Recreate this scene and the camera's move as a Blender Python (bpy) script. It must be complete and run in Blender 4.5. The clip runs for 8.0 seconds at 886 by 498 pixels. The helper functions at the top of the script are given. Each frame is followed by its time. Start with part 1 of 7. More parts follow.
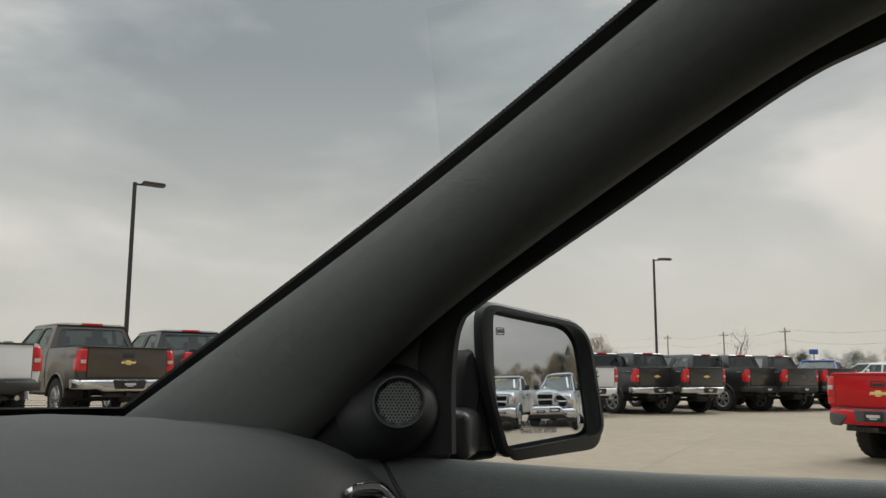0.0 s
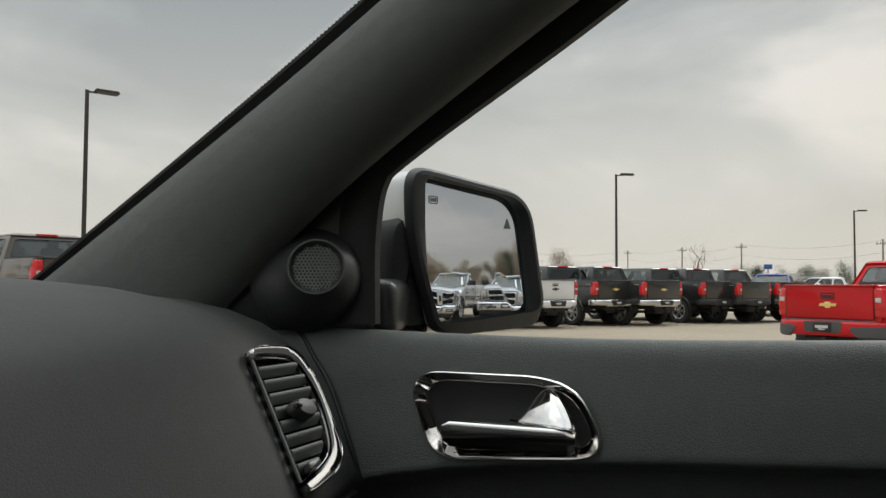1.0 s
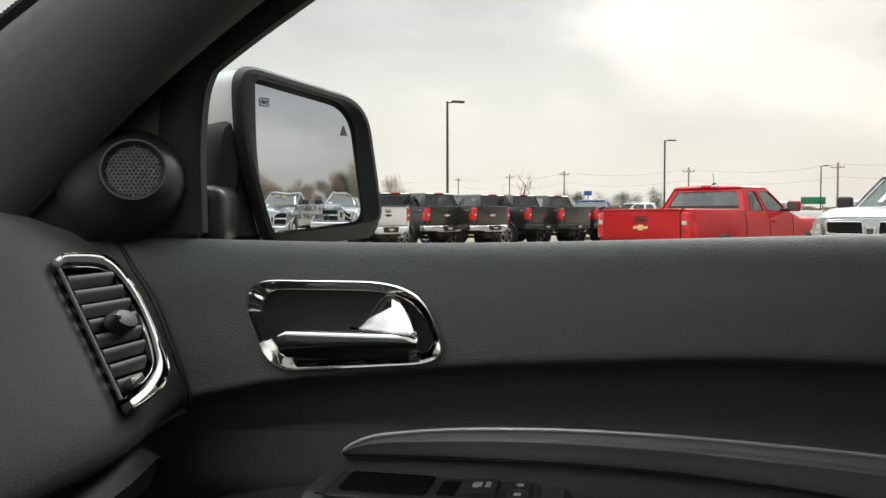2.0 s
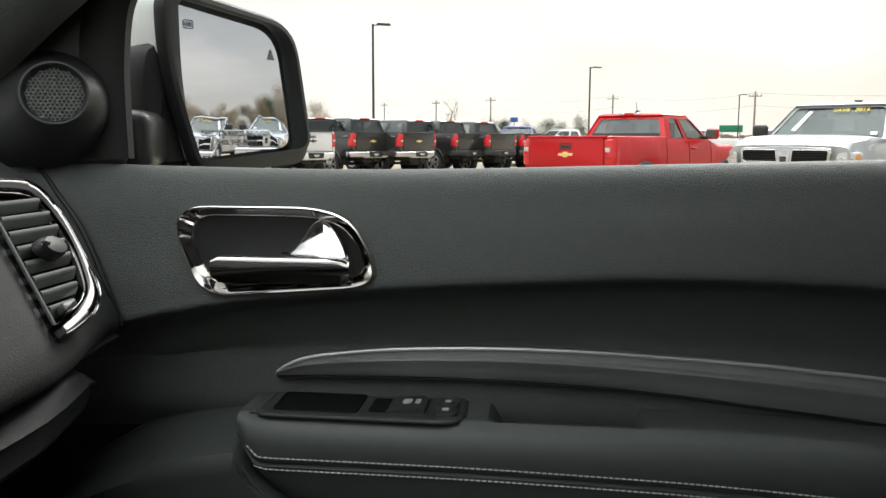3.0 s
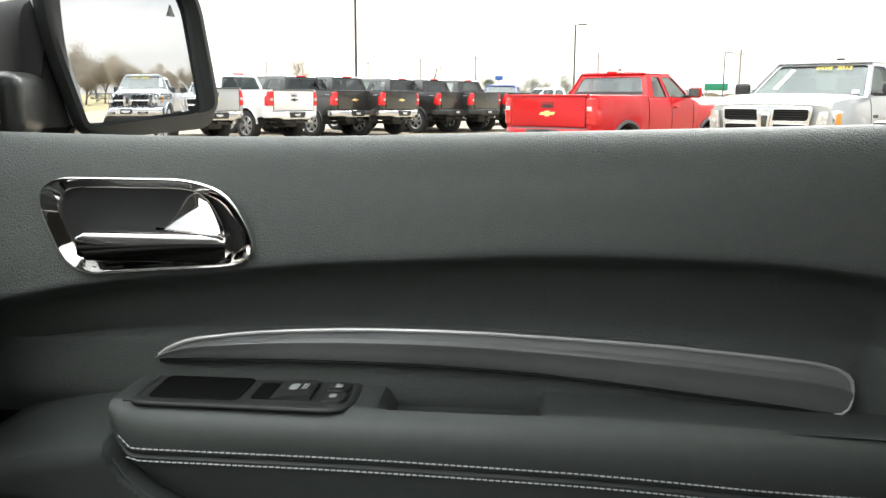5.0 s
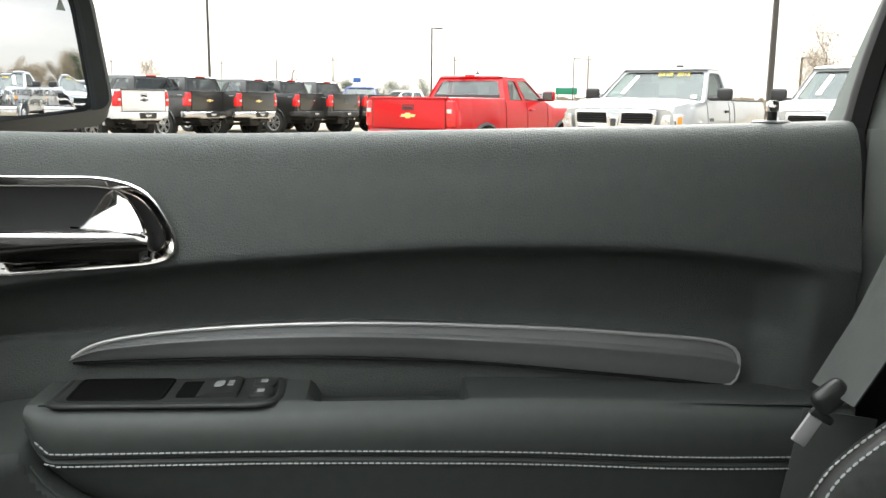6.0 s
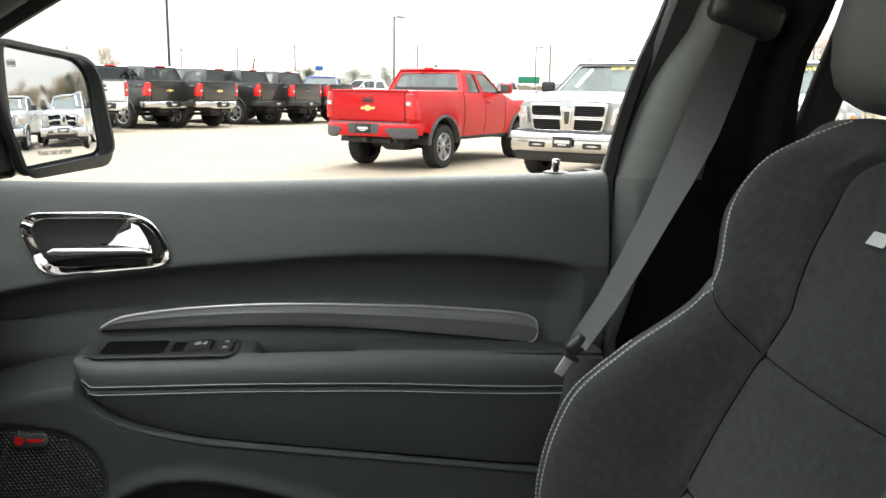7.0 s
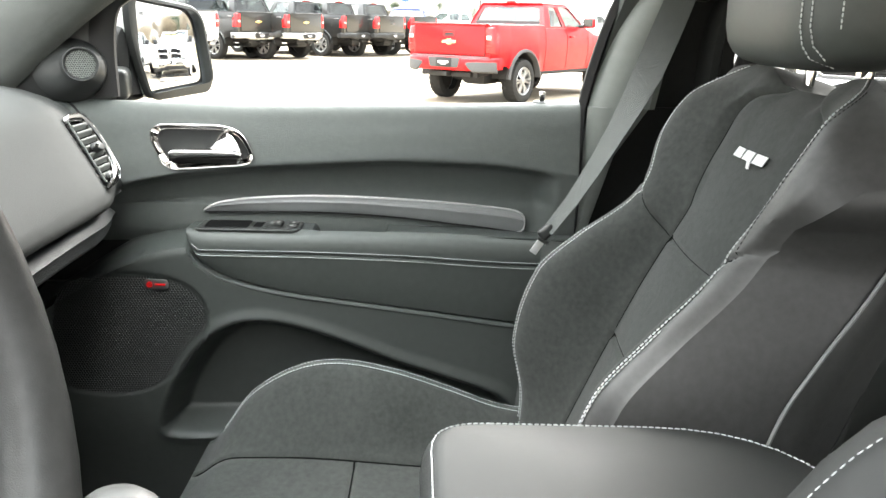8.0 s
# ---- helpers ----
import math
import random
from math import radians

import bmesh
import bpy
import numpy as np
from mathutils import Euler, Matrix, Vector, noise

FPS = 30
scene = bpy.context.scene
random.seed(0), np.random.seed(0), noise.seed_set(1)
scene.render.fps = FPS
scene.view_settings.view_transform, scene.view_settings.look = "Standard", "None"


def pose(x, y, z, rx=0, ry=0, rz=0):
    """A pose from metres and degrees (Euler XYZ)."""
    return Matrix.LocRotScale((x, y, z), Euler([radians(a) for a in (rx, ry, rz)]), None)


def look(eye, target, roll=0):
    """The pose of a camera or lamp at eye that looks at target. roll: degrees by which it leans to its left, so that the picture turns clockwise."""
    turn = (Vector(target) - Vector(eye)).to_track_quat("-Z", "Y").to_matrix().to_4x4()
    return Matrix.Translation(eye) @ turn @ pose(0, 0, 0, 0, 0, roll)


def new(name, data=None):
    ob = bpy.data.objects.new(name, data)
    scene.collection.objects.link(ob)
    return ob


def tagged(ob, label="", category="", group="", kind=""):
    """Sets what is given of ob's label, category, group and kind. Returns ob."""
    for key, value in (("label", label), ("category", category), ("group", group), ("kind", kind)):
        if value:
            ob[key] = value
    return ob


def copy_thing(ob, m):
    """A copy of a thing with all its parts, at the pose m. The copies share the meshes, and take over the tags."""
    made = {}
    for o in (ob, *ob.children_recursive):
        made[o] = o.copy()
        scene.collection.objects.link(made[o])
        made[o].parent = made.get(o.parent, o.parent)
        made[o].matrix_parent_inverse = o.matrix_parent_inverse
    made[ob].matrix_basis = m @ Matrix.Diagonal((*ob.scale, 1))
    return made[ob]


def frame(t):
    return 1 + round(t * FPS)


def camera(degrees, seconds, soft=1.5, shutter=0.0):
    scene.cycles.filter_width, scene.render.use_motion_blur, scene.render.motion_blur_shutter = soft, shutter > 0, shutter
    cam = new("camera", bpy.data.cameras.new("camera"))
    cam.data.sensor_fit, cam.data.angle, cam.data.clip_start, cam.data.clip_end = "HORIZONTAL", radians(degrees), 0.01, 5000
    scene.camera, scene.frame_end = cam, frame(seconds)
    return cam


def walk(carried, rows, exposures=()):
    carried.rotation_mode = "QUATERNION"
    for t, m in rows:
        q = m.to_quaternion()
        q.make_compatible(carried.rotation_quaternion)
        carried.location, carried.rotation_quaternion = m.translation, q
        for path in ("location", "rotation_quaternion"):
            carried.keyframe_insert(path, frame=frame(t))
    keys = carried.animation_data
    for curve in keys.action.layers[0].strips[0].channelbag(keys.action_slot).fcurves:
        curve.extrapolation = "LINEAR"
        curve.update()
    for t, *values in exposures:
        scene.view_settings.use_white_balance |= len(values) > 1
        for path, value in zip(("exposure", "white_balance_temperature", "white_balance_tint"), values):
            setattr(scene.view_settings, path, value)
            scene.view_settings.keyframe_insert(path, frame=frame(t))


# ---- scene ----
cam = camera(56.2, 8.0)
PATH = [
    (0, (-0.011, 0.273, 1.266), (1.77, 1.135, 1.561), 0.2),
    (0.5, (0.04, 0.305, 1.219), (1.86, 1.098, 1.46), 0.2),
    (1, (0.069, 0.272, 1.223), (1.904, 1.062, 1.314), 0.3),
    (1.5, (0.091, 0.271, 1.213), (2.013, 0.824, 1.243), -0.1),
    (2, (0.096, 0.286, 1.205), (2.052, 0.694, 1.121), -0.1),
    (3.5, (0.071, 0.286, 1.207), (2.038, 0.473, 0.894), 0.5),
    (4, (0.068, 0.283, 1.21), (2.027, 0.473, 0.854), 0.3),
    (4.5, (0.081, 0.27, 1.203), (2.038, 0.46, 0.838), 0.4),
    (5, (0.134, 0.224, 1.21), (2.092, 0.418, 0.854), 0.2),
    (5.2, (0.142, 0.22, 1.2), (2.106, 0.355, 0.845), 0.2),
    (6.5, (0.008, 0.289, 1.231), (1.965, 0.081, 0.876), 0.8),
    (7, (-0.22, 0.217, 1.286), (1.732, -0.007, 0.911), 0.8),
    (7.3, (-0.291, 0.197, 1.285), (1.648, -0.007, 0.841), 1.2),
    (7.5, (-0.352, 0.184, 1.274), (1.584, -0.007, 0.81), 1.1),
    (7.6, (-0.377, 0.184, 1.293), (1.545, -0.009, 0.776), 1.3),
    (8, (-0.545, 0.144, 1.309), (1.384, 0.113, 0.78), 1.3),
]

EXPOSURE = [(0, 0.35), (1, 0.5), (2, 0.95), (3.5, 1.4), (4, 1.6), (5, 2.1), (6.5, 2.1), (7, 2.05), (7.5, 2.9), (8, 3.5)]
walk(cam, [(t, look(eye, target, roll)) for t, eye, target, roll in PATH], EXPOSURE)

# ---- world and light: overcast sky, brighter towards the right of the car ----
world = bpy.data.worlds.new("overcast")
scene.world = world
world.use_nodes = True
wn, wl = world.node_tree.nodes, world.node_tree.links
wn.clear()


def wnode(kind, **values):
    n = wn.new(kind)
    for key, value in values.items():
        if key in n.inputs:
            n.inputs[key].default_value = value
    return n


SUN_AZ, SUN_EL = -20.0, 40.0  # degrees from +x towards +y, and above the horizon
sky = wnode("ShaderNodeTexSky")
sky.sky_type, sky.sun_disc = "NISHITA", False
sky.sun_elevation, sky.sun_rotation = radians(SUN_EL), radians(90 - SUN_AZ)
sky.air_density, sky.dust_density, sky.ozone_density = 1.0, 4.0, 1.0
coord = wnode("ShaderNodeTexCoord")
flat = wnode("ShaderNodeMapping")
flat.inputs["Scale"].default_value = (1.7, 1.7, 4.2)
flat.inputs["Rotation"].default_value = (0.0, 0.12, 0.3)
wl.new(coord.outputs["Generated"], flat.inputs["Vector"])
puff = wnode("ShaderNodeTexNoise", Scale=1.25, Detail=6.0, Roughness=0.52, Distortion=0.35)
wl.new(flat.outputs["Vector"], puff.inputs["Vector"])
ramp = wnode("ShaderNodeValToRGB")
ramp.color_ramp.elements[0].position, ramp.color_ramp.elements[0].color = 0.39, (0.262, 0.285, 0.296, 1)
ramp.color_ramp.elements[1].position, ramp.color_ramp.elements[1].color = 0.64, (0.64, 0.610, 0.585, 1)
mid = ramp.color_ramp.elements.new(0.52)
mid.color = (0.38, 0.396, 0.402, 1)
wl.new(puff.outputs["Fac"], ramp.inputs["Fac"])
# clouds thin out towards the horizon, where the sky is paler and warmer
sep = wnode("ShaderNodeSeparateXYZ")
wl.new(coord.outputs["Generated"], sep.inputs[0])
low = wnode("ShaderNodeMapRange")
for key, value in (("From Min", 0.0), ("From Max", 0.36), ("To Min", 0.72), ("To Max", 0.0)):
    low.inputs[key].default_value = value
wl.new(sep.outputs["Z"], low.inputs["Value"])
haze = wnode("ShaderNodeMixRGB", Color2=(0.70, 0.645, 0.572, 1))
wl.new(low.outputs["Result"], haze.inputs["Fac"])
wl.new(ramp.outputs["Color"], haze.inputs["Color1"])
# an overcast sky is about three times as bright overhead as at the horizon
rise = wnode("ShaderNodeMapRange")
for key, value in (("From Min", 0.45), ("From Max", 1.0), ("To Min", 1.0), ("To Max", 5.2)):
    rise.inputs[key].default_value = value
wl.new(sep.outputs["Z"], rise.inputs["Value"])
overhead = wnode("ShaderNodeMixRGB", Fac=1.0)
overhead.blend_type = "MULTIPLY"
wl.new(haze.outputs["Color"], overhead.inputs["Color1"])
wl.new(rise.outputs["Result"], overhead.inputs["Color2"])
# the cloud is thinnest ahead and to the right, and heavier behind the car
heavy = wnode("ShaderNodeMapRange")
for key, value in (("From Min", -1.0), ("From Max", 0.0), ("To Min", 0.52), ("To Max", 1.0)):
    heavy.inputs[key].default_value = value
wl.new(sep.outputs["Y"], heavy.inputs["Value"])
uneven = wnode("ShaderNodeMixRGB", Fac=1.0)
uneven.blend_type = "MULTIPLY"
wl.new(overhead.outputs["Color"], uneven.inputs["Color1"])
wl.new(heavy.outputs["Result"], uneven.inputs["Color2"])
sky_part = wnode("ShaderNodeBackground", Strength=0.005)
cloud_part = wnode("ShaderNodeBackground", Strength=0.85)
wl.new(sky.outputs["Color"], sky_part.inputs["Color"])
wl.new(uneven.outputs["Color"], cloud_part.inputs["Color"])
both = wnode("ShaderNodeAddShader")
wl.new(sky_part.outputs[0], both.inputs[0])
wl.new(cloud_part.outputs[0], both.inputs[1])
world_out = wnode("ShaderNodeOutputWorld")
wl.new(both.outputs[0], world_out.inputs["Surface"])

sun = new("sun", bpy.data.lights.new("sun", "SUN"))
sun.data.energy, sun.data.angle, sun.data.color = 1.1, radians(35), (1.0, 0.97, 0.92)
sun.matrix_world = look((0, 0, 0), (-math.cos(radians(SUN_AZ)) * math.cos(radians(SUN_EL)),
                                    -math.sin(radians(SUN_AZ)) * math.cos(radians(SUN_EL)), -math.sin(radians(SUN_EL))))


# ---- materials ----
def material(name, color, rough=0.5, metal=0.0, spec=0.5, vary=0.15, vary_scale=6.0, bump=0.0, bump_scale=400.0,
             bump_kind="noise", coat=0.0, sheen=0.0, rough_vary=0.0, emit=None, random_tint=0.0, fine=0.0):
    """Principled material with colour variation at two scales, a fine relief and uneven gloss."""
    m = bpy.data.materials.new(name)
    m.use_nodes = True
    n, l = m.node_tree.nodes, m.node_tree.links
    b = n["Principled BSDF"]
    b.inputs["Base Color"].default_value = (*color, 1)
    b.inputs["Roughness"].default_value, b.inputs["Metallic"].default_value = rough, metal
    b.inputs["Specular IOR Level"].default_value = spec
    b.inputs["Coat Weight"].default_value, b.inputs["Coat Roughness"].default_value = coat, 0.04
    b.inputs["Sheen Weight"].default_value = sheen
    if emit:
        b.inputs["Emission Color"].default_value, b.inputs["Emission Strength"].default_value = (*emit[0], 1), emit[1]
    c = n.new("ShaderNodeTexCoord")
    if vary:
        big, small = n.new("ShaderNodeTexNoise"), n.new("ShaderNodeTexNoise")
        big.inputs["Scale"].default_value, small.inputs["Scale"].default_value = vary_scale, vary_scale * 14
        big.inputs["Detail"].default_value = small.inputs["Detail"].default_value = 4
        mix, span, tone = n.new("ShaderNodeMath"), n.new("ShaderNodeMapRange"), n.new("ShaderNodeMixRGB")
        mix.operation = "ADD"
        for tex, k in ((big, 0), (small, 1)):
            l.new(c.outputs["Object"], tex.inputs["Vector"])
            l.new(tex.outputs["Fac"], mix.inputs[k])
        span.inputs["From Min"].default_value, span.inputs["From Max"].default_value = 0.6, 1.4
        span.inputs["To Min"].default_value, span.inputs["To Max"].default_value = 1 - vary, 1 + vary
        l.new(mix.outputs[0], span.inputs["Value"])
        tone.blend_type = "MULTIPLY"
        tone.inputs["Fac"].default_value, tone.inputs["Color1"].default_value = 1, (*color, 1)
        l.new(span.outputs["Result"], tone.inputs["Color2"])
        last = tone.outputs["Color"]
        if random_tint:
            info, span2, tone2 = n.new("ShaderNodeObjectInfo"), n.new("ShaderNodeMapRange"), n.new("ShaderNodeMixRGB")
            span2.inputs["To Min"].default_value, span2.inputs["To Max"].default_value = 1 - random_tint, 1 + random_tint
            l.new(info.outputs["Random"], span2.inputs["Value"])
            tone2.blend_type = "MULTIPLY"
            tone2.inputs["Fac"].default_value = 1
            l.new(last, tone2.inputs["Color1"])
            l.new(span2.outputs["Result"], tone2.inputs["Color2"])
            last = tone2.outputs["Color"]
        l.new(last, b.inputs["Base Color"])
        if rough_vary:
            gloss = n.new("ShaderNodeMapRange")
            gloss.inputs["From Min"].default_value, gloss.inputs["From Max"].default_value = 0.3, 0.7
            gloss.inputs["To Min"].default_value = max(0.02, rough - rough_vary)
            gloss.inputs["To Max"].default_value = min(1.0, rough + rough_vary)
            l.new(big.outputs["Fac"], gloss.inputs["Value"])
            l.new(gloss.outputs["Result"], b.inputs["Roughness"])
    if bump:
        if bump_kind == "leather":
            tex = n.new("ShaderNodeTexVoronoi")
            tex.feature = "DISTANCE_TO_EDGE"
            out = "Distance"
        elif bump_kind == "weave":
            tex = n.new("ShaderNodeTexWave")
            tex.bands_direction = "DIAGONAL"
            out = "Fac"
        else:
            tex = n.new("ShaderNodeTexNoise")
            tex.inputs["Detail"].default_value = 5
            out = "Fac"
        tex.inputs["Scale"].default_value = bump_scale
        l.new(c.outputs["Object"], tex.inputs["Vector"])
        height = tex.outputs[out]
        if bump_kind == "leather":
            warp, add = n.new("ShaderNodeTexNoise"), n.new("ShaderNodeVectorMath")
            warp.inputs["Scale"].default_value = bump_scale * 0.35
            scale = n.new("ShaderNodeVectorMath")
            scale.operation = "SCALE"
            scale.inputs["Scale"].default_value = 2.0 / bump_scale
            l.new(c.outputs["Object"], warp.inputs["Vector"])
            l.new(warp.outputs["Color"], scale.inputs[0])
            l.new(c.outputs["Object"], add.inputs[0])
            l.new(scale.outputs[0], add.inputs[1])
            l.new(add.outputs[0], tex.inputs["Vector"])
            clip = n.new("ShaderNodeMath")
            clip.operation = "MINIMUM"
            clip.inputs[1].default_value = 0.16
            l.new(height, clip.inputs[0])
            height = clip.outputs[0]
        relief = n.new("ShaderNodeBump")
        relief.inputs["Strength"].default_value, relief.inputs["Distance"].default_value = bump, fine or 0.4 / bump_scale
        l.new(height, relief.inputs["Height"])
        l.new(relief.outputs["Normal"], b.inputs["Normal"])
    return m


def thin_glass(name, tint, gloss):
    """A pane that lets light straight through and mirrors a little of it."""
    m = bpy.data.materials.new(name)
    m.use_nodes = True
    n, l = m.node_tree.nodes, m.node_tree.links
    n.clear()
    clear, shine, mix, out = (n.new("ShaderNodeBsdfTransparent"), n.new("ShaderNodeBsdfGlossy"), n.new("ShaderNodeMixShader"),
                              n.new("ShaderNodeOutputMaterial"))
    clear.inputs["Color"].default_value, shine.inputs["Roughness"].default_value = (*tint, 1), 0.02
    mix.inputs["Fac"].default_value = gloss
    for a, b in ((clear.outputs[0], mix.inputs[1]), (shine.outputs[0], mix.inputs[2]), (mix.outputs[0], out.inputs["Surface"])):
        l.new(a, b)
    return m


SOFT = material("grained soft-touch plastic", (0.078, 0.087, 0.081), 0.58, bump=0.9, bump_scale=460, bump_kind="leather", vary=0.1, rough_vary=0.05, fine=0.0016)
DASH = material("grained dashboard skin", (0.028, 0.030, 0.028), 0.70, bump=0.7, bump_scale=420, bump_kind="leather", vary=0.1, rough_vary=0.05)
HARD = material("moulded black plastic", (0.045, 0.051, 0.047), 0.52, bump=0.25, bump_scale=900, vary=0.1)
SLICK = material("smooth black plastic", (0.034, 0.036, 0.034), 0.34, vary=0.08, bump=0.08, bump_scale=500)
LEATHER = material("black leather", (0.055, 0.062, 0.057), 0.50, bump=0.4, bump_scale=900, bump_kind="leather", vary=0.12, rough_vary=0.06)
SEAT_LEATHER = material("worn dark seat leather", (0.048, 0.048, 0.046), 0.48, bump=0.4, bump_scale=700, bump_kind="leather", vary=0.25, vary_scale=9, rough_vary=0.08)
SUEDE = material("black suede", (0.042, 0.045, 0.042), 0.95, spec=0.12, bump=0.5, bump_scale=1500, sheen=0.12, vary=0.3, vary_scale=9)
STRIP_EDGE = material("satin bright strip edge", (0.62, 0.62, 0.61), 0.34, metal=0.35, vary=0.05)
PIPING = material("grey seat piping", (0.20, 0.205, 0.20), 0.6, vary=0.1)
ARM_LEATHER = material("dark console leather", (0.020, 0.0215, 0.0205), 0.55, bump=0.4, bump_scale=900, bump_kind="leather", vary=0.12, rough_vary=0.05)
CREASE = material("dark sewn crease", (0.006, 0.006, 0.006), 0.9, spec=0.1, vary=0.1)
WOVEN = material("charcoal woven trim cloth", (0.080, 0.086, 0.080), 0.75, bump=0.5, bump_scale=1600, bump_kind="weave", vary=0.1)
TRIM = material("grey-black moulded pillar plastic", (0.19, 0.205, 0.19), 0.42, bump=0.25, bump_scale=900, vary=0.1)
# near-black pillar colour that paints the shade behind the belt
PILLAR_SHADE = material("pillar cover with its shade painted near-black", (0.017, 0.018, 0.017), 0.85, spec=0.2, bump=0.3, bump_scale=900, vary=0.15)
WEBBING = material("grey belt webbing", (0.085, 0.092, 0.086), 0.6, bump=0.4, bump_scale=700, bump_kind="weave", vary=0.12)
THREAD = material("pale grey thread", (0.48, 0.50, 0.49), 0.7, vary=0.1)
CHROME = material("polished chrome", (0.78, 0.76, 0.74), 0.06, metal=1.0, vary=0.03)
DARK_CHROME = material("dark chrome", (0.11, 0.108, 0.105), 0.10, metal=1.0, vary=0.03)
MIRROR_FRAME = material("satin black mirror frame", (0.026, 0.028, 0.027), 0.45, vary=0.08, bump=0.1, bump_scale=500)
DASH_TRIM = material("dark patterned dashboard trim", (0.070, 0.072, 0.072), 0.38, metal=0.4, bump=0.6, bump_scale=400, bump_kind="weave", vary=0.06, fine=0.0004)
CARBON = material("dark patterned metal trim", (0.245, 0.25, 0.25), 0.38, metal=0.45, bump=0.5, bump_scale=700, bump_kind="weave", fine=0.0001, vary=0.06)
RUBBER = material("black rubber seal", (0.012, 0.012, 0.012), 0.65, vary=0.15, bump=0.1)
MESH = material("perforated black mesh", (0.020, 0.021, 0.020), 0.5, vary=0.1)
# near-black colour that stands for the shade inside recesses and openings
RECESS_SHADE = material("near-black painted recess shade", (0.006, 0.006, 0.006), 0.8, spec=0.1, vary=0.1)
HEADLINER = material("dark headliner cloth", (0.05, 0.05, 0.05), 0.9, bump=0.3, bump_scale=700, vary=0.1)
CARPET = material("black carpet", (0.014, 0.014, 0.014), 0.95, bump=0.7, bump_scale=500, vary=0.25)
ICON = material("pale printed icon", (0.36, 0.37, 0.36), 0.6, vary=0.05)
BADGE_RED = material("red badge print", (0.55, 0.012, 0.015), 0.35, vary=0.08, spec=0.4)
BADGE = material("brushed silver badge", (0.45, 0.44, 0.43), 0.3, metal=0.9, vary=0.08)
EMBROIDERY = material("white embroidery thread", (0.7, 0.71, 0.7), 0.6, vary=0.08, bump=0.3, bump_scale=900)
MIRROR = material("mirror glass", (0.87, 0.90, 0.945), 0.0, metal=1.0, vary=0.0)
MIRROR_TEXT = material("etched mirror lettering", (0.06, 0.065, 0.07), 0.6, spec=0.2, vary=0.05)
PANE = thin_glass("clear window glass", (0.94, 0.96, 0.95), 0.005)
WHITE_PAINT = material("white pearl paint", (0.76, 0.77, 0.75), 0.25, coat=0.8, vary=0.03)
# outside
CONCRETE = material("pale worn concrete", (0.275, 0.228, 0.168), 0.9, vary=0.14, vary_scale=0.22, bump=0.4, bump_scale=30, fine=0.004)
JOINT = material("worn joint sealant", (0.235, 0.20, 0.155), 0.9, vary=0.2)
GRASS = material("dry spring grass", (0.24, 0.20, 0.10), 0.95, vary=0.4, vary_scale=0.4, bump=0.6, bump_scale=12, fine=0.03)
PAINT_RED = material("bright red car paint", (0.52, 0.004, 0.008), 0.35, spec=0.25, coat=0.4, vary=0.04, rough_vary=0.05)
PAINT_BLACK = material("black car paint", (0.018, 0.018, 0.017), 0.35, coat=1.0, vary=0.06, random_tint=0.15)
PAINT_GREY = material("graphite grey car paint", (0.045, 0.045, 0.046), 0.32, metal=0.3, coat=0.6, vary=0.06, random_tint=0.15)
PAINT_BROWN = material("bronze brown car paint", (0.085, 0.068, 0.053), 0.35, metal=0.3, coat=0.6, vary=0.05)
PAINT_WHITE = material("white car paint", (0.75, 0.75, 0.75), 0.3, coat=1.0, vary=0.03)
PAINT_SILVER = material("silver car paint", (0.43, 0.44, 0.45), 0.32, metal=0.25, coat=1.0, vary=0.04)
PAINT_BLUE = material("blue car paint", (0.03, 0.07, 0.30), 0.3, coat=1.0, vary=0.05)
CAR_GLASS = material("tinted car glass", (0.02, 0.024, 0.024), 0.04, spec=0.8, vary=0.05)
SHIELD_GLASS = thin_glass("grey-green windscreen glass", (0.50, 0.57, 0.53), 0.11)
REAR_GLASS = thin_glass("dark tinted rear window glass", (0.42, 0.46, 0.46), 0.12)
SIDE_GLASS = thin_glass("tinted side window glass", (0.72, 0.76, 0.75), 0.16)
SEAT_CLOTH = material("dark grey truck seat cloth", (0.055, 0.055, 0.056), 0.85, vary=0.15)
TAIL_DARK = material("dark red lamp divider", (0.16, 0.006, 0.008), 0.3, vary=0.1)
DECAL = material("pale grey side decal", (0.42, 0.40, 0.40), 0.5, vary=0.1)
TYRE = material("tyre rubber", (0.020, 0.020, 0.019), 0.85, vary=0.2, bump=0.3, bump_scale=90)
ALLOY = material("alloy wheel", (0.50, 0.50, 0.50), 0.3, metal=0.9, vary=0.08)
TAIL = material("red tail lamp", (0.62, 0.012, 0.014), 0.12, coat=0.6, vary=0.1)
LENS = material("clear lamp lens", (0.62, 0.62, 0.60), 0.1, metal=0.4, coat=0.8, vary=0.2, vary_scale=12)
AMBER = material("amber lamp", (0.70, 0.26, 0.03), 0.2, coat=0.6, vary=0.08)
GOLD = material("gold badge", (0.85, 0.60, 0.16), 0.35, metal=0.2, vary=0.05)
BUMPER_CHROME = material("truck bumper chrome", (0.62, 0.62, 0.62), 0.2, metal=1.0, vary=0.06)
TRIM_BLACK = material("black vehicle trim", (0.022, 0.022, 0.022), 0.6, vary=0.15)
FLARE = material("dark grey textured vehicle plastic", (0.075, 0.075, 0.076), 0.7, vary=0.12)
PLATE = material("dark dealer plate", (0.02, 0.02, 0.022), 0.4, vary=0.1)
PLATE_BAR = material("pale plate printing", (0.6, 0.6, 0.6), 0.5, vary=0.05)
STICKER = material("yellow windscreen lettering", (0.80, 0.62, 0.05), 0.6, vary=0.05)
PAPER = material("white price sticker", (0.75, 0.75, 0.73), 0.7, vary=0.05)
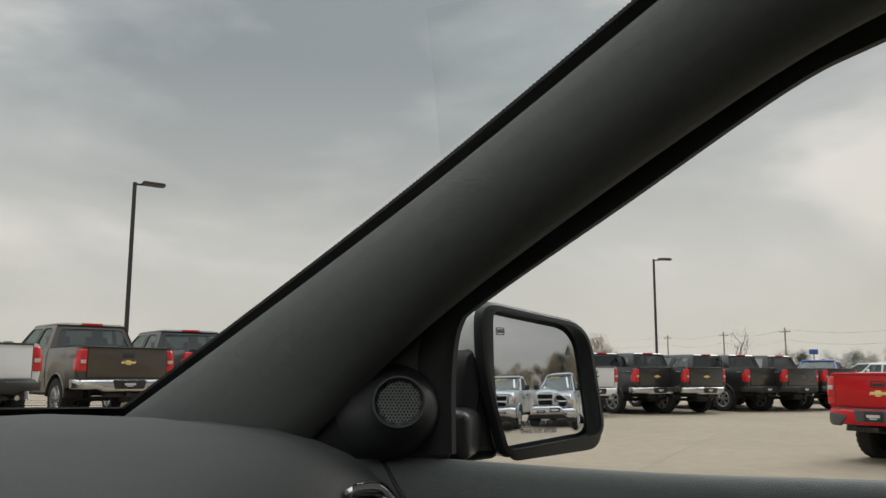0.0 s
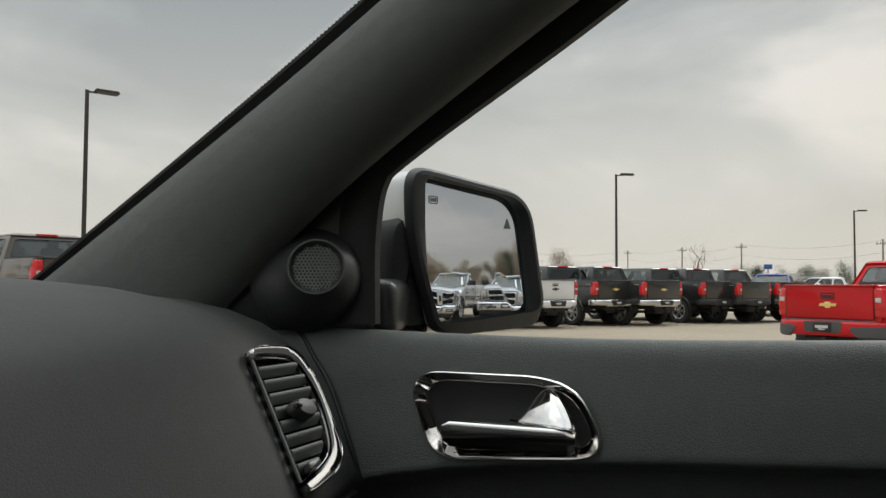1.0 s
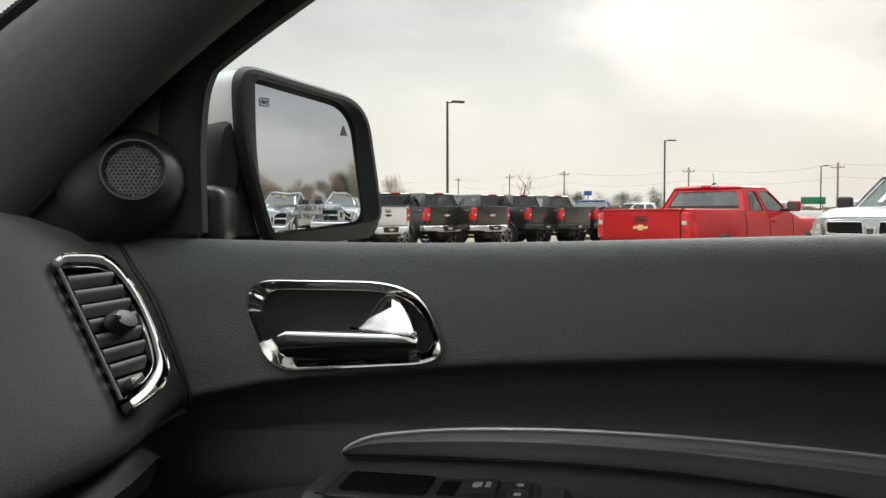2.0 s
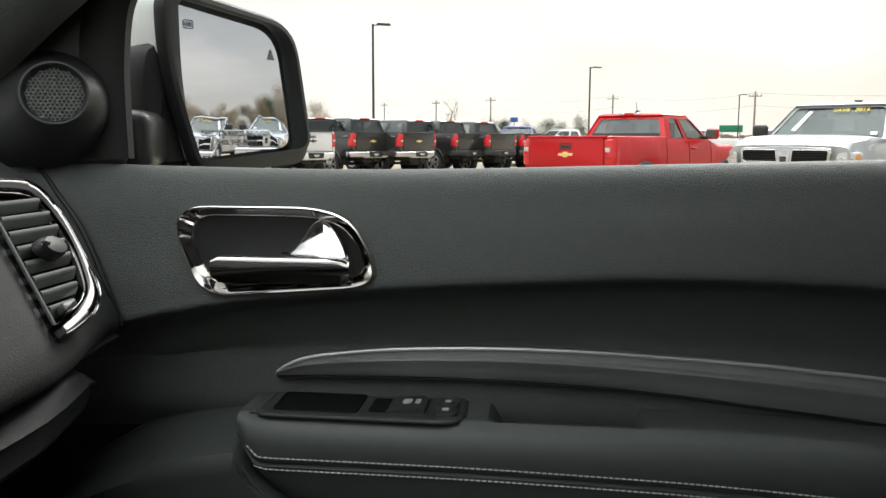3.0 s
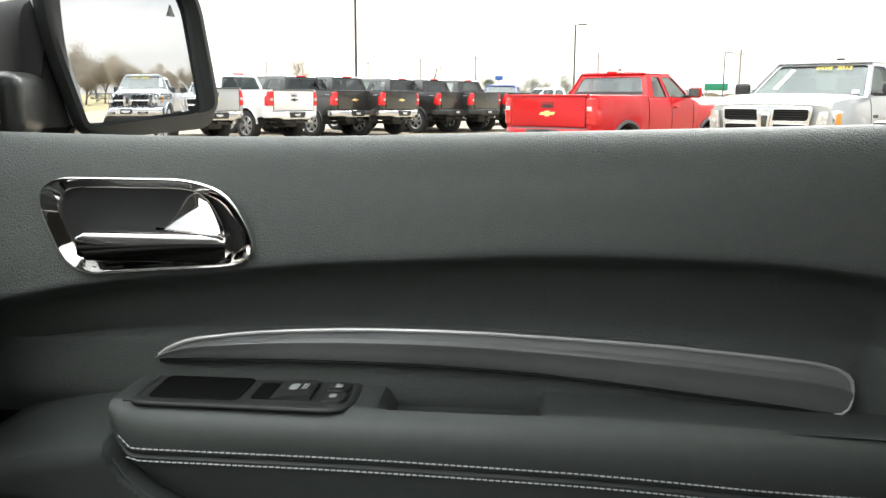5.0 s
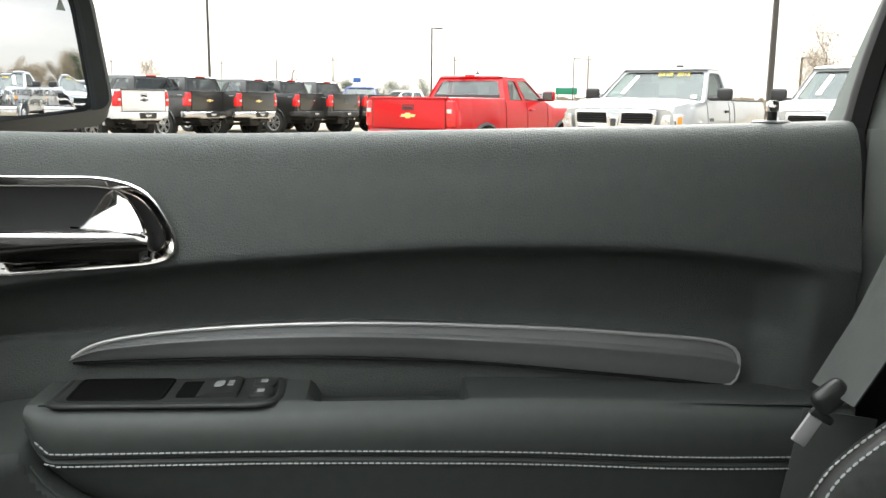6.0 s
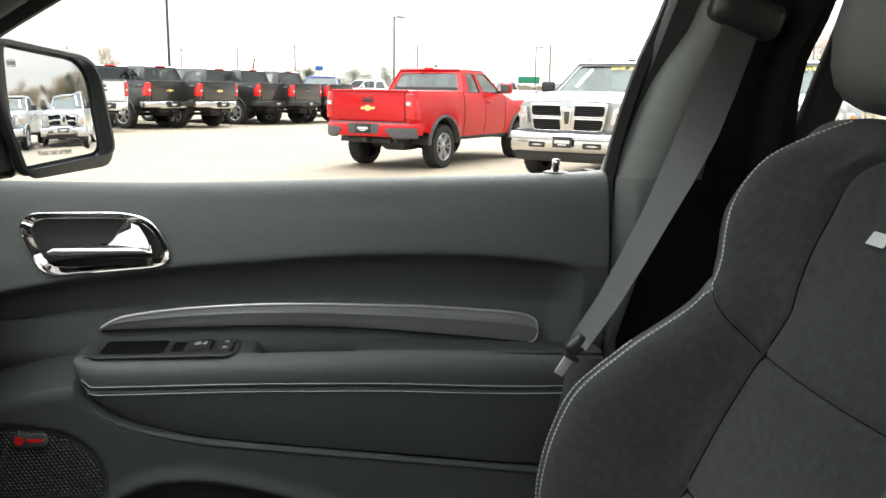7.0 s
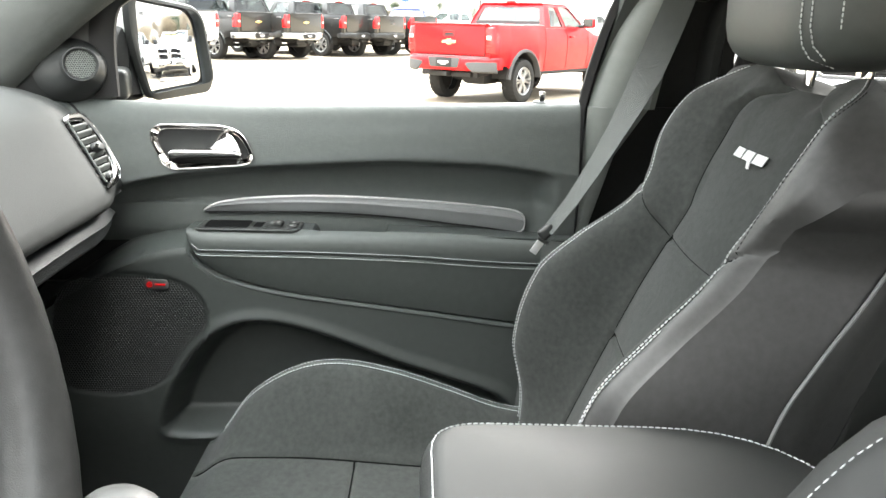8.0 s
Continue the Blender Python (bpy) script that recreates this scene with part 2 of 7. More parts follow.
POLE = material("bronze lamp pole", (0.045, 0.040, 0.036), 0.55, vary=0.12)
UTILITY = material("weathered utility pole", (0.27, 0.24, 0.22), 0.9, vary=0.2)
WIRE = material("dark overhead wire", (0.05, 0.05, 0.05), 0.7, vary=0.1)
BARK = material("grey-brown bark", (0.14, 0.105, 0.08), 0.95, vary=0.3, bump=0.5, bump_scale=20, fine=0.01)
TWIG = material("budding spring twigs", (0.30, 0.255, 0.20), 0.95, vary=0.35, vary_scale=0.6)
FIR = material("dark evergreen needles", (0.035, 0.055, 0.030), 0.95, vary=0.35, vary_scale=0.8)
SIGN_GREEN = material("green road sign", (0.01, 0.20, 0.12), 0.5, vary=0.05)
SIGN_BLUE = material("blue sign face", (0.03, 0.10, 0.35), 0.5, vary=0.05)


# ---- building helpers ----
def part(name, bm, mat, parent, label="", smooth=40):
    """Links a bmesh as one mesh object under a thing or a part."""
    mesh = bpy.data.meshes.new(name)
    bm.to_mesh(mesh)
    bm.free()
    mesh.materials.append(mat)
    if smooth:
        mesh.shade_smooth()
        mesh.set_sharp_from_angle(angle=radians(smooth))
    ob = new(name, mesh)
    if parent:
        ob.parent = parent
    if label:
        tagged(ob, label)
    return ob


def thing(name, label, category, group="", m=None):
    ob = new(name)
    ob.empty_display_size = 0.1
    if m is not None:
        ob.matrix_world = m
    return tagged(ob, label, category, group)


def solo(name, bm, mat, label, category, group="", kind="", smooth=40):
    return tagged(part(name, bm, mat, None, "", smooth), label, category, group, kind)


def box(size, at=(0, 0, 0), bevel=0.0, segments=2, turn=None):
    bm = bmesh.new()
    bmesh.ops.create_cube(bm, size=1.0)
    bmesh.ops.scale(bm, vec=size, verts=bm.verts)
    if bevel:
        bmesh.ops.bevel(bm, geom=bm.edges[:], offset=bevel, segments=segments, affect="EDGES", profile=0.5)
    bm.transform((Matrix.Translation(at) @ turn) if turn else Matrix.Translation(at))
    return bm


def join(*bms):
    """Several bmeshes of one part in one."""
    out = bms[0]
    for other in bms[1:]:
        mesh = bpy.data.meshes.new("joined")
        other.to_mesh(mesh)
        out.from_mesh(mesh)
        bpy.data.meshes.remove(mesh)
        other.free()
    return out


def loft(rings, closed=True, caps=True):
    """Skin through rings of equal length."""
    bm = bmesh.new()
    rows = [[bm.verts.new(p) for p in ring] for ring in rings]
    n = len(rows[0])
    for a, b in zip(rows, rows[1:]):
        for k in range(n if closed else n - 1):
            bm.faces.new((a[k], a[(k + 1) % n], b[(k + 1) % n], b[k]))
    if closed and caps:
        bm.faces.new(rows[0][::-1])
        bm.faces.new(rows[-1])
    bmesh.ops.recalc_face_normals(bm, faces=bm.faces)
    return bm


def sheet(f, us, vs):
    """A grid surface of f(u, v)."""
    bm = bmesh.new()
    rows = [[bm.verts.new(f(u, v)) for v in vs] for u in us]
    for a, b in zip(rows, rows[1:]):
        for k in range(len(vs) - 1):
            bm.faces.new((a[k], a[k + 1], b[k + 1], b[k]))
    return bm


def thick(bm, depth, way=None):
    """Gives an open sheet a thickness, along its own normals or one way."""
    bmesh.ops.recalc_face_normals(bm, faces=bm.faces)
    bm.normal_update()
    front, rim = bm.verts[:], [e for e in bm.edges if e.is_boundary]
    faces = [[v.index for v in f.verts] for f in bm.faces]
    bm.verts.index_update()
    faces = [[v.index for v in f.verts] for f in bm.faces]
    rim = [(e.verts[0].index, e.verts[1].index) for e in rim]
    shift = [Vector(way) * depth if way else v.normal * -depth for v in front]
    rear = [bm.verts.new(v.co + d) for v, d in zip(front, shift)]
    for f in faces:
        bm.faces.new([rear[k] for k in reversed(f)])
    for i, j in rim:
        bm.faces.new((front[i], front[j], rear[j], rear[i]))
    bmesh.ops.recalc_face_normals(bm, faces=bm.faces)
    return bm


def tube(points, radius, sides=8, caps=True):
    """A round bar along points; radius may be a list."""
    pts = [Vector(p) for p in points]
    rings, side = [], None
    for k, p in enumerate(pts):
        along = (pts[min(k + 1, len(pts) - 1)] - pts[max(k - 1, 0)]).normalized()
        if side is None:
            side = along.orthogonal().normalized()
        side = (side - along * side.dot(along)).normalized()
        other = along.cross(side)
        r = radius[k] if isinstance(radius, (list, tuple)) else radius
        rings.append([p + r * (math.cos(a) * side + math.sin(a) * other) for a in (2 * math.pi * i / sides for i in range(sides))])
    return loft(rings, True, caps)


def smooth_curve(knots):
    """A smooth function through (x, y) knots."""
    xs, ys = [k[0] for k in knots], [k[1] for k in knots]
    m = []
    for i in range(len(xs)):
        a, b = max(i - 1, 0), min(i + 1, len(xs) - 1)
        m.append((ys[b] - ys[a]) / (xs[b] - xs[a]))

    def f(x):
        if x <= xs[0]:
            return ys[0]
        if x >= xs[-1]:
            return ys[-1]
        i = next(k for k in range(len(xs) - 1) if x <= xs[k + 1])
        h = xs[i + 1] - xs[i]
        s = (x - xs[i]) / h
        return ((2 * s**3 - 3 * s**2 + 1) * ys[i] + (s**3 - 2 * s**2 + s) * h * m[i]
                + (-2 * s**3 + 3 * s**2) * ys[i + 1] + (s**3 - s**2) * h * m[i + 1])
    return f


def step(a, b, x):
    s = min(1.0, max(0.0, (x - a) / (b - a)))
    return s * s * (3 - 2 * s)


def spread(a, b, n):
    return [a + (b - a) * k / (n - 1) for k in range(n)]


def rounded(corners, radii, n=7):
    """A polygon in the plane with rounded corners."""
    out, count = [], len(corners)
    for k in range(count):
        p = Vector(corners[k])
        a, b = (Vector(corners[k - 1]) - p), (Vector(corners[(k + 1) % count]) - p)
        r = radii[k] if isinstance(radii, (list, tuple)) else radii
        ra, rb = min(r, a.length * 0.48), min(r, b.length * 0.48)
        p0, p1 = p + a.normalized() * ra, p + b.normalized() * rb
        for s in spread(0, 1, n):
            out.append(((1 - s) ** 2 * p0 + 2 * s * (1 - s) * p + s**2 * p1)[:])
    return out


def shrink(outline, d):
    """The outline moved inwards by d, corner by corner."""
    n, out = len(outline), []
    area = sum(outline[k - 1][0] * outline[k][1] - outline[k][0] * outline[k - 1][1] for k in range(n))
    s = 1 if area > 0 else -1
    for k in range(n):
        t = Vector(outline[(k + 1) % n]) - Vector(outline[k - 1])
        if t.length < 1e-9:
            t = Vector((1, 0))
        t.normalize()
        out.append((outline[k][0] - s * t.y * d, outline[k][1] + s * t.x * d))
    return out


def plate(outline, place, depth, edge=0.0):
    """A flat piece with the given outline: place(u, v, w) lays it into the world, w counts out of its face. edge: rounding of the face's rim."""
    rings = [[place(u, v, 0) for u, v in outline]]
    if edge:
        for s in (0.0, 0.5, 1.0):
            rings.append([place(u, v, depth - edge * (1 - math.sin(s * math.pi / 2))) for u, v in shrink(outline, edge * (1 - math.cos(s * math.pi / 2)))])
    else:
        rings.append([place(u, v, depth) for u, v in outline])
    return loft(rings)


def bezel_ring(outer, inner, place, depth, sunk=0.0):
    """A raised frame between two outlines of equal length, rounded across."""
    rings = []
    for s in spread(0, 1, 9):
        h = depth * math.sin(math.pi * min(1, s * 1.02)) ** 0.6 if 0 < s < 1 else 0.0
        rings.append([place(a[0] + (b[0] - a[0]) * s, a[1] + (b[1] - a[1]) * s, h - sunk * step(0.6, 1, s)) for a, b in zip(outer, inner)])
    return loft(rings, True, False)


def stitches(points, spacing, length, radius, lean=0.0):
    """A row of short thread ends along a line of points."""
    pts = [Vector(p) for p in points]
    bm, carry = None, 0.0
    bm = bmesh.new()
    for a, b in zip(pts, pts[1:]):
        d = b - a
        if d.length < 1e-6:
            continue
        along = d.normalized()
        s = carry
        while s < d.length:
            c = a + along * s
            up = along.orthogonal().normalized()
            w = along.cross(up)
            ends = []
            for q, k in ((-0.5, 0.5), (-0.25, 1.0), (0.25, 1.0), (0.5, 0.5)):
                ends.append([bm.verts.new(c + along * length * q + radius * k * (math.cos(t) * up + math.sin(t) * w)) for t in (0.4, 1.97, 3.54, 5.11)])
            for r0, r1 in zip(ends, ends[1:]):
                for k in range(4):
                    bm.faces.new((r0[k], r0[(k + 1) % 4], r1[(k + 1) % 4], r1[k]))
            bm.faces.new(ends[0][::-1])
            bm.faces.new(ends[-1])
            s += spacing
        carry = s - d.length
    bmesh.ops.recalc_face_normals(bm, faces=bm.faces)
    return bm


def lettering(name, text, size, m, mat, parent, depth=0.0005, align="CENTER"):
    """Raised letters in the built-in font, turned into a mesh."""
    data = bpy.data.curves.new(name, "FONT")
    data.body, data.size, data.extrude, data.align_x, data.align_y = text, size, depth, align, "CENTER"
    ob = bpy.data.objects.new(name, data)
    scene.collection.objects.link(ob)
    mesh = bpy.data.meshes.new_from_object(ob.evaluated_get(bpy.context.evaluated_depsgraph_get()))
    bpy.data.objects.remove(ob)
    mesh.materials.clear()
    mesh.materials.append(mat)
    out = new(name, mesh)
    out.parent = parent
    out.matrix_local = m
    return out

# ---- the car's shell: x to its passenger side, y to its front ----
belt = smooth_curve([(-0.30, 1.200), (-0.08, 1.196), (0.0, 1.193), (0.2, 1.187), (0.4, 1.182), (0.56, 1.183), (0.75, 1.188)])
pad_edge = smooth_curve([(-0.08, 1.086), (0.0, 1.098), (0.07, 1.105), (0.2, 1.107), (0.3, 1.102), (0.4, 1.095), (0.51, 1.083), (0.57, 1.072), (0.60, 1.065), (0.75, 1.03)])
strip_top = smooth_curve([(0.0, 1.019), (0.003, 1.0260), (0.0082, 1.0300), (0.0269, 1.0345), (0.0794, 1.0393), (0.13, 1.0432), (0.1943, 1.0463), (0.25, 1.0483), (0.3133, 1.0488), (0.36, 1.0475), (0.4079, 1.0446), (0.445, 1.0403), (0.4673, 1.0362), (0.482, 1.030), (0.491, 1.0235)])
strip_low = smooth_curve([(0.0, 1.005), (0.003, 1.0005), (0.0091, 0.9985), (0.04, 1.0020), (0.079, 1.0065), (0.1155, 1.0102), (0.18, 1.0168), (0.233, 1.0208), (0.29, 1.0232), (0.3544, 1.0240), (0.4596, 1.0222), (0.491, 1.0215)])
seam = smooth_curve([(-0.08, 0.850), (0.0, 0.860), (0.14, 0.878), (0.29, 0.897), (0.37, 0.909), (0.43, 0.924), (0.465, 0.938), (0.487, 0.955), (0.498, 0.972), (0.508, 0.997)])
shelf = smooth_curve([(0.40, 1.004), (0.50, 1.000), (0.55, 0.992), (0.60, 0.975), (0.64, 0.952), (0.72, 0.90)])

door = thing("passenger_door", "black padded car door panel with chrome release and grey trim strip", "car door")


def upper_face(y, k):
    """The padded upper door from the window sill, k = 0, to below the trim strip, k = 1."""
    zb, zp = belt(y), pad_edge(y)
    hollow = step(-0.050, -0.012, y)
    nose = 0.02 * step(0.60, 0.74, y)
    rows = [(zb - 0.030, 0.760), (zb - 0.009, 0.742), (zb - 0.0025, 0.728), (zb + 0.001, 0.714), (zb, 0.703), (zb - 0.009, 0.6935), (zb - 0.028, 0.6862),
            (0.49 * zb + 0.51 * zp, 0.6814), (0.27 * zb + 0.73 * zp, 0.6766), (zp + 0.011, 0.6739), (zp + 0.005, 0.6730), (zp + 0.001, 0.6733 + 0.001 * hollow),
            (zp - 0.003, 0.674 + 0.007 * hollow), (zp - 0.008, 0.675 + 0.018 * hollow), (zp - 0.016, 0.676 + 0.024 * hollow), (zp - 0.035, 0.678 + 0.029 * hollow),
            (0.5 * zp + 0.4975, 0.68 + 0.030 * hollow), (1.03, 0.682 + 0.022 * hollow), (0.995, 0.686 + 0.016 * hollow), (0.97, 0.70 + 0.014 * hollow)]
    s = k * (len(rows) - 1)
    z = smooth_curve([(i, r[0]) for i, r in enumerate(rows)])(s)
    x = smooth_curve([(i, r[1]) for i, r in enumerate(rows)])(s)
    return (x - nose * step(1.16, 1.05, z), y, z)


def depth_in(poly, y, z):
    """Distance from (y, z) to the rim of a polygon, positive inside."""
    best, inside = 9.0, False
    n = len(poly)
    for k in range(n):
        (ay, az), (by, bz) = poly[k - 1], poly[k]
        ly, lz = by - ay, bz - az
        f = max(0, min(1, ((y - ay) * ly + (z - az) * lz) / (ly * ly + lz * lz)))
        best = min(best, math.hypot(y - ay - f * ly, z - az - f * lz))
        if (az > z) != (bz > z) and y < (by - ay) * (z - az) / (bz - az) + ay:
            inside = not inside
    return best if inside else -best


RELEASE = rounded([(0.567, 1.1570), (0.428, 1.1570), (0.4035, 1.116), (0.409, 1.0975), (0.539, 1.0868)], [0.036, 0.040, 0.028, 0.024, 0.024], 12)


def cut_hole(bm, outline, m):
    """Takes the faces inside an outline, seen along x, out of a sheet."""
    gone = [f for f in bm.faces if depth_in(outline, f.calc_center_median().y, f.calc_center_median().z) > m]
    bmesh.ops.delete(bm, geom=gone, context="FACES")
    return bm


pad = cut_hole(sheet(upper_face, spread(-0.075, 0.75, 210), spread(0, 1, 115)), RELEASE, 0.0045)
part("upper_panel", thick(pad, 0.006, (1, 0, 0)), SOFT, door, "black grained soft-touch upper door pad")

POCKET = [(0.553, 0.692), (0.522, 0.78), (0.475, 0.838), (0.43, 0.860), (0.37, 0.858), (0.283, 0.831), (0.195, 0.795), (0.02, 0.74), (0.02, 0.69), (0.30, 0.68), (0.53, 0.683)]
POCKET = rounded(POCKET, 0.045, 4)
GRILLE = [(0.70, 0.930), (0.606, 0.943), (0.53, 0.938), (0.490, 0.915), (0.472, 0.872), (0.485, 0.828), (0.512, 0.795), (0.57, 0.752), (0.64, 0.745), (0.72, 0.76)]
GRILLE = rounded(GRILLE, 0.05, 4)


def lower_face(y, k):
    top = 0.99 + (shelf(y) - 0.99) * step(0.38, 0.46, y)
    z = top + (0.52 - top) * k
    lip = step(0.0, 0.022, top - z)
    x = 0.716 - 0.084 * lip - 0.006 * step(0.42, 0.6, y)
    x += 0.014 * step(0.55, 0.30, y) + 0.02 * step(0.72, 0.55, z)
    d = depth_in(POCKET, y, z)
    x += 0.06 * step(-0.012, 0.022, d) - 0.006 * step(-0.03, -0.004, d) * (1 - step(-0.004, 0.01, d))
    s = z - seam(y)
    behind = step(-0.002, 0.004, s) * step(0.511, 0.506, y)
    x += (0.694 - x) * behind
    g = depth_in(GRILLE, y, z)
    x += 0.004 * step(-0.003, 0.001, g)
    return (x, y, z)


ks = [0.0, 0.004, 0.01, 0.018, 0.028, 0.04, 0.055] + spread(0.07, 1, 150)
part("lower_panel", thick(sheet(lower_face, spread(-0.07, 0.75, 250), ks), 0.01, (1, 0, 0)), HARD, door, "black moulded lower door with map pocket")

welt = [(0.6345 + 0.014 * step(0.55, 0.30, y), y, seam(y) - 0.001) for y in spread(-0.065, 0.4975, 80)]
part("seam_welt", tube(welt, [0.0045 - 0.0035 * step(60, 79, k) for k in range(80)], 8), HARD, door)

# speaker grille: a perforated skin of many small rims
grille_x = lambda y: 0.626 + 0.006 * step(0.6, 0.42, y) + 0.014 * step(0.55, 0.30, y)
bm = bmesh.new()
pitch = 0.0042
rows_z, rows_y = int(0.22 / (pitch * 0.87)), int(0.26 / pitch)
for i in range(rows_z):
    for j in range(rows_y):
        z, y = 0.745 + i * pitch * 0.87, 0.468 + (j + 0.5 * (i % 2)) * pitch
        if depth_in(GRILLE, y, z) < 0.003:
            continue
        x = grille_x(y) + 0.0012
        outer = [(x, y + 0.00245 * math.sin(a), z + 0.00245 * math.cos(a)) for a in (math.pi / 3 * q for q in range(6))]
        inner = [(x + 0.0008, y + 0.0014 * math.sin(a), z + 0.0014 * math.cos(a)) for a in (math.pi / 3 * q for q in range(6))]
        o, n_ = [bm.verts.new(p) for p in outer], [bm.verts.new(p) for p in inner]
        for q in range(6):
            bm.faces.new((o[q], o[(q + 1) % 6], n_[(q + 1) % 6], n_[q]))
tagged(part("speaker_mesh", bm, MESH, door, "black perforated speaker mesh", 0), kind="stuff")
badge = part("speaker_badge", plate(rounded([(0.529, 0.918), (0.565, 0.918), (0.565, 0.9335), (0.529, 0.9335)], 0.008), lambda u, v, w: (0.6275 - w, u, v), 0.003, 0.001), BADGE, door, "small silver speaker badge with red print")
part("red_disc", plate([(0.5565 + 0.0048 * math.cos(a), 0.9258 + 0.0048 * math.sin(a)) for a in spread(0, 5.9, 18)], lambda u, v, w: (0.6246 - w, u, v), 0.0006), BADGE_RED, badge)
part("red_bar", plate(rounded([(0.533, 0.9240), (0.549, 0.9240), (0.549, 0.9276), (0.533, 0.9276)], 0.0014, 3), lambda u, v, w: (0.6246 - w, u, v), 0.0006), BADGE_RED, badge)


# armrest: one cushion along the door, with a scooped grip behind the switches
def groove_drop(y):
    return -0.0035 - 0.006 * step(0.38, 0.02, y)


def arm_section(y):
    low, top = seam(y), 1.004 - 0.008 * step(0.2, -0.07, y)
    h = max(top - low, 0.004)
    full = min(1.0, h / 0.06)
    front = 0.640 + 0.014 * (1 - full) ** 1.5 + 0.006 * step(0.1, -0.07, y)
    grip = step(0.208, 0.218, y) * step(0.322, 0.288, y)
    r = min(0.018, h * 0.45)
    # the stitched groove follows the face a little below the rounded top
    g = min(0.028, h * 0.6)
    d = groove_drop(y)
    pts = [(0.722, top - 0.078 * grip), (0.712, top + 0.001 - 0.078 * grip), (0.702, top + 0.001 - 0.078 * grip), (0.676, top + 0.001 - 0.078 * grip), (0.661, top + 0.001 - 0.066 * grip),
           (0.6580, top + 0.001 - 0.006 * grip), (0.6562, top + 0.0004), (front + r * 0.8, top - r * 0.06), (front + r * 0.55, top - r * 0.18), (front + r * 0.25, top - r * 0.45), (front + r * 0.05, top - r * 0.9),
           (front, top - g + d + 0.0022), (front + 0.0005, top - g + d + 0.0008), (front + 0.0026, top - g + d - 0.0004), (front + 0.0026, top - g + d - 0.0018), (front + 0.0005, top - g + d - 0.0032)]
    rest = top - g + d - 0.0032
    for f in (0.15, 0.4, 0.65, 0.85, 0.95, 1.0):
        z = rest + (low - rest) * f
        pts.append((front + 0.002 + 0.012 * f * f + (0.006 if f > 0.97 else 0.0), z))
    pts.append((0.70, low))
    return [(x, y, z) for x, z in pts]


ys = sorted(set(spread(-0.068, 0.506, 150) + spread(0.208, 0.218, 8) + spread(0.296, 0.314, 10)))
part("armrest", loft([arm_section(y) for y in ys]), LEATHER, door, "black leather armrest cushion with double stitching")
for row, dz in (("upper", -0.0255), ("lower", -0.0385)):
    line = []
    for y in spread(-0.06, 0.497 if row == "upper" else 0.491, 60):
        top = 1.004 - 0.008 * step(0.2, -0.07, y)
        h = top - seam(y)
        g = min(0.028, h * 0.6)
        f = 0.640 + 0.014 * (1 - min(1.0, h / 0.06)) ** 1.5 + 0.006 * step(0.1, -0.07, y)
        line.append((f - 0.0003, y, top - g + groove_drop(y) + (0.0036 if row == "upper" else -0.0050)))
    part("armrest_stitching", stitches(line, 0.0042, 0.0034, 0.00065), THREAD, door, "pale grey double stitching")


def strip_section(y):
    a, b = strip_low(y), strip_top(y)
    prof = ((0.7145, 0.0), (0.6990, 0.0), (0.6968, 0.02), (0.6961, 0.06), (0.6955, 0.30), (0.6945, 0.52), (0.6936, 0.60), (0.6936, 0.625), (0.6944, 0.66), (0.6966, 0.72), (0.6973, 0.88), (0.6976, 0.965), (0.7145, 0.985))
    return [(x, y, a + (b - a) * f) for x, f in prof]


part("trim_strip", loft([strip_section(y) for y in sorted(set(spread(0.0, 0.491, 60) + spread(0, 0.02, 8) + spread(0.47, 0.491, 8)))]), CARBON, door, "dark patterned metallic trim strip")
rim_line = [(0.6966, y, strip_top(y) - 0.0005) for y in spread(0.489, 0.004, 70)] + [(0.6968, 0.0008, 1.0225), (0.6964, -0.0004, 1.0170), (0.6962, -0.0004, 1.0085), (0.6962, 0.0010, 1.0030), (0.6962, 0.0050, 0.9990), (0.6964, 0.0105, 0.9983)]
part("strip_edge", tube(rim_line, [0.0015 - 0.0006 * step(68, 75, k) for k in range(len(rim_line))], 6), STRIP_EDGE, door, "thin bright edge of the strip")

part("strip_gap", tube([(0.6985, y, strip_low(y) - 0.0012) for y in spread(0.004, 0.489, 60)], 0.0016, 6), RUBBER, door, "dark gap under the strip")

# door release: chrome surround, hollow and lever
outer = RELEASE
face = lambda u, v, w: (0.6732 - w, u, v)
about = lambda ku, kv, w: [face(0.485 + (u - 0.485) * ku, 1.1225 + (v - 1.1225) * kv, w) for u, v in outer]
inner = [(0.485 + (u - 0.485) * 0.868, 1.1225 + (v - 1.1225) * 0.765) for u, v in outer]
mid_ring = lambda f, w: [face(a[0] + (b[0] - a[0]) * f, a[1] + (b[1] - a[1]) * f, w) for a, b in zip(shrink(outer, 0.0028), inner)]
dish = [[face(u, v, w) for u, v in shrink(outer, q)] for q, w in ((0.0, -0.003), (0.0, 0.0), (0.0005, 0.0022), (0.0013, 0.0032), (0.0022, 0.0030), (0.0028, 0.0022))]
dish += [mid_ring(0.25, 0.0000), mid_ring(0.5, -0.0023), mid_ring(0.75, -0.0045), mid_ring(0.92, -0.0060), mid_ring(0.96, -0.0055), mid_ring(1.0, -0.0058), about(0.852, 0.745, -0.010)]
release = part("door_release", loft(dish, True, False), CHROME, door, "chrome-framed interior door release")
part("hollow", loft([about(0.852, 0.745, -0.010), about(0.82, 0.70, -0.020), about(0.70, 0.55, -0.026), about(0.35, 0.25, -0.028)], True, True), MIRROR_FRAME, release, "black scooped hollow behind the lever")


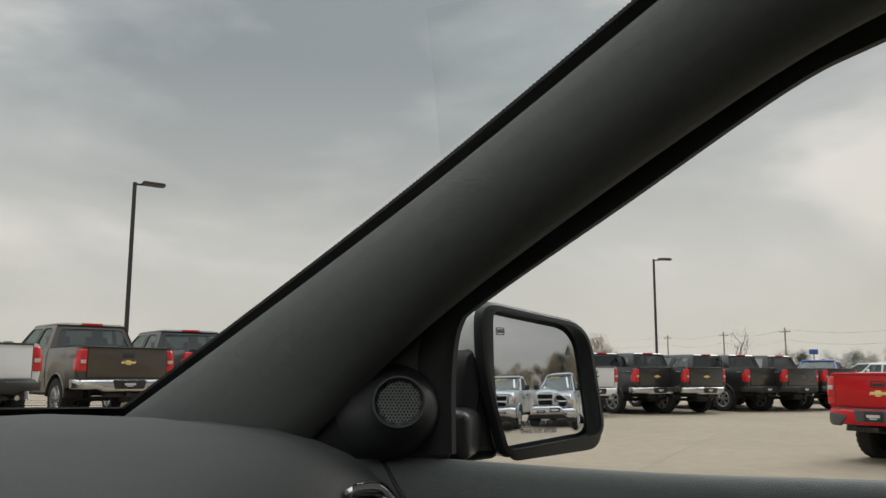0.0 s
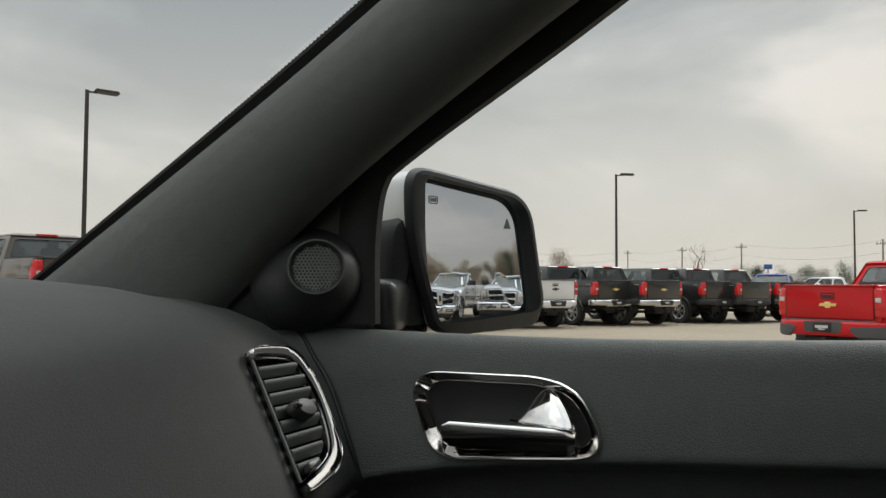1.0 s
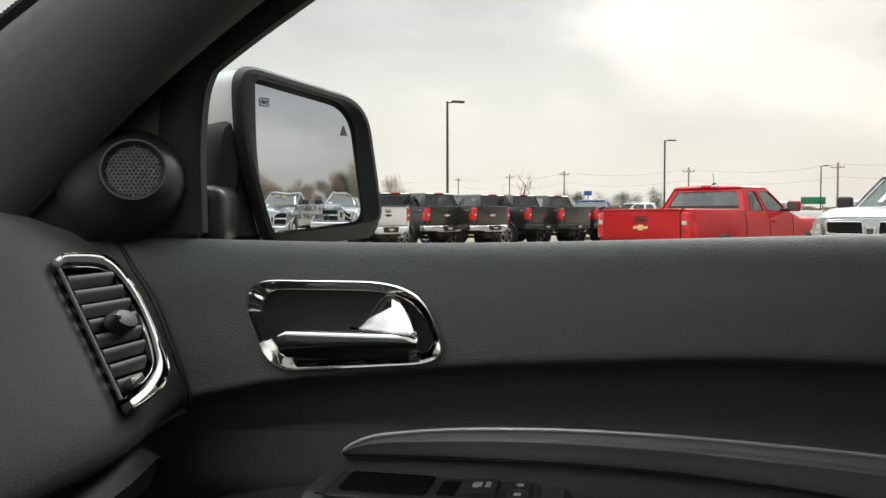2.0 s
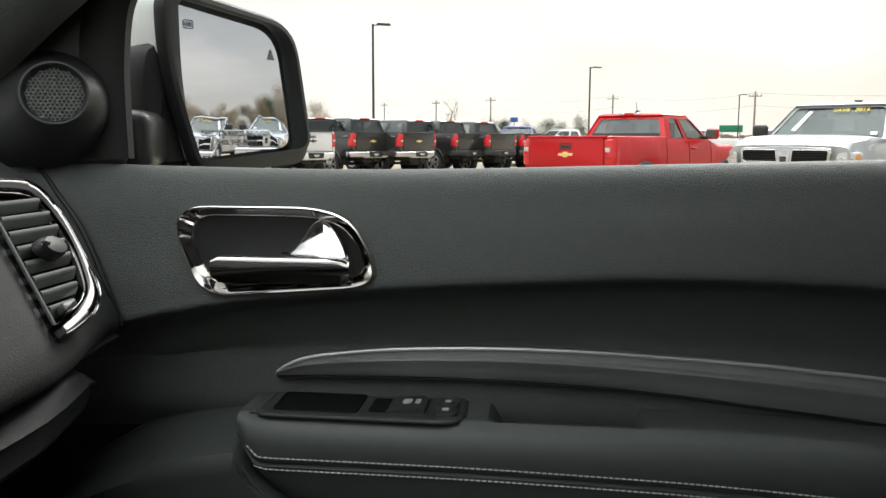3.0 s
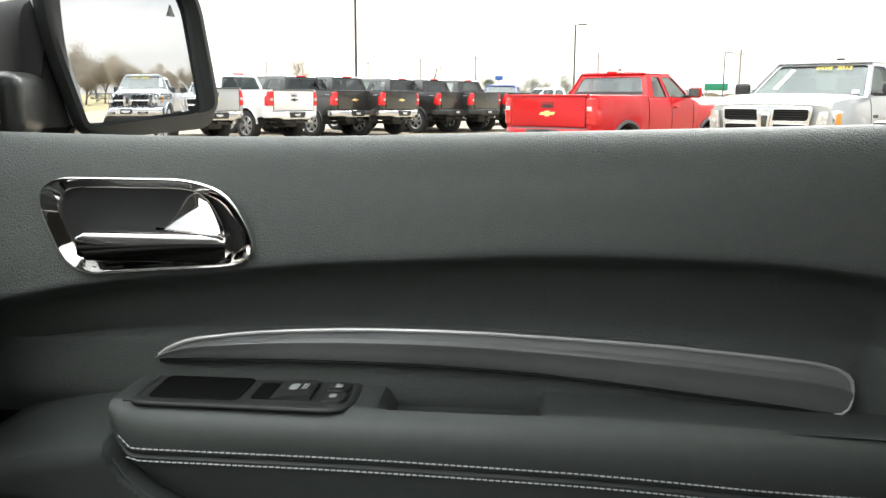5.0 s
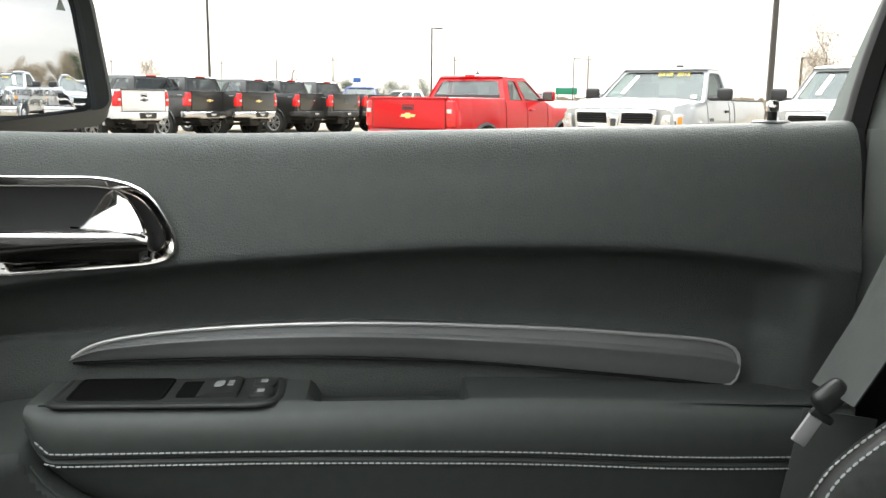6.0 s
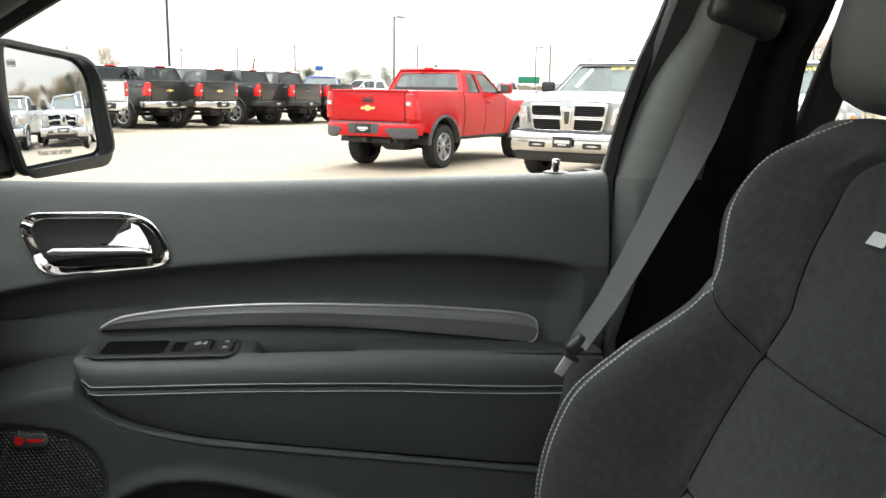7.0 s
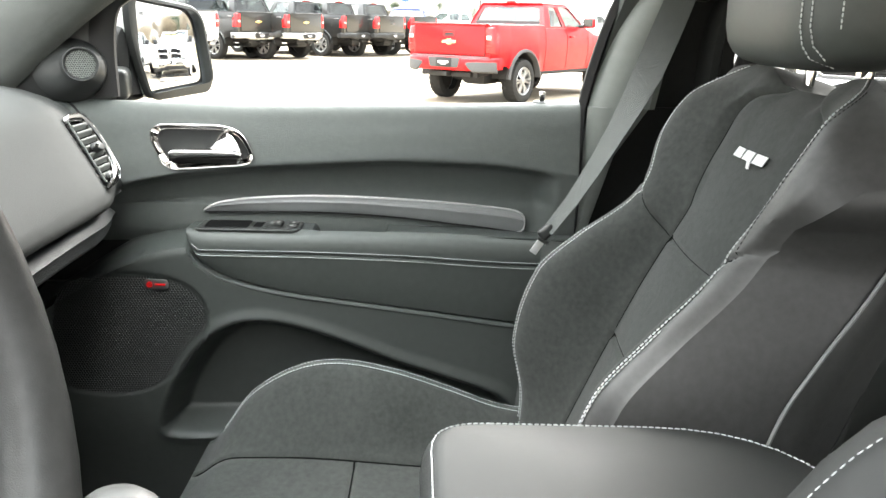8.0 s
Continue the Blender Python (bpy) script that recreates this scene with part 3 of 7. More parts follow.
def lever_section(y):
    s = (0.529 - y) / (0.529 - 0.4235)
    tip = 0.70 + 0.30 * step(0, 0.06, s) * step(1.0, 0.94, s)
    mid, half = 1.1098, 0.0108 * tip
    x = 0.669
    pts = [(x + 0.012, mid - half), (x + 0.0015, mid - half), (x - 0.0030, mid - half * 0.9), (x - 0.0044, mid - half * 0.7), (x - 0.0050, mid + half * 0.1), (x - 0.0052, mid + half * 0.62), (x - 0.0046, mid + half * 0.80), (x - 0.0030, mid + half * 0.94), (x + 0.0005, mid + half), (x + 0.012, mid + half)]
    return [(a, y, z) for a, z in pts]


fin = rounded([(0.480, 1.1195), (0.470, 1.123), (0.463, 1.132), (0.4555, 1.1445), (0.448, 1.1475), (0.436, 1.1405), (0.427, 1.128), (0.4235, 1.1195)], [0.001, 0.008, 0.008, 0.004, 0.004, 0.008, 0.006, 0.001], 4)
part("lever", join(loft([lever_section(y) for y in spread(0.5285, 0.4235, 40)]), plate(fin, lambda u, v, w: (0.6655 + 0.40 * (u - 0.4235) + 0.40 * (v - 1.1195) - w, u, v), 0.007, 0.002)), CHROME, release, "polished chrome pull lever")

# switch panel on the armrest
pan = lambda u, v, w: (u, v, 1.0040 + w)
outline = rounded([(0.649, 0.494), (0.712, 0.494), (0.712, 0.338), (0.6475, 0.336)], [0.014, 0.012, 0.020, 0.022], 8)
switches = part("switch_panel", plate(outline, pan, 0.0022, 0.001), SLICK, door, "black power window switch panel")
part("raised_rim", bezel_ring(outline, shrink(outline, 0.006), lambda u, v, w: pan(u, v, 0.0014 + w), 0.0014), SLICK, switches)
hole = rounded([(0.658, 0.482), (0.702, 0.484), (0.702, 0.417), (0.658, 0.417)], 0.006, 5)
# flat near-black plate paints the shade of the grip recess; nothing is cut
part("grip_hole_shade", join(plate(hole, lambda u, v, w: pan(u, v, 0.0023 + w), 0.0004), bezel_ring(hole, shrink(hole, 0.003), lambda u, v, w: pan(u, v, 0.0026 + w), 0.0008)), RECESS_SHADE, switches, "flat near-black plate painting the shade of the grip recess")
# another near-black plate in place of a shaded well under the key
part("switch_well_shade", plate(rounded([(0.662, 0.410), (0.694, 0.410), (0.694, 0.391), (0.662, 0.391)], 0.003, 4), lambda u, v, w: pan(u, v, 0.0023 + w), 0.0005), RECESS_SHADE, switches)
key = loft([[(0.662, 0.396, 1.005), (0.694, 0.396, 1.005), (0.694, 0.396, 1.0070), (0.662, 0.396, 1.0070)], [(0.662, 0.388, 1.005), (0.694, 0.388, 1.005), (0.694, 0.388, 1.0090), (0.662, 0.388, 1.0090)],
            [(0.662, 0.371, 1.005), (0.694, 0.371, 1.005), (0.694, 0.371, 1.0106), (0.662, 0.371, 1.0106)], [(0.662, 0.368, 1.005), (0.694, 0.368, 1.005), (0.694, 0.368, 1.0090), (0.662, 0.368, 1.0090)]])
key = part("window_switch", key, SLICK, switches, "window switch with pale printed icon")
part("icon", plate(rounded([(0.673, 0.386), (0.685, 0.386), (0.685, 0.379), (0.673, 0.379)], 0.003, 3), lambda u, v, w: (u, v, 1.0096 + (0.386 - v) * 0.1 + w), 0.0004), ICON, key)
for k in range(3):
    part("icon_bar", box((0.0022, 0.004, 0.0004), (0.675 + k * 0.004, 0.3745, 1.0108)), ICON, key, smooth=0)
for u in (0.668, 0.688):
    k2 = part("lock_switch", plate(rounded([(u - 0.009, 0.360), (u + 0.009, 0.360), (u + 0.009, 0.344), (u - 0.009, 0.344)], [0.002, 0.002, 0.006, 0.006], 5), lambda a, b, w: pan(a, b, 0.0018 + w), 0.0028, 0.001), SLICK, switches, "door lock switch with pale icon")
    part("icon", plate(rounded([(u - 0.003, 0.355), (u + 0.003, 0.355), (u + 0.003, 0.350), (u - 0.003, 0.350)], 0.001, 3), lambda a, b, w: pan(a, b, 0.0047 + w), 0.0003), ICON, k2)

# lock knob on the sill
part("lock_knob", loft([[(0.716 + r * math.cos(a), -0.020 + r * math.sin(a), z) for a in spread(0, 5.76, 16)] for r, z in ((0.0036, 1.185), (0.0036, 1.203), (0.0040, 1.2035))]), SLICK, door, "black lock knob with a bright tip")
part("knob_tip", loft([[(0.716 + r * math.cos(a), -0.020 + r * math.sin(a), z) for a in spread(0, 5.76, 16)] for r, z in ((0.0044, 1.2030), (0.0048, 1.2042), (0.0048, 1.2092), (0.0040, 1.2108), (0.0015, 1.2113))]), CHROME, door, "bright metal knob tip")
part("knob_collar", loft([[(0.716 + r * math.cos(a), -0.020 + 1.3 * r * math.sin(a), z) for a in spread(0, 5.76, 16)] for r, z in ((0.0115, 1.186), (0.0115, 1.1955), (0.0095, 1.1968), (0.0055, 1.195))]), SLICK, door)
# seal along the glass and rear edge of the door
part("sill_seal", loft([[(0.742 + 0.004 * math.cos(a), y, belt(y) - 0.0085 + 0.0028 * math.sin(a)) for a in spread(0, 5.5, 8)] for y in spread(-0.075, 0.62, 40)]), RUBBER, door)
part("door_edge", loft([[(0.688 + dx_, y0, z), (0.688 + dx_, y0 - 0.006, z), (0.80, y0 - 0.012, z), (0.80, y0, z)] for z, y0, dx_ in ((1.192, -0.0752, 0.012), (1.176, -0.0755, 0.004), (1.13, -0.0755, 0.0), (1.06, -0.0755, 0.0), (1.0, -0.0740, 0.006), (0.90, -0.0710, -0.03), (0.70, -0.0705, -0.03), (0.55, -0.0705, -0.03))]), RUBBER, door)
# outer skin of the door below the window
part("outer_skin", sheet(lambda y, z: (0.90 - 0.05 * step(0.95, 1.2, z) - 0.02 * step(0.7, 0.5, z), y, z), spread(-0.08, 0.95, 12), spread(0.45, 1.145, 14)), WHITE_PAINT, door, "white outer door skin")
part("skin_ledge", box((0.10, 1.03, 0.006), (0.800, 0.435, 1.150)), RUBBER, door)

# window frame of the door: sail panel with a small speaker, leaning front post, top rail and rear post
sail_out = rounded([(0.618, 1.183), (0.622, 1.290), (0.606, 1.334), (0.66, 1.330), (0.78, 1.250), (0.80, 1.180)], [0.01, 0.03, 0.012, 0.02, 0.03, 0.02], 6)
sail = part("sail_panel", plate(sail_out, lambda u, v, w: (0.722 - 0.25 * max(0, u - 0.66) - w, u, v), 0.012, 0.006), MIRROR_FRAME, door, "black corner panel carrying a small round speaker")
dx = Vector((-0.87, -0.42, 0.26)).normalized()  # the small speaker faces the cabin and a little backwards
sx = dx.cross(Vector((0, 0, 1))).normalized()
sz = sx.cross(dx).normalized()
tc = Vector((0.668, 0.646, 1.2395))
rims = [(0.052, -0.048, -0.014), (0.046, -0.036, -0.009), (0.0395, -0.026, -0.003), (0.0340, -0.017, 0.001), (0.0300, -0.010, 0.0015), (0.0268, -0.006, 0.0015), (0.0255, -0.002, 0.0), (0.0243, 0.0006, 0.0), (0.0228, 0.0006, 0.0), (0.0212, -0.0028, 0.0), (0.0200, -0.005, 0.0)]
lean_off = (Vector((0, -1, -0.35)) - dx * Vector((0, -1, -0.35)).dot(dx)).normalized()
pod = part("tweeter_pod", loft([[tc + off * lean_off + r * (math.cos(a) * sx + math.sin(a) * sz) + h * dx for a in spread(0, 2 * math.pi * 39 / 40, 40)] for r, h, off in rims], True, True), MIRROR_FRAME, door, "round black speaker pod growing out of the corner panel")
bm = bmesh.new()
for i in range(-13, 14):
    for j in range(-13, 14):
        u, v = (i + 0.5 * (j % 2)) * 0.0032, j * 0.00277
        if math.hypot(u, v) > 0.0195:
            continue
        o = [bm.verts.new(tc + dx * -0.0035 + sx * (u + 0.00187 * math.sin(a)) + sz * (v + 0.00187 * math.cos(a))) for a in (math.pi / 3 * q for q in range(6))]
        n_ = [bm.verts.new(tc + dx * -0.0042 + sx * (u + 0.00115 * math.sin(a)) + sz * (v + 0.00115 * math.cos(a))) for a in (math.pi / 3 * q for q in range(6))]
        for q in range(6):
            bm.faces.new((o[q], o[(q + 1) % 6], n_[(q + 1) % 6], n_[q]))
tagged(part("tweeter_mesh", bm, TRIM, pod, "fine grey metal speaker mesh", 0), kind="stuff")
frame_line = [(0.722, 0.610, 1.19), (0.722, 0.612, 1.26), (0.721, 0.604, 1.305), (0.717, 0.583, 1.332), (0.700, 0.443, 1.411), (0.672, 0.304, 1.486), (0.662, 0.233, 1.512), (0.650, 0.12, 1.545), (0.645, 0.0, 1.56), (0.648, -0.09, 1.555)]


def rail(line, half, depth, inward):
    """A window post: a rounded band along a line, leaning inwards."""
    rings = []
    for k, p in enumerate(line):
        p = Vector(p)
        along = (Vector(line[min(k + 1, len(line) - 1)]) - Vector(line[max(k - 1, 0)])).normalized()
        out = Vector(inward)
        out = (out - along * out.dot(along)).normalized()
        side = along.cross(out)
        rings.append([p + side * a * half + out * b * depth for a, b in ((-1, 0), (-1, 0.6), (-0.7, 1), (0.7, 1), (1, 0.6), (1, 0), (0.6, -0.6), (-0.6, -0.6))])
    return loft(rings)


def dense(line, n=6):
    """More points along a line, rounded between its knots."""
    fs = [smooth_curve([(k, p[i]) for k, p in enumerate(line)]) for i in range(3)]
    return [tuple(f(s) for f in fs) for s in spread(0, len(line) - 1, (len(line) - 1) * n + 1)]


post = [(0.722, 0.640, 1.19), (0.722, 0.640, 1.27), (0.720, 0.628, 1.325), (0.716, 0.592, 1.356)] + [(x + 0.006, y + 0.010, z + 0.026) for x, y, z in frame_line[4:]]
part("window_frame", rail(dense(post), 0.027, 0.016, (-1, 0, 0)), RUBBER, door, "black window frame and seal")
part("rear_post", rail([(0.739, -0.094, 1.165), (0.715, -0.128, 1.30), (0.690, -0.150, 1.39), (0.655, -0.165, 1.55)], 0.017, 0.016, (-1, 0, 0)), HARD, door)

# panes
glass = part("window_pane", sheet(lambda y, s: (0.748 - 0.105 * s - 0.035 * s * s, y - 0.03 * s, 1.175 + 0.41 * s), spread(-0.09, 0.62, 6), spread(0, 1, 8)), PANE, door, "clear side window glass")
glass.visible_shadow = False

# ---- door mirror ----
mirror = thing("door_mirror", "white and black door mirror with heated convex glass", "mirror")
MN = Vector((-0.50, -0.866, 0.0)).normalized()
MU = Vector((0.866, -0.50, 0.0)).normalized()
MC = Vector((0.885, 0.58, 1.26))
MV = (Vector((0, 0, 1)) - MN * 0.020).normalized()  # the glass looks a little upwards
MN = MU.cross(MV).normalized()
on_mirror = lambda u, v, w: tuple(MC + MU * u + MV * v + MN * w)
glass_rim = rounded([(-0.0725, 0.0730), (0.0545, 0.0580), (0.0730, -0.0735), (-0.0580, -0.0815), (-0.0730, -0.010)], [0.013, 0.030, 0.020, 0.012, 0.06], 8)
house_rim = rounded([(-0.0990, 0.0850), (0.0640, 0.0640), (0.0865, -0.0700), (-0.0680, -0.0845), (-0.0985, 0.010)], [0.028, 0.036, 0.028, 0.016, 0.05], 8)


def bulge(u, v):
    return -(u * u + v * v) / (2 * 2.1)


g_in = shrink(glass_rim, -0.003)
bm = bmesh.new()
centre = bm.verts.new(on_mirror(0, 0, 0))
last = None
rings_v = []
for f in spread(0.08, 1.0, 16):
    rings_v.append([bm.verts.new(on_mirror(u * f, v * f, bulge(u * f, v * f))) for u, v in g_in])
n = len(g_in)
for k in range(n):
    bm.faces.new((centre, rings_v[0][k], rings_v[0][(k + 1) % n]))
for a, b in zip(rings_v, rings_v[1:]):
    for k in range(n):
        bm.faces.new((a[k], b[k], b[(k + 1) % n], a[(k + 1) % n]))
bmesh.ops.recalc_face_normals(bm, faces=bm.faces)
mg = part("mirror_glass", bm, MIRROR, mirror, "convex mirror glass with etched warning", 180)
rings = [(house_rim, 0.002), (shrink(house_rim, 0.0010), 0.0075), (shrink(house_rim, 0.004), 0.0115), (shrink(house_rim, 0.0085), 0.0125), (shrink(glass_rim, -0.0055), 0.0095)]
frame_rings = [[on_mirror(u, v, w) for u, v in line] for line, w in rings]
frame_rings.append([on_mirror(u, v, 0.004) for u, v in shrink(glass_rim, -0.002)])
frame_rings.append([on_mirror(u, v, -0.006) for u, v in shrink(glass_rim, -0.001)])
part("mirror_surround", loft(frame_rings, True, False), MIRROR_FRAME, mirror, "black mirror surround")
shell = [[on_mirror(u, v, 0.005) for u, v in house_rim]]
for f, w, sh in ((0.985, 0.0, 0), (1.0, -0.02, 0), (1.01, -0.045, 0.0), (0.98, -0.075, 0.0), (0.90, -0.095, 0.004), (0.74, -0.110, 0.008), (0.45, -0.118, 0.01), (0.05, -0.121, 0.01)):
    shell.append([on_mirror(u * f + sh, v * f, w) for u, v in house_rim])
part("mirror_shell", loft(shell[1:], True, False), WHITE_PAINT, mirror, "white painted mirror housing")
# black lower inner cover and folding foot
cover = rounded([(-0.112, -0.086), (-0.0655, -0.084), (-0.0740, 0.030), (-0.092, 0.035), (-0.112, 0.022)], [0.01, 0.003, 0.006, 0.022, 0.034], 8)
cover_rings = [[on_mirror(u, v, w) for u, v in shrink(cover, q)] for w, q in ((-0.10, 0.012), (-0.085, 0.0), (-0.010, 0.0), (-0.003, 0.003), (0.0, 0.010))]
part("inner_cover", loft(cover_rings), RUBBER, mirror, "black lower mirror cover")
part("foot", box((0.11, 0.07, 0.05), (0.785, 0.655, 1.205), 0.012, 3, Matrix.Rotation(0.25, 4, "Z")), SLICK, mirror)
part("foot_cap", box((0.020, 0.036, 0.040), (0.784, 0.640, 1.203), 0.009, 4, Matrix.Rotation(0.45, 4, "Z")), HARD, mirror)
ground_turn = Matrix((MU.to_4d(), MV.to_4d(), MN.to_4d(), Vector((0, 0, 0, 1)))).transposed()
for k in range(4):
    ground_turn[3][k] = 1.0 if k == 3 else 0.0
    ground_turn[k][3] = 1.0 if k == 3 else 0.0
narrow = Matrix.Diagonal((0.74, 1.0, 1.0, 1.0))
for text, v in (("OBJECTS IN MIRROR ARE CLOSER", -0.0490), ("THAN THEY APPEAR", -0.0575)):
    lettering("etched_words", text, 0.0076, Matrix.Translation(on_mirror(-0.009, v, bulge(0.0, v) + 0.0006)) @ ground_turn @ narrow, MIRROR_TEXT, mg, 0.0)
icon = rounded([(-0.066, 0.047), (-0.055, 0.047), (-0.055, 0.055), (-0.066, 0.055)], 0.002, 3)
part("heater_icon", join(bezel_ring(icon, shrink(icon, 0.0007), lambda u, v, w: on_mirror(u, v, bulge(u, v) + 0.0007 + 0.1 * w), 0.001),
                         *[box((0.0007, 0.0007, 0.0045), on_mirror(-0.0632 + k * 0.0027, 0.051, bulge(0.06, 0.05) + 0.001)) for k in range(3)]), MIRROR_TEXT, mg)
part("warning_icon", plate([(0.033, 0.026), (0.042, 0.026), (0.0375, 0.037)], lambda u, v, w: on_mirror(u, v, bulge(u, v) + 0.0006 + w), 0.0002), TRIM, mg)

# ---- windscreen pillar and windscreen ----
pillar_l = dense([(0.74, 1.14, 1.170), (0.72, 1.037, 1.217), (0.665, 0.655, 1.412), (0.61, 0.385, 1.555), (0.57, 0.22, 1.64)], 8)
pillar_r = dense([(0.672, 0.80, 1.150), (0.668, 0.735, 1.215), (0.665, 0.585, 1.332), (0.632, 0.310, 1.486), (0.60, 0.15, 1.54)], 8)
rings = []
for a, b in zip(pillar_l, pillar_r):
    a, b = Vector(a), Vector(b)
    along = Vector((-0.08, -0.86, 0.46)).normalized()
    across = (b - a)
    out = across.cross(along).normalized()
    if out.x > 0:
        out = -out
    ring = [a + across * f + out * h for f, h in ((-0.02, -0.012), (0.0, 0.0), (0.06, 0.010), (0.2, 0.021), (0.4, 0.029), (0.6, 0.030), (0.78, 0.024), (0.9, 0.014), (0.97, 0.002), (0.99, -0.012))]
    ring += [a + across * 0.8 - out * 0.05, a + across * 0.2 - out * 0.05]
    rings.append(ring)
solo("pillar_trim", loft(rings), WOVEN, "charcoal cloth-textured windscreen pillar cover", "pillar", kind="structure")


def screen(u, s):
    """The windscreen: u across from -1 to 1, s from its foot to its top."""
    half = 0.755 - 0.165 * s
    return (half * u, 1.16 - 0.98 * s + 0.10 * (1 - u * u) * (1 - 0.4 * s), 1.168 + 0.52 * s + 0.01 * (1 - u * u))


ws = solo("window_1", sheet(screen, spread(-1, 1, 24), spread(0, 1, 14)), PANE, "large clear raked windscreen above the dashboard", "windscreen", kind="structure")
ws.visible_shadow = False
# printed black border of the windscreen along the pillar, with a dotted rim
frit = dense([(0.743, 1.168, 1.164), (0.726, 1.060, 1.2165), (0.671, 0.6625, 1.423), (0.616, 0.391, 1.5685), (0.576, 0.229, 1.6535)], 10)
frit_in = dense([(0.765, 1.15, 1.150), (0.745, 1.04, 1.205), (0.69, 0.65, 1.405), (0.635, 0.38, 1.555), (0.595, 0.22, 1.64)], 10)
solo("trim_border", thick(loft([frit, frit_in], False), 0.003, (0, 0.4, 0.9)), RUBBER, "black printed border along the windscreen's edge", "window border", kind="structure")
bm = bmesh.new()
for a, b in zip(frit, frit[1:]):
    a, b = Vector(a), Vector(b)
    along = (b - a)
    up = Vector((0, 0.46, 0.86))
    count = max(1, int(along.length / 0.0042))
    for k in range(count):
        c = a + along * (k / count) + up * 0.0028
        size = 0.0013
        o = [bm.verts.new(c + along.normalized() * size * math.cos(q) + up * size * math.sin(q)) for q in (0, 1.05, 2.09, 3.14, 4.19, 5.24)]
        bm.faces.new(o)
for row_k, size in ((0, 0.0014), (1, 0.0011), (2, 0.0008)):
    for k in range(420):
        c = Vector(screen(-0.98 + 1.96 * (k + 0.5 * (row_k % 2)) / 420, 0.1180 + 0.0055 * row_k)) + Vector((0, -0.001, -0.003))
        bm.faces.new([bm.verts.new(c + Vector((size * math.cos(q), 0.88 * size * math.sin(q), -0.47 * size * math.sin(q)))) for q in (0, 1.05, 2.09, 3.14, 4.19, 5.24)])
solo("trim_foot_border", thick(sheet(lambda u, s: tuple(Vector(screen(u, s)) + Vector((0, -0.001, -0.004))), spread(-1, 1, 40), spread(0, 0.116, 5)), 0.002, (0, -0.4, -0.9)), RUBBER, "black printed border along the foot of the windscreen", "window border", kind="structure")
tagged(solo("trim_dots", bm, RUBBER, "dotted rim of the windscreen's printed border", "window border", smooth=0), kind="stuff")

# ---- dashboard ----
dash = thing("dashboard", "black grained dashboard with chrome-framed side vent", "dashboard")


def dash_section(x):
    side = step(0.50, 0.66, x)
    drop = 0.012 * side
    back = 0.035 * side
    lean = 0.012 * step(0.45, -0.3, x)
    pts = [(1.20, 1.165), (1.10, 1.205), (1.02, 1.219), (0.92, 1.2285), (0.82, 1.2285), (0.74, 1.223), (0.69, 1.2145), (0.655, 1.2035), (0.634, 1.192), (0.622, 1.181), (0.612, 1.165),
           (0.600, 1.145), (0.588, 1.125), (0.577, 1.106), (0.567, 1.088), (0.562, 1.075), (0.562, 1.067), (0.566, 1.062), (0.576, 1.0595), (0.60, 1.055), (0.615, 1.02), (0.635, 0.985), (0.70, 0.93), (0.74, 0.80), (0.80, 0.66), (0.95, 0.55), (1.2, 0.6)]
    out = [(x, y + back * (1 if z > 1.06 else 0.6), z - drop * step(1.05, 1.2, z)) for y, z in pts]
    return out[:20] + [(x, 0.68 + back, 1.050), (x, 1.2, 1.050)]


def lower_section(x):
    """The glove box face below the pad, set back from it."""
    back = 0.020 * step(0.50, 0.66, x) + 0.012
    pts = [(0.66, 1.052), (0.598, 1.050), (0.592, 1.040), (0.61, 1.015), (0.65, 0.985), (0.69, 0.95), (0.73, 0.90), (0.74, 0.80), (0.80, 0.66), (0.95, 0.55), (1.2, 0.6), (1.2, 1.045)]
    return [(x, y + back, z) for y, z in pts]


part("upper_dash", loft([dash_section(x) for x in sorted(set(spread(-0.70, 0.50, 26) + spread(0.50, 0.655, 18)))] + [[(0.675, y + 0.012, z - 0.004) for _, y, z in dash_section(0.66)]]), DASH, dash, "black grained dashboard pad")
part("lower_dash", loft([lower_section(x) for x in spread(-0.70, 0.606, 40)]), DASH, dash, "black glove box face under the pad")
# patterned trim band along the dashboard's face
band = []
for x in spread(-0.30, 0.594, 36) + [0.594 + 0.019 * math.sin(a) for a in spread(0.15, 1.53, 10)]:
    c, h = 1.0320 - 0.006 * step(0.45, 0.2, x), 0.0005 + 0.0172 * math.sqrt(max(0.0, 1 - (max(0.0, x - 0.594) / 0.019) ** 2))
    y0 = 0.579 + 0.028 * step(0.50, 0.66, x)
    band.append([(x, y0 + 0.03, c - h), (x, y0 + 0.004, c - h), (x, y0 - 0.003, c - h * 0.6), (x, y0 - 0.004, c + h * 0.2), (x, y0 - 0.010, c + h * 0.5), (x, y0 - 0.004, c + h * 0.8), (x, y0 + 0.004, c + h), (x, y0 + 0.03, c + h)])
part("dash_trim", loft(band), DASH_TRIM, dash, "dark patterned metallic dashboard trim")

part("side_gap", tube(dense([(0.6725, 0.6035, 1.064), (0.6715, 0.604, 1.067), (0.671, 0.614, 1.095), (0.679, 0.637, 1.138), (0.686, 0.658, 1.162), (0.694, 0.674, 1.178), (0.702, 0.690, 1.188)], 5), 0.0019, 6), RUBBER, dash, "dark gap between dashboard and door")
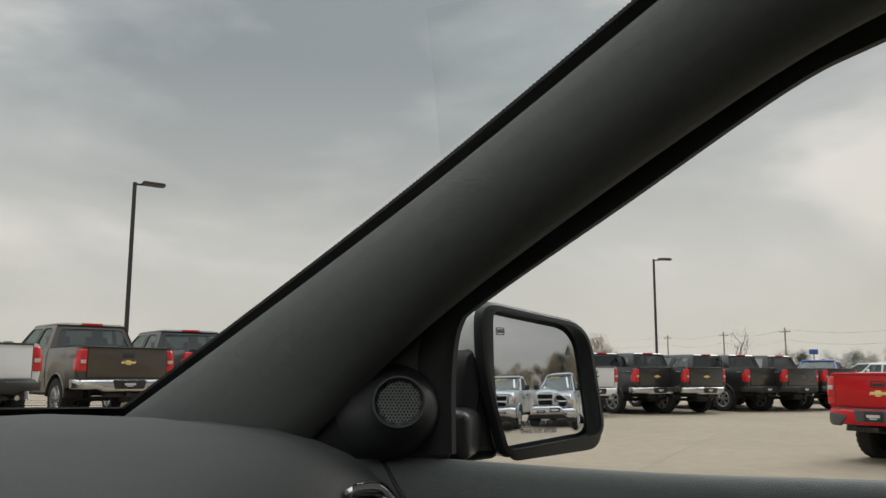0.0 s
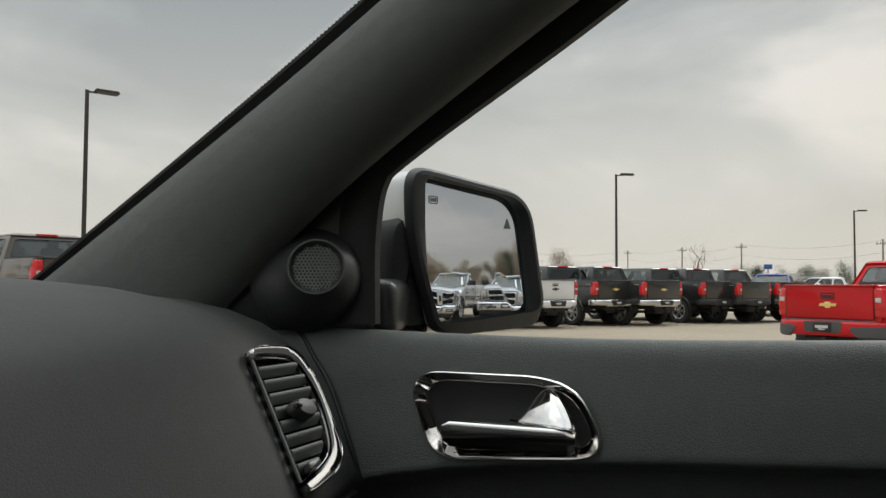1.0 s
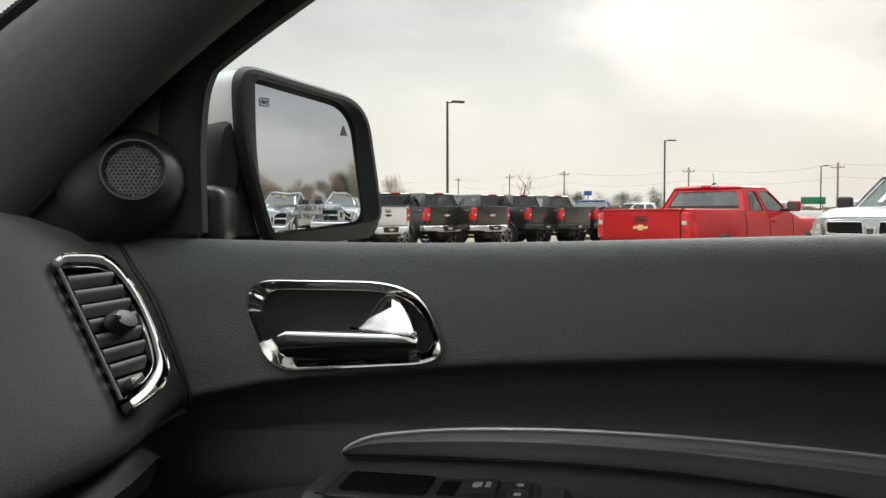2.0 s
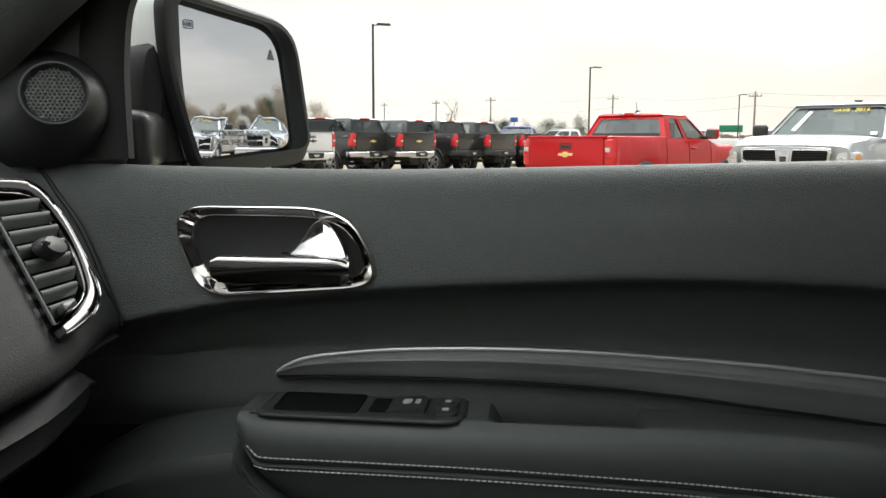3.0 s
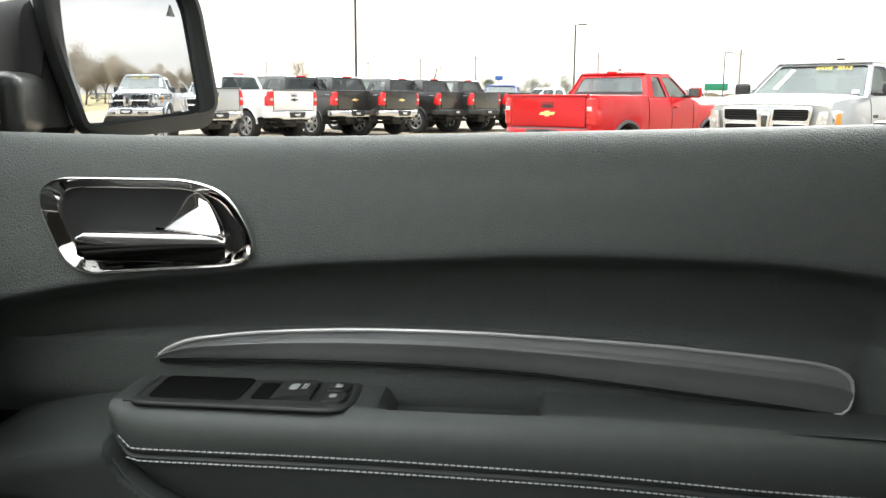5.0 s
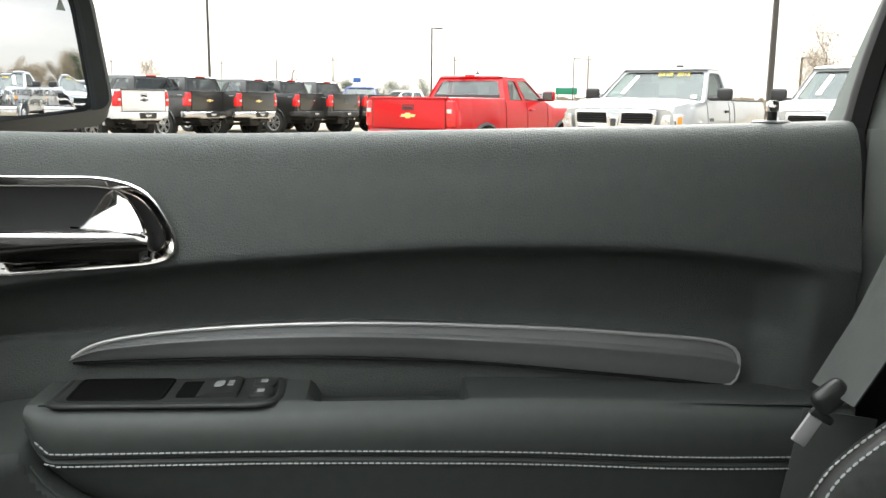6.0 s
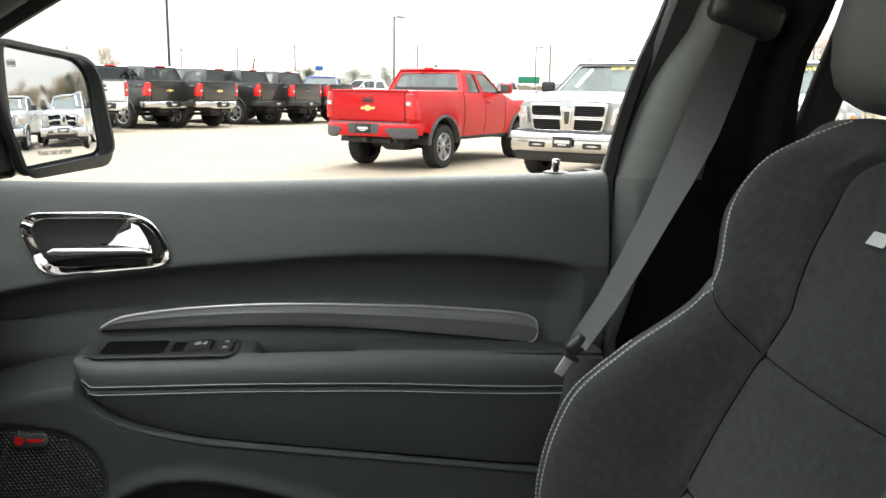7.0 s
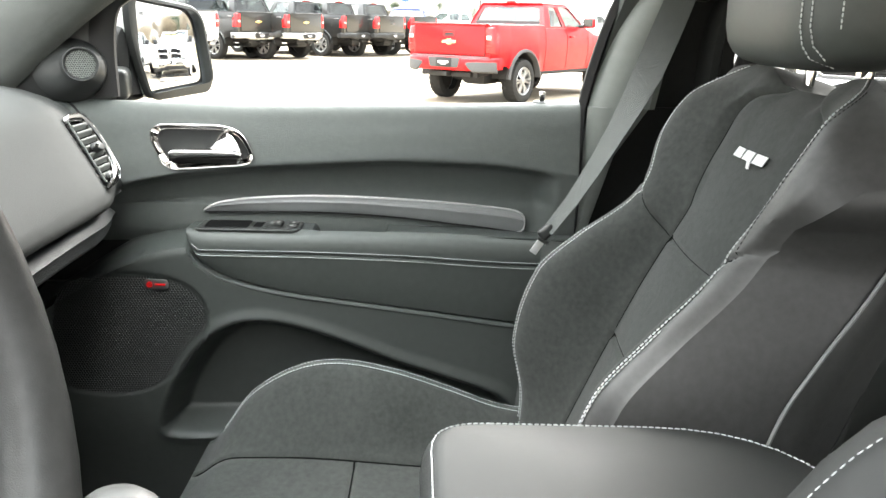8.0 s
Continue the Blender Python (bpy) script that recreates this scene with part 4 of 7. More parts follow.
# side vent: lies in the sloping face of the pad
VA = Vector((0.577, 0.6255, 1.176))  # top middle
vd = Vector((-0.018, -0.056, -0.090)).normalized()  # down the face
vu = Vector((0.97, 0.05, 0.02))
vu = (vu - vd * vu.dot(vd)).normalized()  # to the door
vn = vu.cross(vd).normalized()
if vn.y > 0:
    vn = -vn
on_vent = lambda u, v, w: tuple(VA + vu * u + vd * v + vn * (w + 0.004))
def flat_curve(knots, n):
    """A smooth open line in the plane through knots."""
    fu, fv = (smooth_curve([(k, q[i]) for k, q in enumerate(knots)]) for i in (0, 1))
    return [(fu(t_), fv(t_)) for t_ in spread(0, len(knots) - 1, n)]


# the frame is open towards the dashboard pad: it runs over the top, down the door side and under the foot
vent_rim = flat_curve([(-0.0365, 0.0105), (-0.0290, 0.0040), (0.0037, -0.0004), (0.0195, 0.0030), (0.0287, 0.0200), (0.0312, 0.0479), (0.0295, 0.0777), (0.0220, 0.0900), (0.0064, 0.1010), (-0.0248, 0.1115), (-0.0305, 0.1070)], 70)
vent_in = flat_curve([(-0.0350, 0.0145), (-0.0230, 0.0128), (0.0040, 0.0112), (0.0140, 0.0160), (0.0205, 0.0330), (0.0215, 0.0500), (0.0170, 0.0710), (0.0100, 0.0840), (-0.0047, 0.0930), (-0.0260, 0.1015), (-0.0302, 0.1040)], 70)
between = lambda f: [(a[0] + (b[0] - a[0]) * f, a[1] + (b[1] - a[1]) * f) for a, b in zip(vent_rim, vent_in)]
vent = part("air_vent", loft([[on_vent(u, v, h) for u, v in between(f)] for f, h in ((0.0, -0.004), (0.03, 0.0030), (0.16, 0.0042), (0.5, 0.0040), (0.8, 0.0022), (0.97, -0.0004), (1.0, -0.006))], False), DARK_CHROME, dash, "dark chrome side air vent frame")
part("vent_rim", loft([[on_vent(u, v, h) for u, v in between(f)] for f, h in ((-0.02, -0.002), (0.0, 0.0034), (0.02, 0.0044), (0.045, 0.0045), (0.06, 0.0040))], False), CHROME, vent, "bright outer rim")
part("vent_lip", loft([[on_vent(u, v, h) for u, v in between(f)] for f, h in ((0.93, 0.0010), (0.95, 0.0022), (0.975, 0.0020), (0.995, -0.0005))], False), CHROME, vent, "bright inner lip")
left_edge = [(-0.0350 + 0.0048 * f, 0.0145 + 0.0895 * f) for f in spread(0, 1, 12)]
part("vent_side", tube([on_vent(u - 0.0012, v, 0.0012) for u, v in left_edge], 0.0013, 6), HARD, vent)
# solid near-black block close behind the slats paints the vent's inner shade
part("vent_well_shade", loft([[on_vent(u, v, -0.016) for u, v in vent_in[::3] + left_edge[::-3]], [on_vent(u, v, -0.004) for u, v in vent_in[::3] + left_edge[::-3]]], True, True), RECESS_SHADE, vent)
for k in range(8):
    v0 = 0.0225 + k * 0.01035
    right = smooth_curve([(0.010, 0.012), (0.025, 0.0185), (0.045, 0.0205), (0.065, 0.0170), (0.080, 0.0085), (0.092, -0.006)])
    rows_ = []
    for u in spread(-0.0335 + 0.0048 * (v0 - 0.015) / 0.09, right(v0 - 0.006), 6):
        v = v0 - 0.18 * (u + 0.033)
        rows_.append([on_vent(u, v + q, w) for q, w in ((0.0050, -0.0020), (0.0010, 0.0018), (-0.0012, 0.0026), (-0.0024, 0.0022), (-0.0030, 0.0006), (-0.0020, -0.0020))])
    part("vent_slat", loft(rows_), HARD, vent)
knob = part("vent_knob", loft([[on_vent(-0.006 + r * 1.25 * math.cos(a), 0.053 + r * 0.72 * math.sin(a), w) for a in spread(0, 5.9, 18)] for r, w in ((0.0102, 0.002), (0.0100, 0.008), (0.0082, 0.0108), (0.003, 0.0116))]), MIRROR_FRAME, vent)
part("knob_accent", loft([[on_vent(-0.0195 + 0.0075 * f, 0.0530 + 0.0016 * math.cos(a), 0.0095 + 0.002 * math.sin(f * 3.1) + 0.0016 * math.sin(a)) for a in (0, 1.57, 3.14, 4.71)] for f in spread(0, 1, 8)]), CHROME, knob)
part("vent_wheel", plate(rounded([(-0.023, 0.0925), (-0.008, 0.089), (-0.008, 0.0945), (-0.023, 0.0985)], 0.002, 4), lambda u, v, w: on_vent(u, v, 0.001 + w), 0.006, 0.0015), SLICK, vent)

# ---- centre pillar, roof, rear side, floor and driver's side close the cabin ----
bp_front = dense([(0.70, -0.084, 1.19), (0.690, -0.125, 1.31), (0.675, -0.160, 1.39), (0.63, -0.19, 1.56), (0.60, -0.20, 1.66)], 5)
bp_back = dense([(0.70, -0.300, 1.19), (0.685, -0.295, 1.31), (0.672, -0.318, 1.39), (0.63, -0.34, 1.56), (0.60, -0.34, 1.66)], 5)
rings, rear_rings = [], []
for a, b in zip(bp_front, bp_back):
    a, b = Vector(a), Vector(b)
    d = b - a
    rings.append([a + d * f + Vector((h, 0, 0)) for f, h in ((0, 0.06), (0, 0.010), (0.04, 0.0), (0.10, -0.010), (0.22, -0.018), (0.30, -0.018), (0.33, -0.012), (0.34, 0.010), (0.37, 0.012), (0.38, -0.012), (0.42, -0.016), (0.46, -0.012), (0.47, 0.06))])
    rear_rings.append([a + d * f + Vector((h, 0, 0)) for f, h in ((0.472, 0.06), (0.472, 0.012), (0.74, 0.014), (0.77, -0.010), (0.80, -0.016), (0.86, -0.016), (0.90, 0.0), (1, 0.002), (1, 0.06))])
solo("pillar_centre", loft(rings), TRIM, "grey-black moulded centre pillar cover", "pillar", kind="structure")
# rear half takes the near-black colour for the shade it lies in
solo("pillar_centre_rear", loft(rear_rings), PILLAR_SHADE, "recessed rear half of the centre pillar cover, shade painted near-black", "pillar", kind="structure")
rings, rear_rings = [], []
for z, yf, yb, x in ((1.1915, -0.087, -0.31, 0.692), (1.12, -0.082, -0.36, 0.690), (1.0, -0.062, -0.38, 0.698), (0.85, -0.045, -0.38, 0.71), (0.6, -0.04, -0.36, 0.71), (0.42, -0.04, -0.36, 0.70)):
    ym = {1.1915: -0.176, 1.12: -0.128, 1.0: -0.095}.get(z, yf - 0.06)
    rings.append([(x + 0.09, yf, z), (x + 0.006, yf, z), (x - 0.006, yf - 0.02, z), (x - 0.008, ym + 0.012, z), (x - 0.002, ym, z), (x + 0.09, ym, z)])
    rear_rings.append([(x + 0.09, ym - 0.001, z), (x + 0.016, ym - 0.001, z), (x + 0.014, yb + 0.03, z), (x + 0.020, yb, z), (x + 0.09, yb, z)])
solo("pillar_foot", loft(rings), TRIM, "grey-black lower centre pillar cover", "pillar", kind="structure")
# same painted shade carried down the foot's rear half
solo("pillar_foot_rear", loft(rear_rings), PILLAR_SHADE, "recessed rear half of the lower pillar cover, shade painted near-black", "pillar", kind="structure")
solo("door_seal", rail(dense([(0.670, -0.180, 1.56), (0.700, -0.140, 1.39), (0.710, -0.108, 1.30), (0.714, -0.082, 1.19), (0.706, -0.072, 1.06), (0.70, -0.050, 0.95), (0.70, -0.04, 0.6)], 5), 0.008, 0.012, (-1, 0.3, 0)), RUBBER, "black rubber door seal", "door seal", kind="structure")
roof = sheet(lambda x, y: (x, y, 1.70 - 0.09 * abs(x / 0.62) ** 3 - 0.03 * step(0.0, 0.35, y)), spread(-0.62, 0.62, 20), spread(-2.6, 0.30, 24))
solo("ceiling", thick(roof, 0.02, (0, 0, 1)), HEADLINER, "dark cloth headliner", "headliner", kind="structure")
solo("ceiling_rail", rail(dense([(0.585, 0.30, 1.62), (0.600, 0.1, 1.615), (0.60, -0.3, 1.62), (0.60, -1.2, 1.60), (0.58, -2.5, 1.56)], 5), 0.05, 0.03, (-1, 0, -0.4)), HEADLINER, "dark roof side rail", "headliner", kind="structure")
solo("ceiling_rail", rail(dense([(-0.585, 0.30, 1.62), (-0.600, 0.1, 1.615), (-0.60, -0.3, 1.62), (-0.60, -1.2, 1.60), (-0.58, -2.5, 1.56)], 5), 0.05, 0.03, (1, 0, -0.4)), HEADLINER, "dark roof side rail", "headliner", kind="structure")
visor = thing("sun_visor", "black folded sun visor under the headliner", "sun visor")
part("visor_board", box((0.36, 0.16, 0.018), (0.36, 0.205, 1.600), 0.008, 3, Matrix.Rotation(radians(20), 4, "X")), HEADLINER, visor)
part("visor_rod", tube([(0.17, 0.275, 1.622), (0.55, 0.275, 1.622)], 0.006), SLICK, visor)
solo("floor", box((1.5, 3.6, 0.04), (0, -0.6, 0.42), 0.01), CARPET, "black carpeted car floor", "floor", kind="structure")
for sgn, nm in ((1, "wall_rear_door"), (-1, "wall_driver_side")):
    y1 = -0.36 if sgn > 0 else -0.28
    solo(nm, thick(sheet(lambda y, k: (sgn * (0.715 - 0.03 * step(0.15, 0.4, k) + 0.02 * step(0.5, 0.8, k)), y, 1.20 - 0.75 * k), spread(-1.25, y1, 30), spread(0, 1, 20)), 0.03, (sgn, 0, 0)), SOFT, "black padded door lining", "door lining", kind="structure")
    solo(nm + "_back", thick(sheet(lambda y, k: (sgn * (0.70 - 0.10 * step(0.5, 1, k)), y, 0.45 + 1.15 * k), spread(-2.6, -1.25, 10), spread(0, 1, 10)), 0.03, (sgn, 0, 0)), SOFT, "black rear side lining", "side lining", kind="structure")
# unseen driver's door lining, added to block light below the window line
solo("wall_driver_door", thick(sheet(lambda y, k: (-(0.72 - 0.035 * step(0.12, 0.4, k) + 0.02 * step(0.5, 0.8, k)), y, 1.19 - 0.74 * k), spread(-0.28, 1.20, 20), spread(0, 1, 20)), 0.03, (-1, 0, 0)), SOFT, "unseen black padded driver's door lining that keeps light out", "door lining", kind="structure")
solo("wall_tailgate", box((1.3, 0.05, 0.75), (0, -2.6, 0.82), 0.01), SOFT, "black tailgate lining", "side lining", kind="structure")
solo("wall_kick_panel", box((0.03, 0.68, 0.80), (0.735, 0.955, 0.77), 0.008), CARPET, "black footwell side lining", "side lining", kind="structure")
solo("wall_firewall", box((1.5, 0.05, 0.8), (0, 1.22, 0.80), 0.01), CARPET, "black bulkhead behind the dashboard", "bulkhead", kind="structure")
solo("pillar_driver", rail(dense([(-0.735, 1.12, 1.18), (-0.69, 0.75, 1.37), (-0.61, 0.35, 1.57), (-0.57, 0.22, 1.64)], 5), 0.06, 0.03, (1, 0, 0)), WOVEN, "charcoal driver's side windscreen pillar cover", "pillar", kind="structure")
solo("pillar_driver_centre", rail([(-0.71, -0.2, 1.2), (-0.69, -0.2, 1.35), (-0.60, -0.2, 1.65)], 0.11, 0.03, (1, 0, 0)), HARD, "black driver's side centre pillar cover", "pillar", kind="structure")
rp = solo("window_2", sheet(lambda y, s: (0.745 - 0.14 * s, y - 0.05 * s, 1.19 + 0.42 * s), spread(-1.25, -0.33, 4), spread(0, 1, 6)), PANE, "clear rear door window", "window", kind="structure")
rp.visible_shadow = False
solo("window_frame_rear", rail(dense([(0.715, -0.31, 1.20), (0.70, -0.325, 1.28), (0.675, -0.345, 1.38), (0.64, -0.37, 1.53), (0.63, -0.5, 1.57), (0.64, -1.1, 1.53), (0.70, -1.22, 1.21)], 5), 0.02, 0.02, (-1, 0, 0)), RUBBER, "black rear window frame", "window frame", kind="structure")
bonnet = solo("bonnet", thick(sheet(lambda x, y: (x, y, 1.12 - 0.10 * ((y - 1.2) / 1.1) ** 2 - 0.06 * abs(x / 0.85) ** 3), spread(-0.85, 0.85, 12), spread(1.2, 2.3, 10)), 0.02, (0, 0, -1)), WHITE_PAINT, "white bonnet ahead of the windscreen", "bonnet", kind="structure")

# ---- passenger seat ----
SEAT_X = 0.37
seat = thing("passenger_seat", "black leather and suede sports seat with white stitching", "car seat")
base_y = lambda z: -0.10 - 0.44 * (z - 0.91)
crest = smooth_curve([(0.70, 0.02), (0.783, 0.05), (0.871, 0.102), (0.974, 0.118), (1.028, 0.092), (1.087, 0.052), (1.16, 0.045), (1.232, 0.040), (1.262, 0.02)])
half_w = smooth_curve([(0.70, 0.225), (0.87, 0.238), (0.974, 0.236), (1.03, 0.222), (1.087, 0.200), (1.112, 0.200), (1.147, 0.220), (1.18, 0.236), (1.21, 0.243), (1.272, 0.244)])
back_top = smooth_curve([(0.0, 1.2425), (0.19, 1.2435), (0.27, 1.2515), (0.37, 1.2615), (0.50, 1.2660), (0.64, 1.2650), (0.76, 1.2600), (0.865, 1.2460), (0.93, 1.227), (1.0, 1.195)])
panel_edge = smooth_curve([(0.66, 0.5), (1.09, 0.5), (1.112, 0.525), (1.147, 0.515), (1.18, 0.490), (1.2173, 0.465), (1.2406, 0.345), (1.262, 0.22), (1.272, 0.185)])
sewn_door_side = smooth_curve([(0.66, 0.87), (1.19, 0.865), (1.225, 0.850), (1.25, 0.79), (1.266, 0.68), (1.272, 0.60)])
sewn_driver_side = smooth_curve([(0.66, 0.87), (1.03, 0.88), (1.09, 0.84), (1.14, 0.75), (1.22, 0.70), (1.25, 0.65), (1.272, 0.52)])
sewn_edge = lambda z, sg=1: sewn_door_side(z) if sg > 0 else sewn_driver_side(z)


def back_height(a, z):
    """Heights above the waist draw together towards the rounded upper outline."""
    return z if z < 1.14 else 1.14 + (z - 1.14) * (back_top(min(1.0, a)) - 1.14) / 0.132


def back_face(u, z, lift=0.0):
    """The front of the backrest: u from -1 to 1 across."""
    a = abs(u)
    inner, outer_ = panel_edge(z), sewn_edge(z, u)
    rise = step(0.46, 0.86, a)
    y = base_y(z) + crest(z) * rise - 0.020 * step(0.9, 1.0, a) ** 2 + 0.006 * (1 - (a / 0.46) ** 2 if a < 0.46 else 0)
    y += 0.009 * step(1.12, 1.19, z) * step(0.0, 0.07, a - inner)
    y -= 0.016 * step(1.238, 1.276, z)
    for seam_u in (inner, outer_):
        y -= 0.0030 * (1 - step(0.0, 0.014, abs(a - seam_u)))
    for seam_z, lo, hi in ((1.048, 0.0, 0.5), (0.911, 0.0, 0.5)):
        if lo <= a <= hi:
            y -= 0.005 * (1 - step(0.0, 0.006, abs(z - seam_z)))
    if 0.5 < a:
        y -= 0.005 * (1 - step(0.0, 0.006, abs(z - (1.048 + (a - 0.5) * 0.14))))
    return (SEAT_X + half_w(z) * u, y + lift, back_height(a, z))


zs = sorted(set(spread(0.66, 1.272, 80) + spread(1.03, 1.11, 20) + spread(0.90, 0.92, 8) + spread(1.20, 1.272, 16)))
part("centre_panel", sheet(lambda q, z: back_face(q * panel_edge(z), z), spread(-1, 1, 30), zs), SUEDE, seat, "black suede centre panel with white emblem")
for s in (-1, 1):
    part("side_bolster", sheet(lambda q, z: back_face(s * (panel_edge(z) + (sewn_edge(z, s) - panel_edge(z)) * q), z), spread(0, 1, 30), zs), SUEDE, seat, "black suede side bolster")
    part("bolster_edge", sheet(lambda q, z: back_face(s * (sewn_edge(z, s) + (1 - sewn_edge(z, s)) * q), z), spread(0, 1, 12), zs), SEAT_LEATHER, seat, "black leather bolster edge with white stitching")

    def flank(k, z):
        x0, y0, z0 = back_face(s * 1.0, z)
        depth = 0.13 + 0.03 * step(1.1, 0.8, z)
        return (x0 + s * 0.45 * max(0.0, 0.236 - half_w(z)) * k + s * 0.010 * math.sin(k * 3.14) - s * 0.02 * step(0.7, 1, k), y0 - depth * k - crest(z) * k * 0.7, z0)
    part("side_cover", sheet(flank, spread(0, 1, 14), zs), SEAT_LEATHER, seat, "black leather side of the backrest")
    part("side_piping", tube([tuple(Vector(flank(0.62, z)) + Vector((s * 0.003, 0, 0))) for z in spread(0.72, 1.25, 30)], 0.0020, 6), PIPING, seat, "thin grey piping")
    line = [tuple(Vector(back_face(s * (sewn_edge(z, s) - 0.006), z)) + Vector((0, 0.0018, 0.0006 * step(1.2, 1.25, z)))) for z in spread(0.70, 1.270, 110)]
    part("bolster_stitching", stitches(line, 0.0052, 0.0040, 0.00085), THREAD, seat, "white stitching")
    line = [tuple(Vector(back_face(s * 0.91, z)) + Vector((0, 0.0014, 0.0))) for z in spread(0.70, 1.04, 60)]
    part("bolster_stitching", stitches(line, 0.0052, 0.0040, 0.00085), THREAD, seat, "white stitching")
line = [Vector(back_face(-(sewn_edge(z, -1) + 0.080), z)) + Vector((0, 0.0008, 0.0004)) for z in spread(1.10, 1.262, 60)]
part("shoulder_stitching", stitches(line, 0.0056, 0.0034, 0.00045), CREASE, seat, "black shoulder stitching")


def seat_top(u, k):
    x0, y0, z0 = back_face(u, 1.272)
    return (x0, y0 - 0.10 * k, z0 + 0.003 * math.sin(k * 3.14) - 0.03 * k)


part("backrest_top", sheet(seat_top, spread(-1, 1, 50), spread(0, 1, 10)), SUEDE, seat)
part("back_shell", sheet(lambda u, z: (SEAT_X + half_w(z) * 0.94 * u, base_y(z) - 0.115 - 0.02 * (1 - u * u), back_height(abs(u) * 0.94, z) - 0.02), spread(-1, 1, 24), spread(0.60, 1.272, 24)), HARD, seat)


# white emblem: three plain slanted marks
def on_seat(u, v, w):
    x, y, z = SEAT_X + 0.003 - u, 0, 1.1725 + v
    y = back_face((x - SEAT_X) / half_w(z), z)[1]
    return (x, y + 0.0006 + w, z)


for shape in ([(-0.034, 0.005), (-0.010, 0.005), (-0.014, -0.0055), (-0.038, -0.0055)], [(-0.005, 0.005), (0.019, 0.005), (0.016, -0.0055), (0.020, -0.0125), (0.014, -0.0125), (0.008, -0.0055), (-0.009, -0.0055)],
              [(0.024, 0.005), (0.051, 0.005), (0.048, -0.0055), (0.020, -0.0055)]):
    part("emblem_mark", plate(shape, lambda u, v, w: on_seat(u, v, w), 0.0012), EMBROIDERY, seat, "white embroidered emblem mark", 0)

# sewn creases of the backrest
crease = [[(sg * panel_edge(z), z) for z in spread(0.68, 1.20, 50)] for sg in (-1, 1)]
crease += [[(u, zc) for u in spread(-0.5, 0.5, 24)] for zc in (1.048, 0.911)]
crease += [[(sg * a, 1.048 + (a - 0.5) * 0.14) for a in spread(0.5, 0.87, 16)] for sg in (-1, 1)]
for line in crease:
    part("crease", tube([Vector(back_face(u, z)) + Vector((0, 0.0004, 0)) for u, z in line], 0.0008, 5), CREASE, seat)

cush_crest = smooth_curve([(-0.02, 0.05), (0.041, 0.062), (0.12, 0.095), (0.191, 0.118), (0.273, 0.128), (0.339, 0.112), (0.40, 0.07), (0.44, 0.02), (0.47, 0.0)])


def cushion(u, y):
    a = abs(u)
    z = 0.700 + 0.012 * step(0.1, 0.35, y) - 0.03 * step(0.40, 0.475, y) ** 2
    z += 0.86 * cush_crest(y) * step(0.50, 0.88, a) - 0.03 * step(0.92, 1.0, a) ** 2
    for seam_u in (0.54, 0.90):
        z -= 0.003 * (1 - step(0.0, 0.014, abs(a - seam_u)))
    if a < 0.54:
        z -= 0.005 * (1 - step(0.0, 0.006, abs(y - 0.245)))
    return (SEAT_X + 0.25 * u, y, z)


cy = sorted(set(spread(-0.10, 0.475, 60) + spread(0.235, 0.255, 10)))
part("cushion_centre", sheet(cushion, spread(-0.54, 0.54, 30), cy), SUEDE, seat, "black suede seat cushion")
for s in (-1, 1):
    part("cushion_bolster", sheet(lambda u, y: cushion(s * u, y), spread(0.54, 0.90, 22), cy), SUEDE, seat)
    part("cushion_edge", sheet(lambda u, y: cushion(s * u, y), spread(0.90, 1.0, 8), cy), LEATHER, seat)
    part("cushion_side", sheet(lambda k, y: (cushion(s * 1.0, y)[0] + s * 0.012 * math.sin(k * 3.1), y, cushion(s * 1.0, y)[2] * (1 - k) + 0.50 * k), spread(0, 1, 10), cy), LEATHER, seat)
    for q in (0.895, 0.935):
        part("cushion_stitching", stitches([tuple(Vector(cushion(s * q, y)) + Vector((0, 0, 0.0016))) for y in spread(-0.02, 0.45, 80)], 0.0052, 0.0040, 0.00085), THREAD, seat, "white stitching")
for line in [[(sg * 0.54, y) for y in spread(-0.05, 0.47, 40)] for sg in (-1, 1)] + [[(u, 0.245) for u in spread(-0.54, 0.54, 24)]]:
    part("cushion_crease", tube([Vector(cushion(u, y)) + Vector((0, 0, 0.0006)) for u, y in line], 0.0014, 5), CREASE, seat)
part("cushion_front", sheet(lambda u, k: (cushion(u, 0.475)[0], 0.475 + 0.02 * math.sin(k * 3.1), cushion(u, 0.475)[2] * (1 - k) + 0.50 * k), spread(-1, 1, 30), spread(0, 1, 8)), LEATHER, seat)
part("seat_base", box((0.42, 0.42, 0.12), (SEAT_X, 0.19, 0.50), 0.02), HARD, seat)

# headrest
HX, HY = SEAT_X + 0.004, -0.267
rings = []
HEAD = [(1.268, 0.060, 0.026, 0.0), (1.2695, 0.088, 0.042, 0.0), (1.274, 0.110, 0.054, 0.001), (1.282, 0.130, 0.061, 0.002), (1.294, 0.143, 0.065, 0.003), (1.312, 0.149, 0.067, 0.004), (1.345, 0.149, 0.068, 0.004), (1.392, 0.132, 0.066, 0.0), (1.437, 0.120, 0.056, -0.008), (1.457, 0.097, 0.036, -0.012), (1.462, 0.06, 0.015, -0.014)]
for z, w, d, dy in HEAD:
    rings.append([(HX + w * abs(math.cos(a)) ** 0.62 * math.copysign(1, math.cos(a)), HY + dy + d * abs(math.sin(a)) ** 0.7 * math.copysign(1, math.sin(a)), z) for a in spread(0, 2 * math.pi * 47 / 48, 48)])
part("headrest", loft(rings), LEATHER, seat, "black leather headrest with white seams")
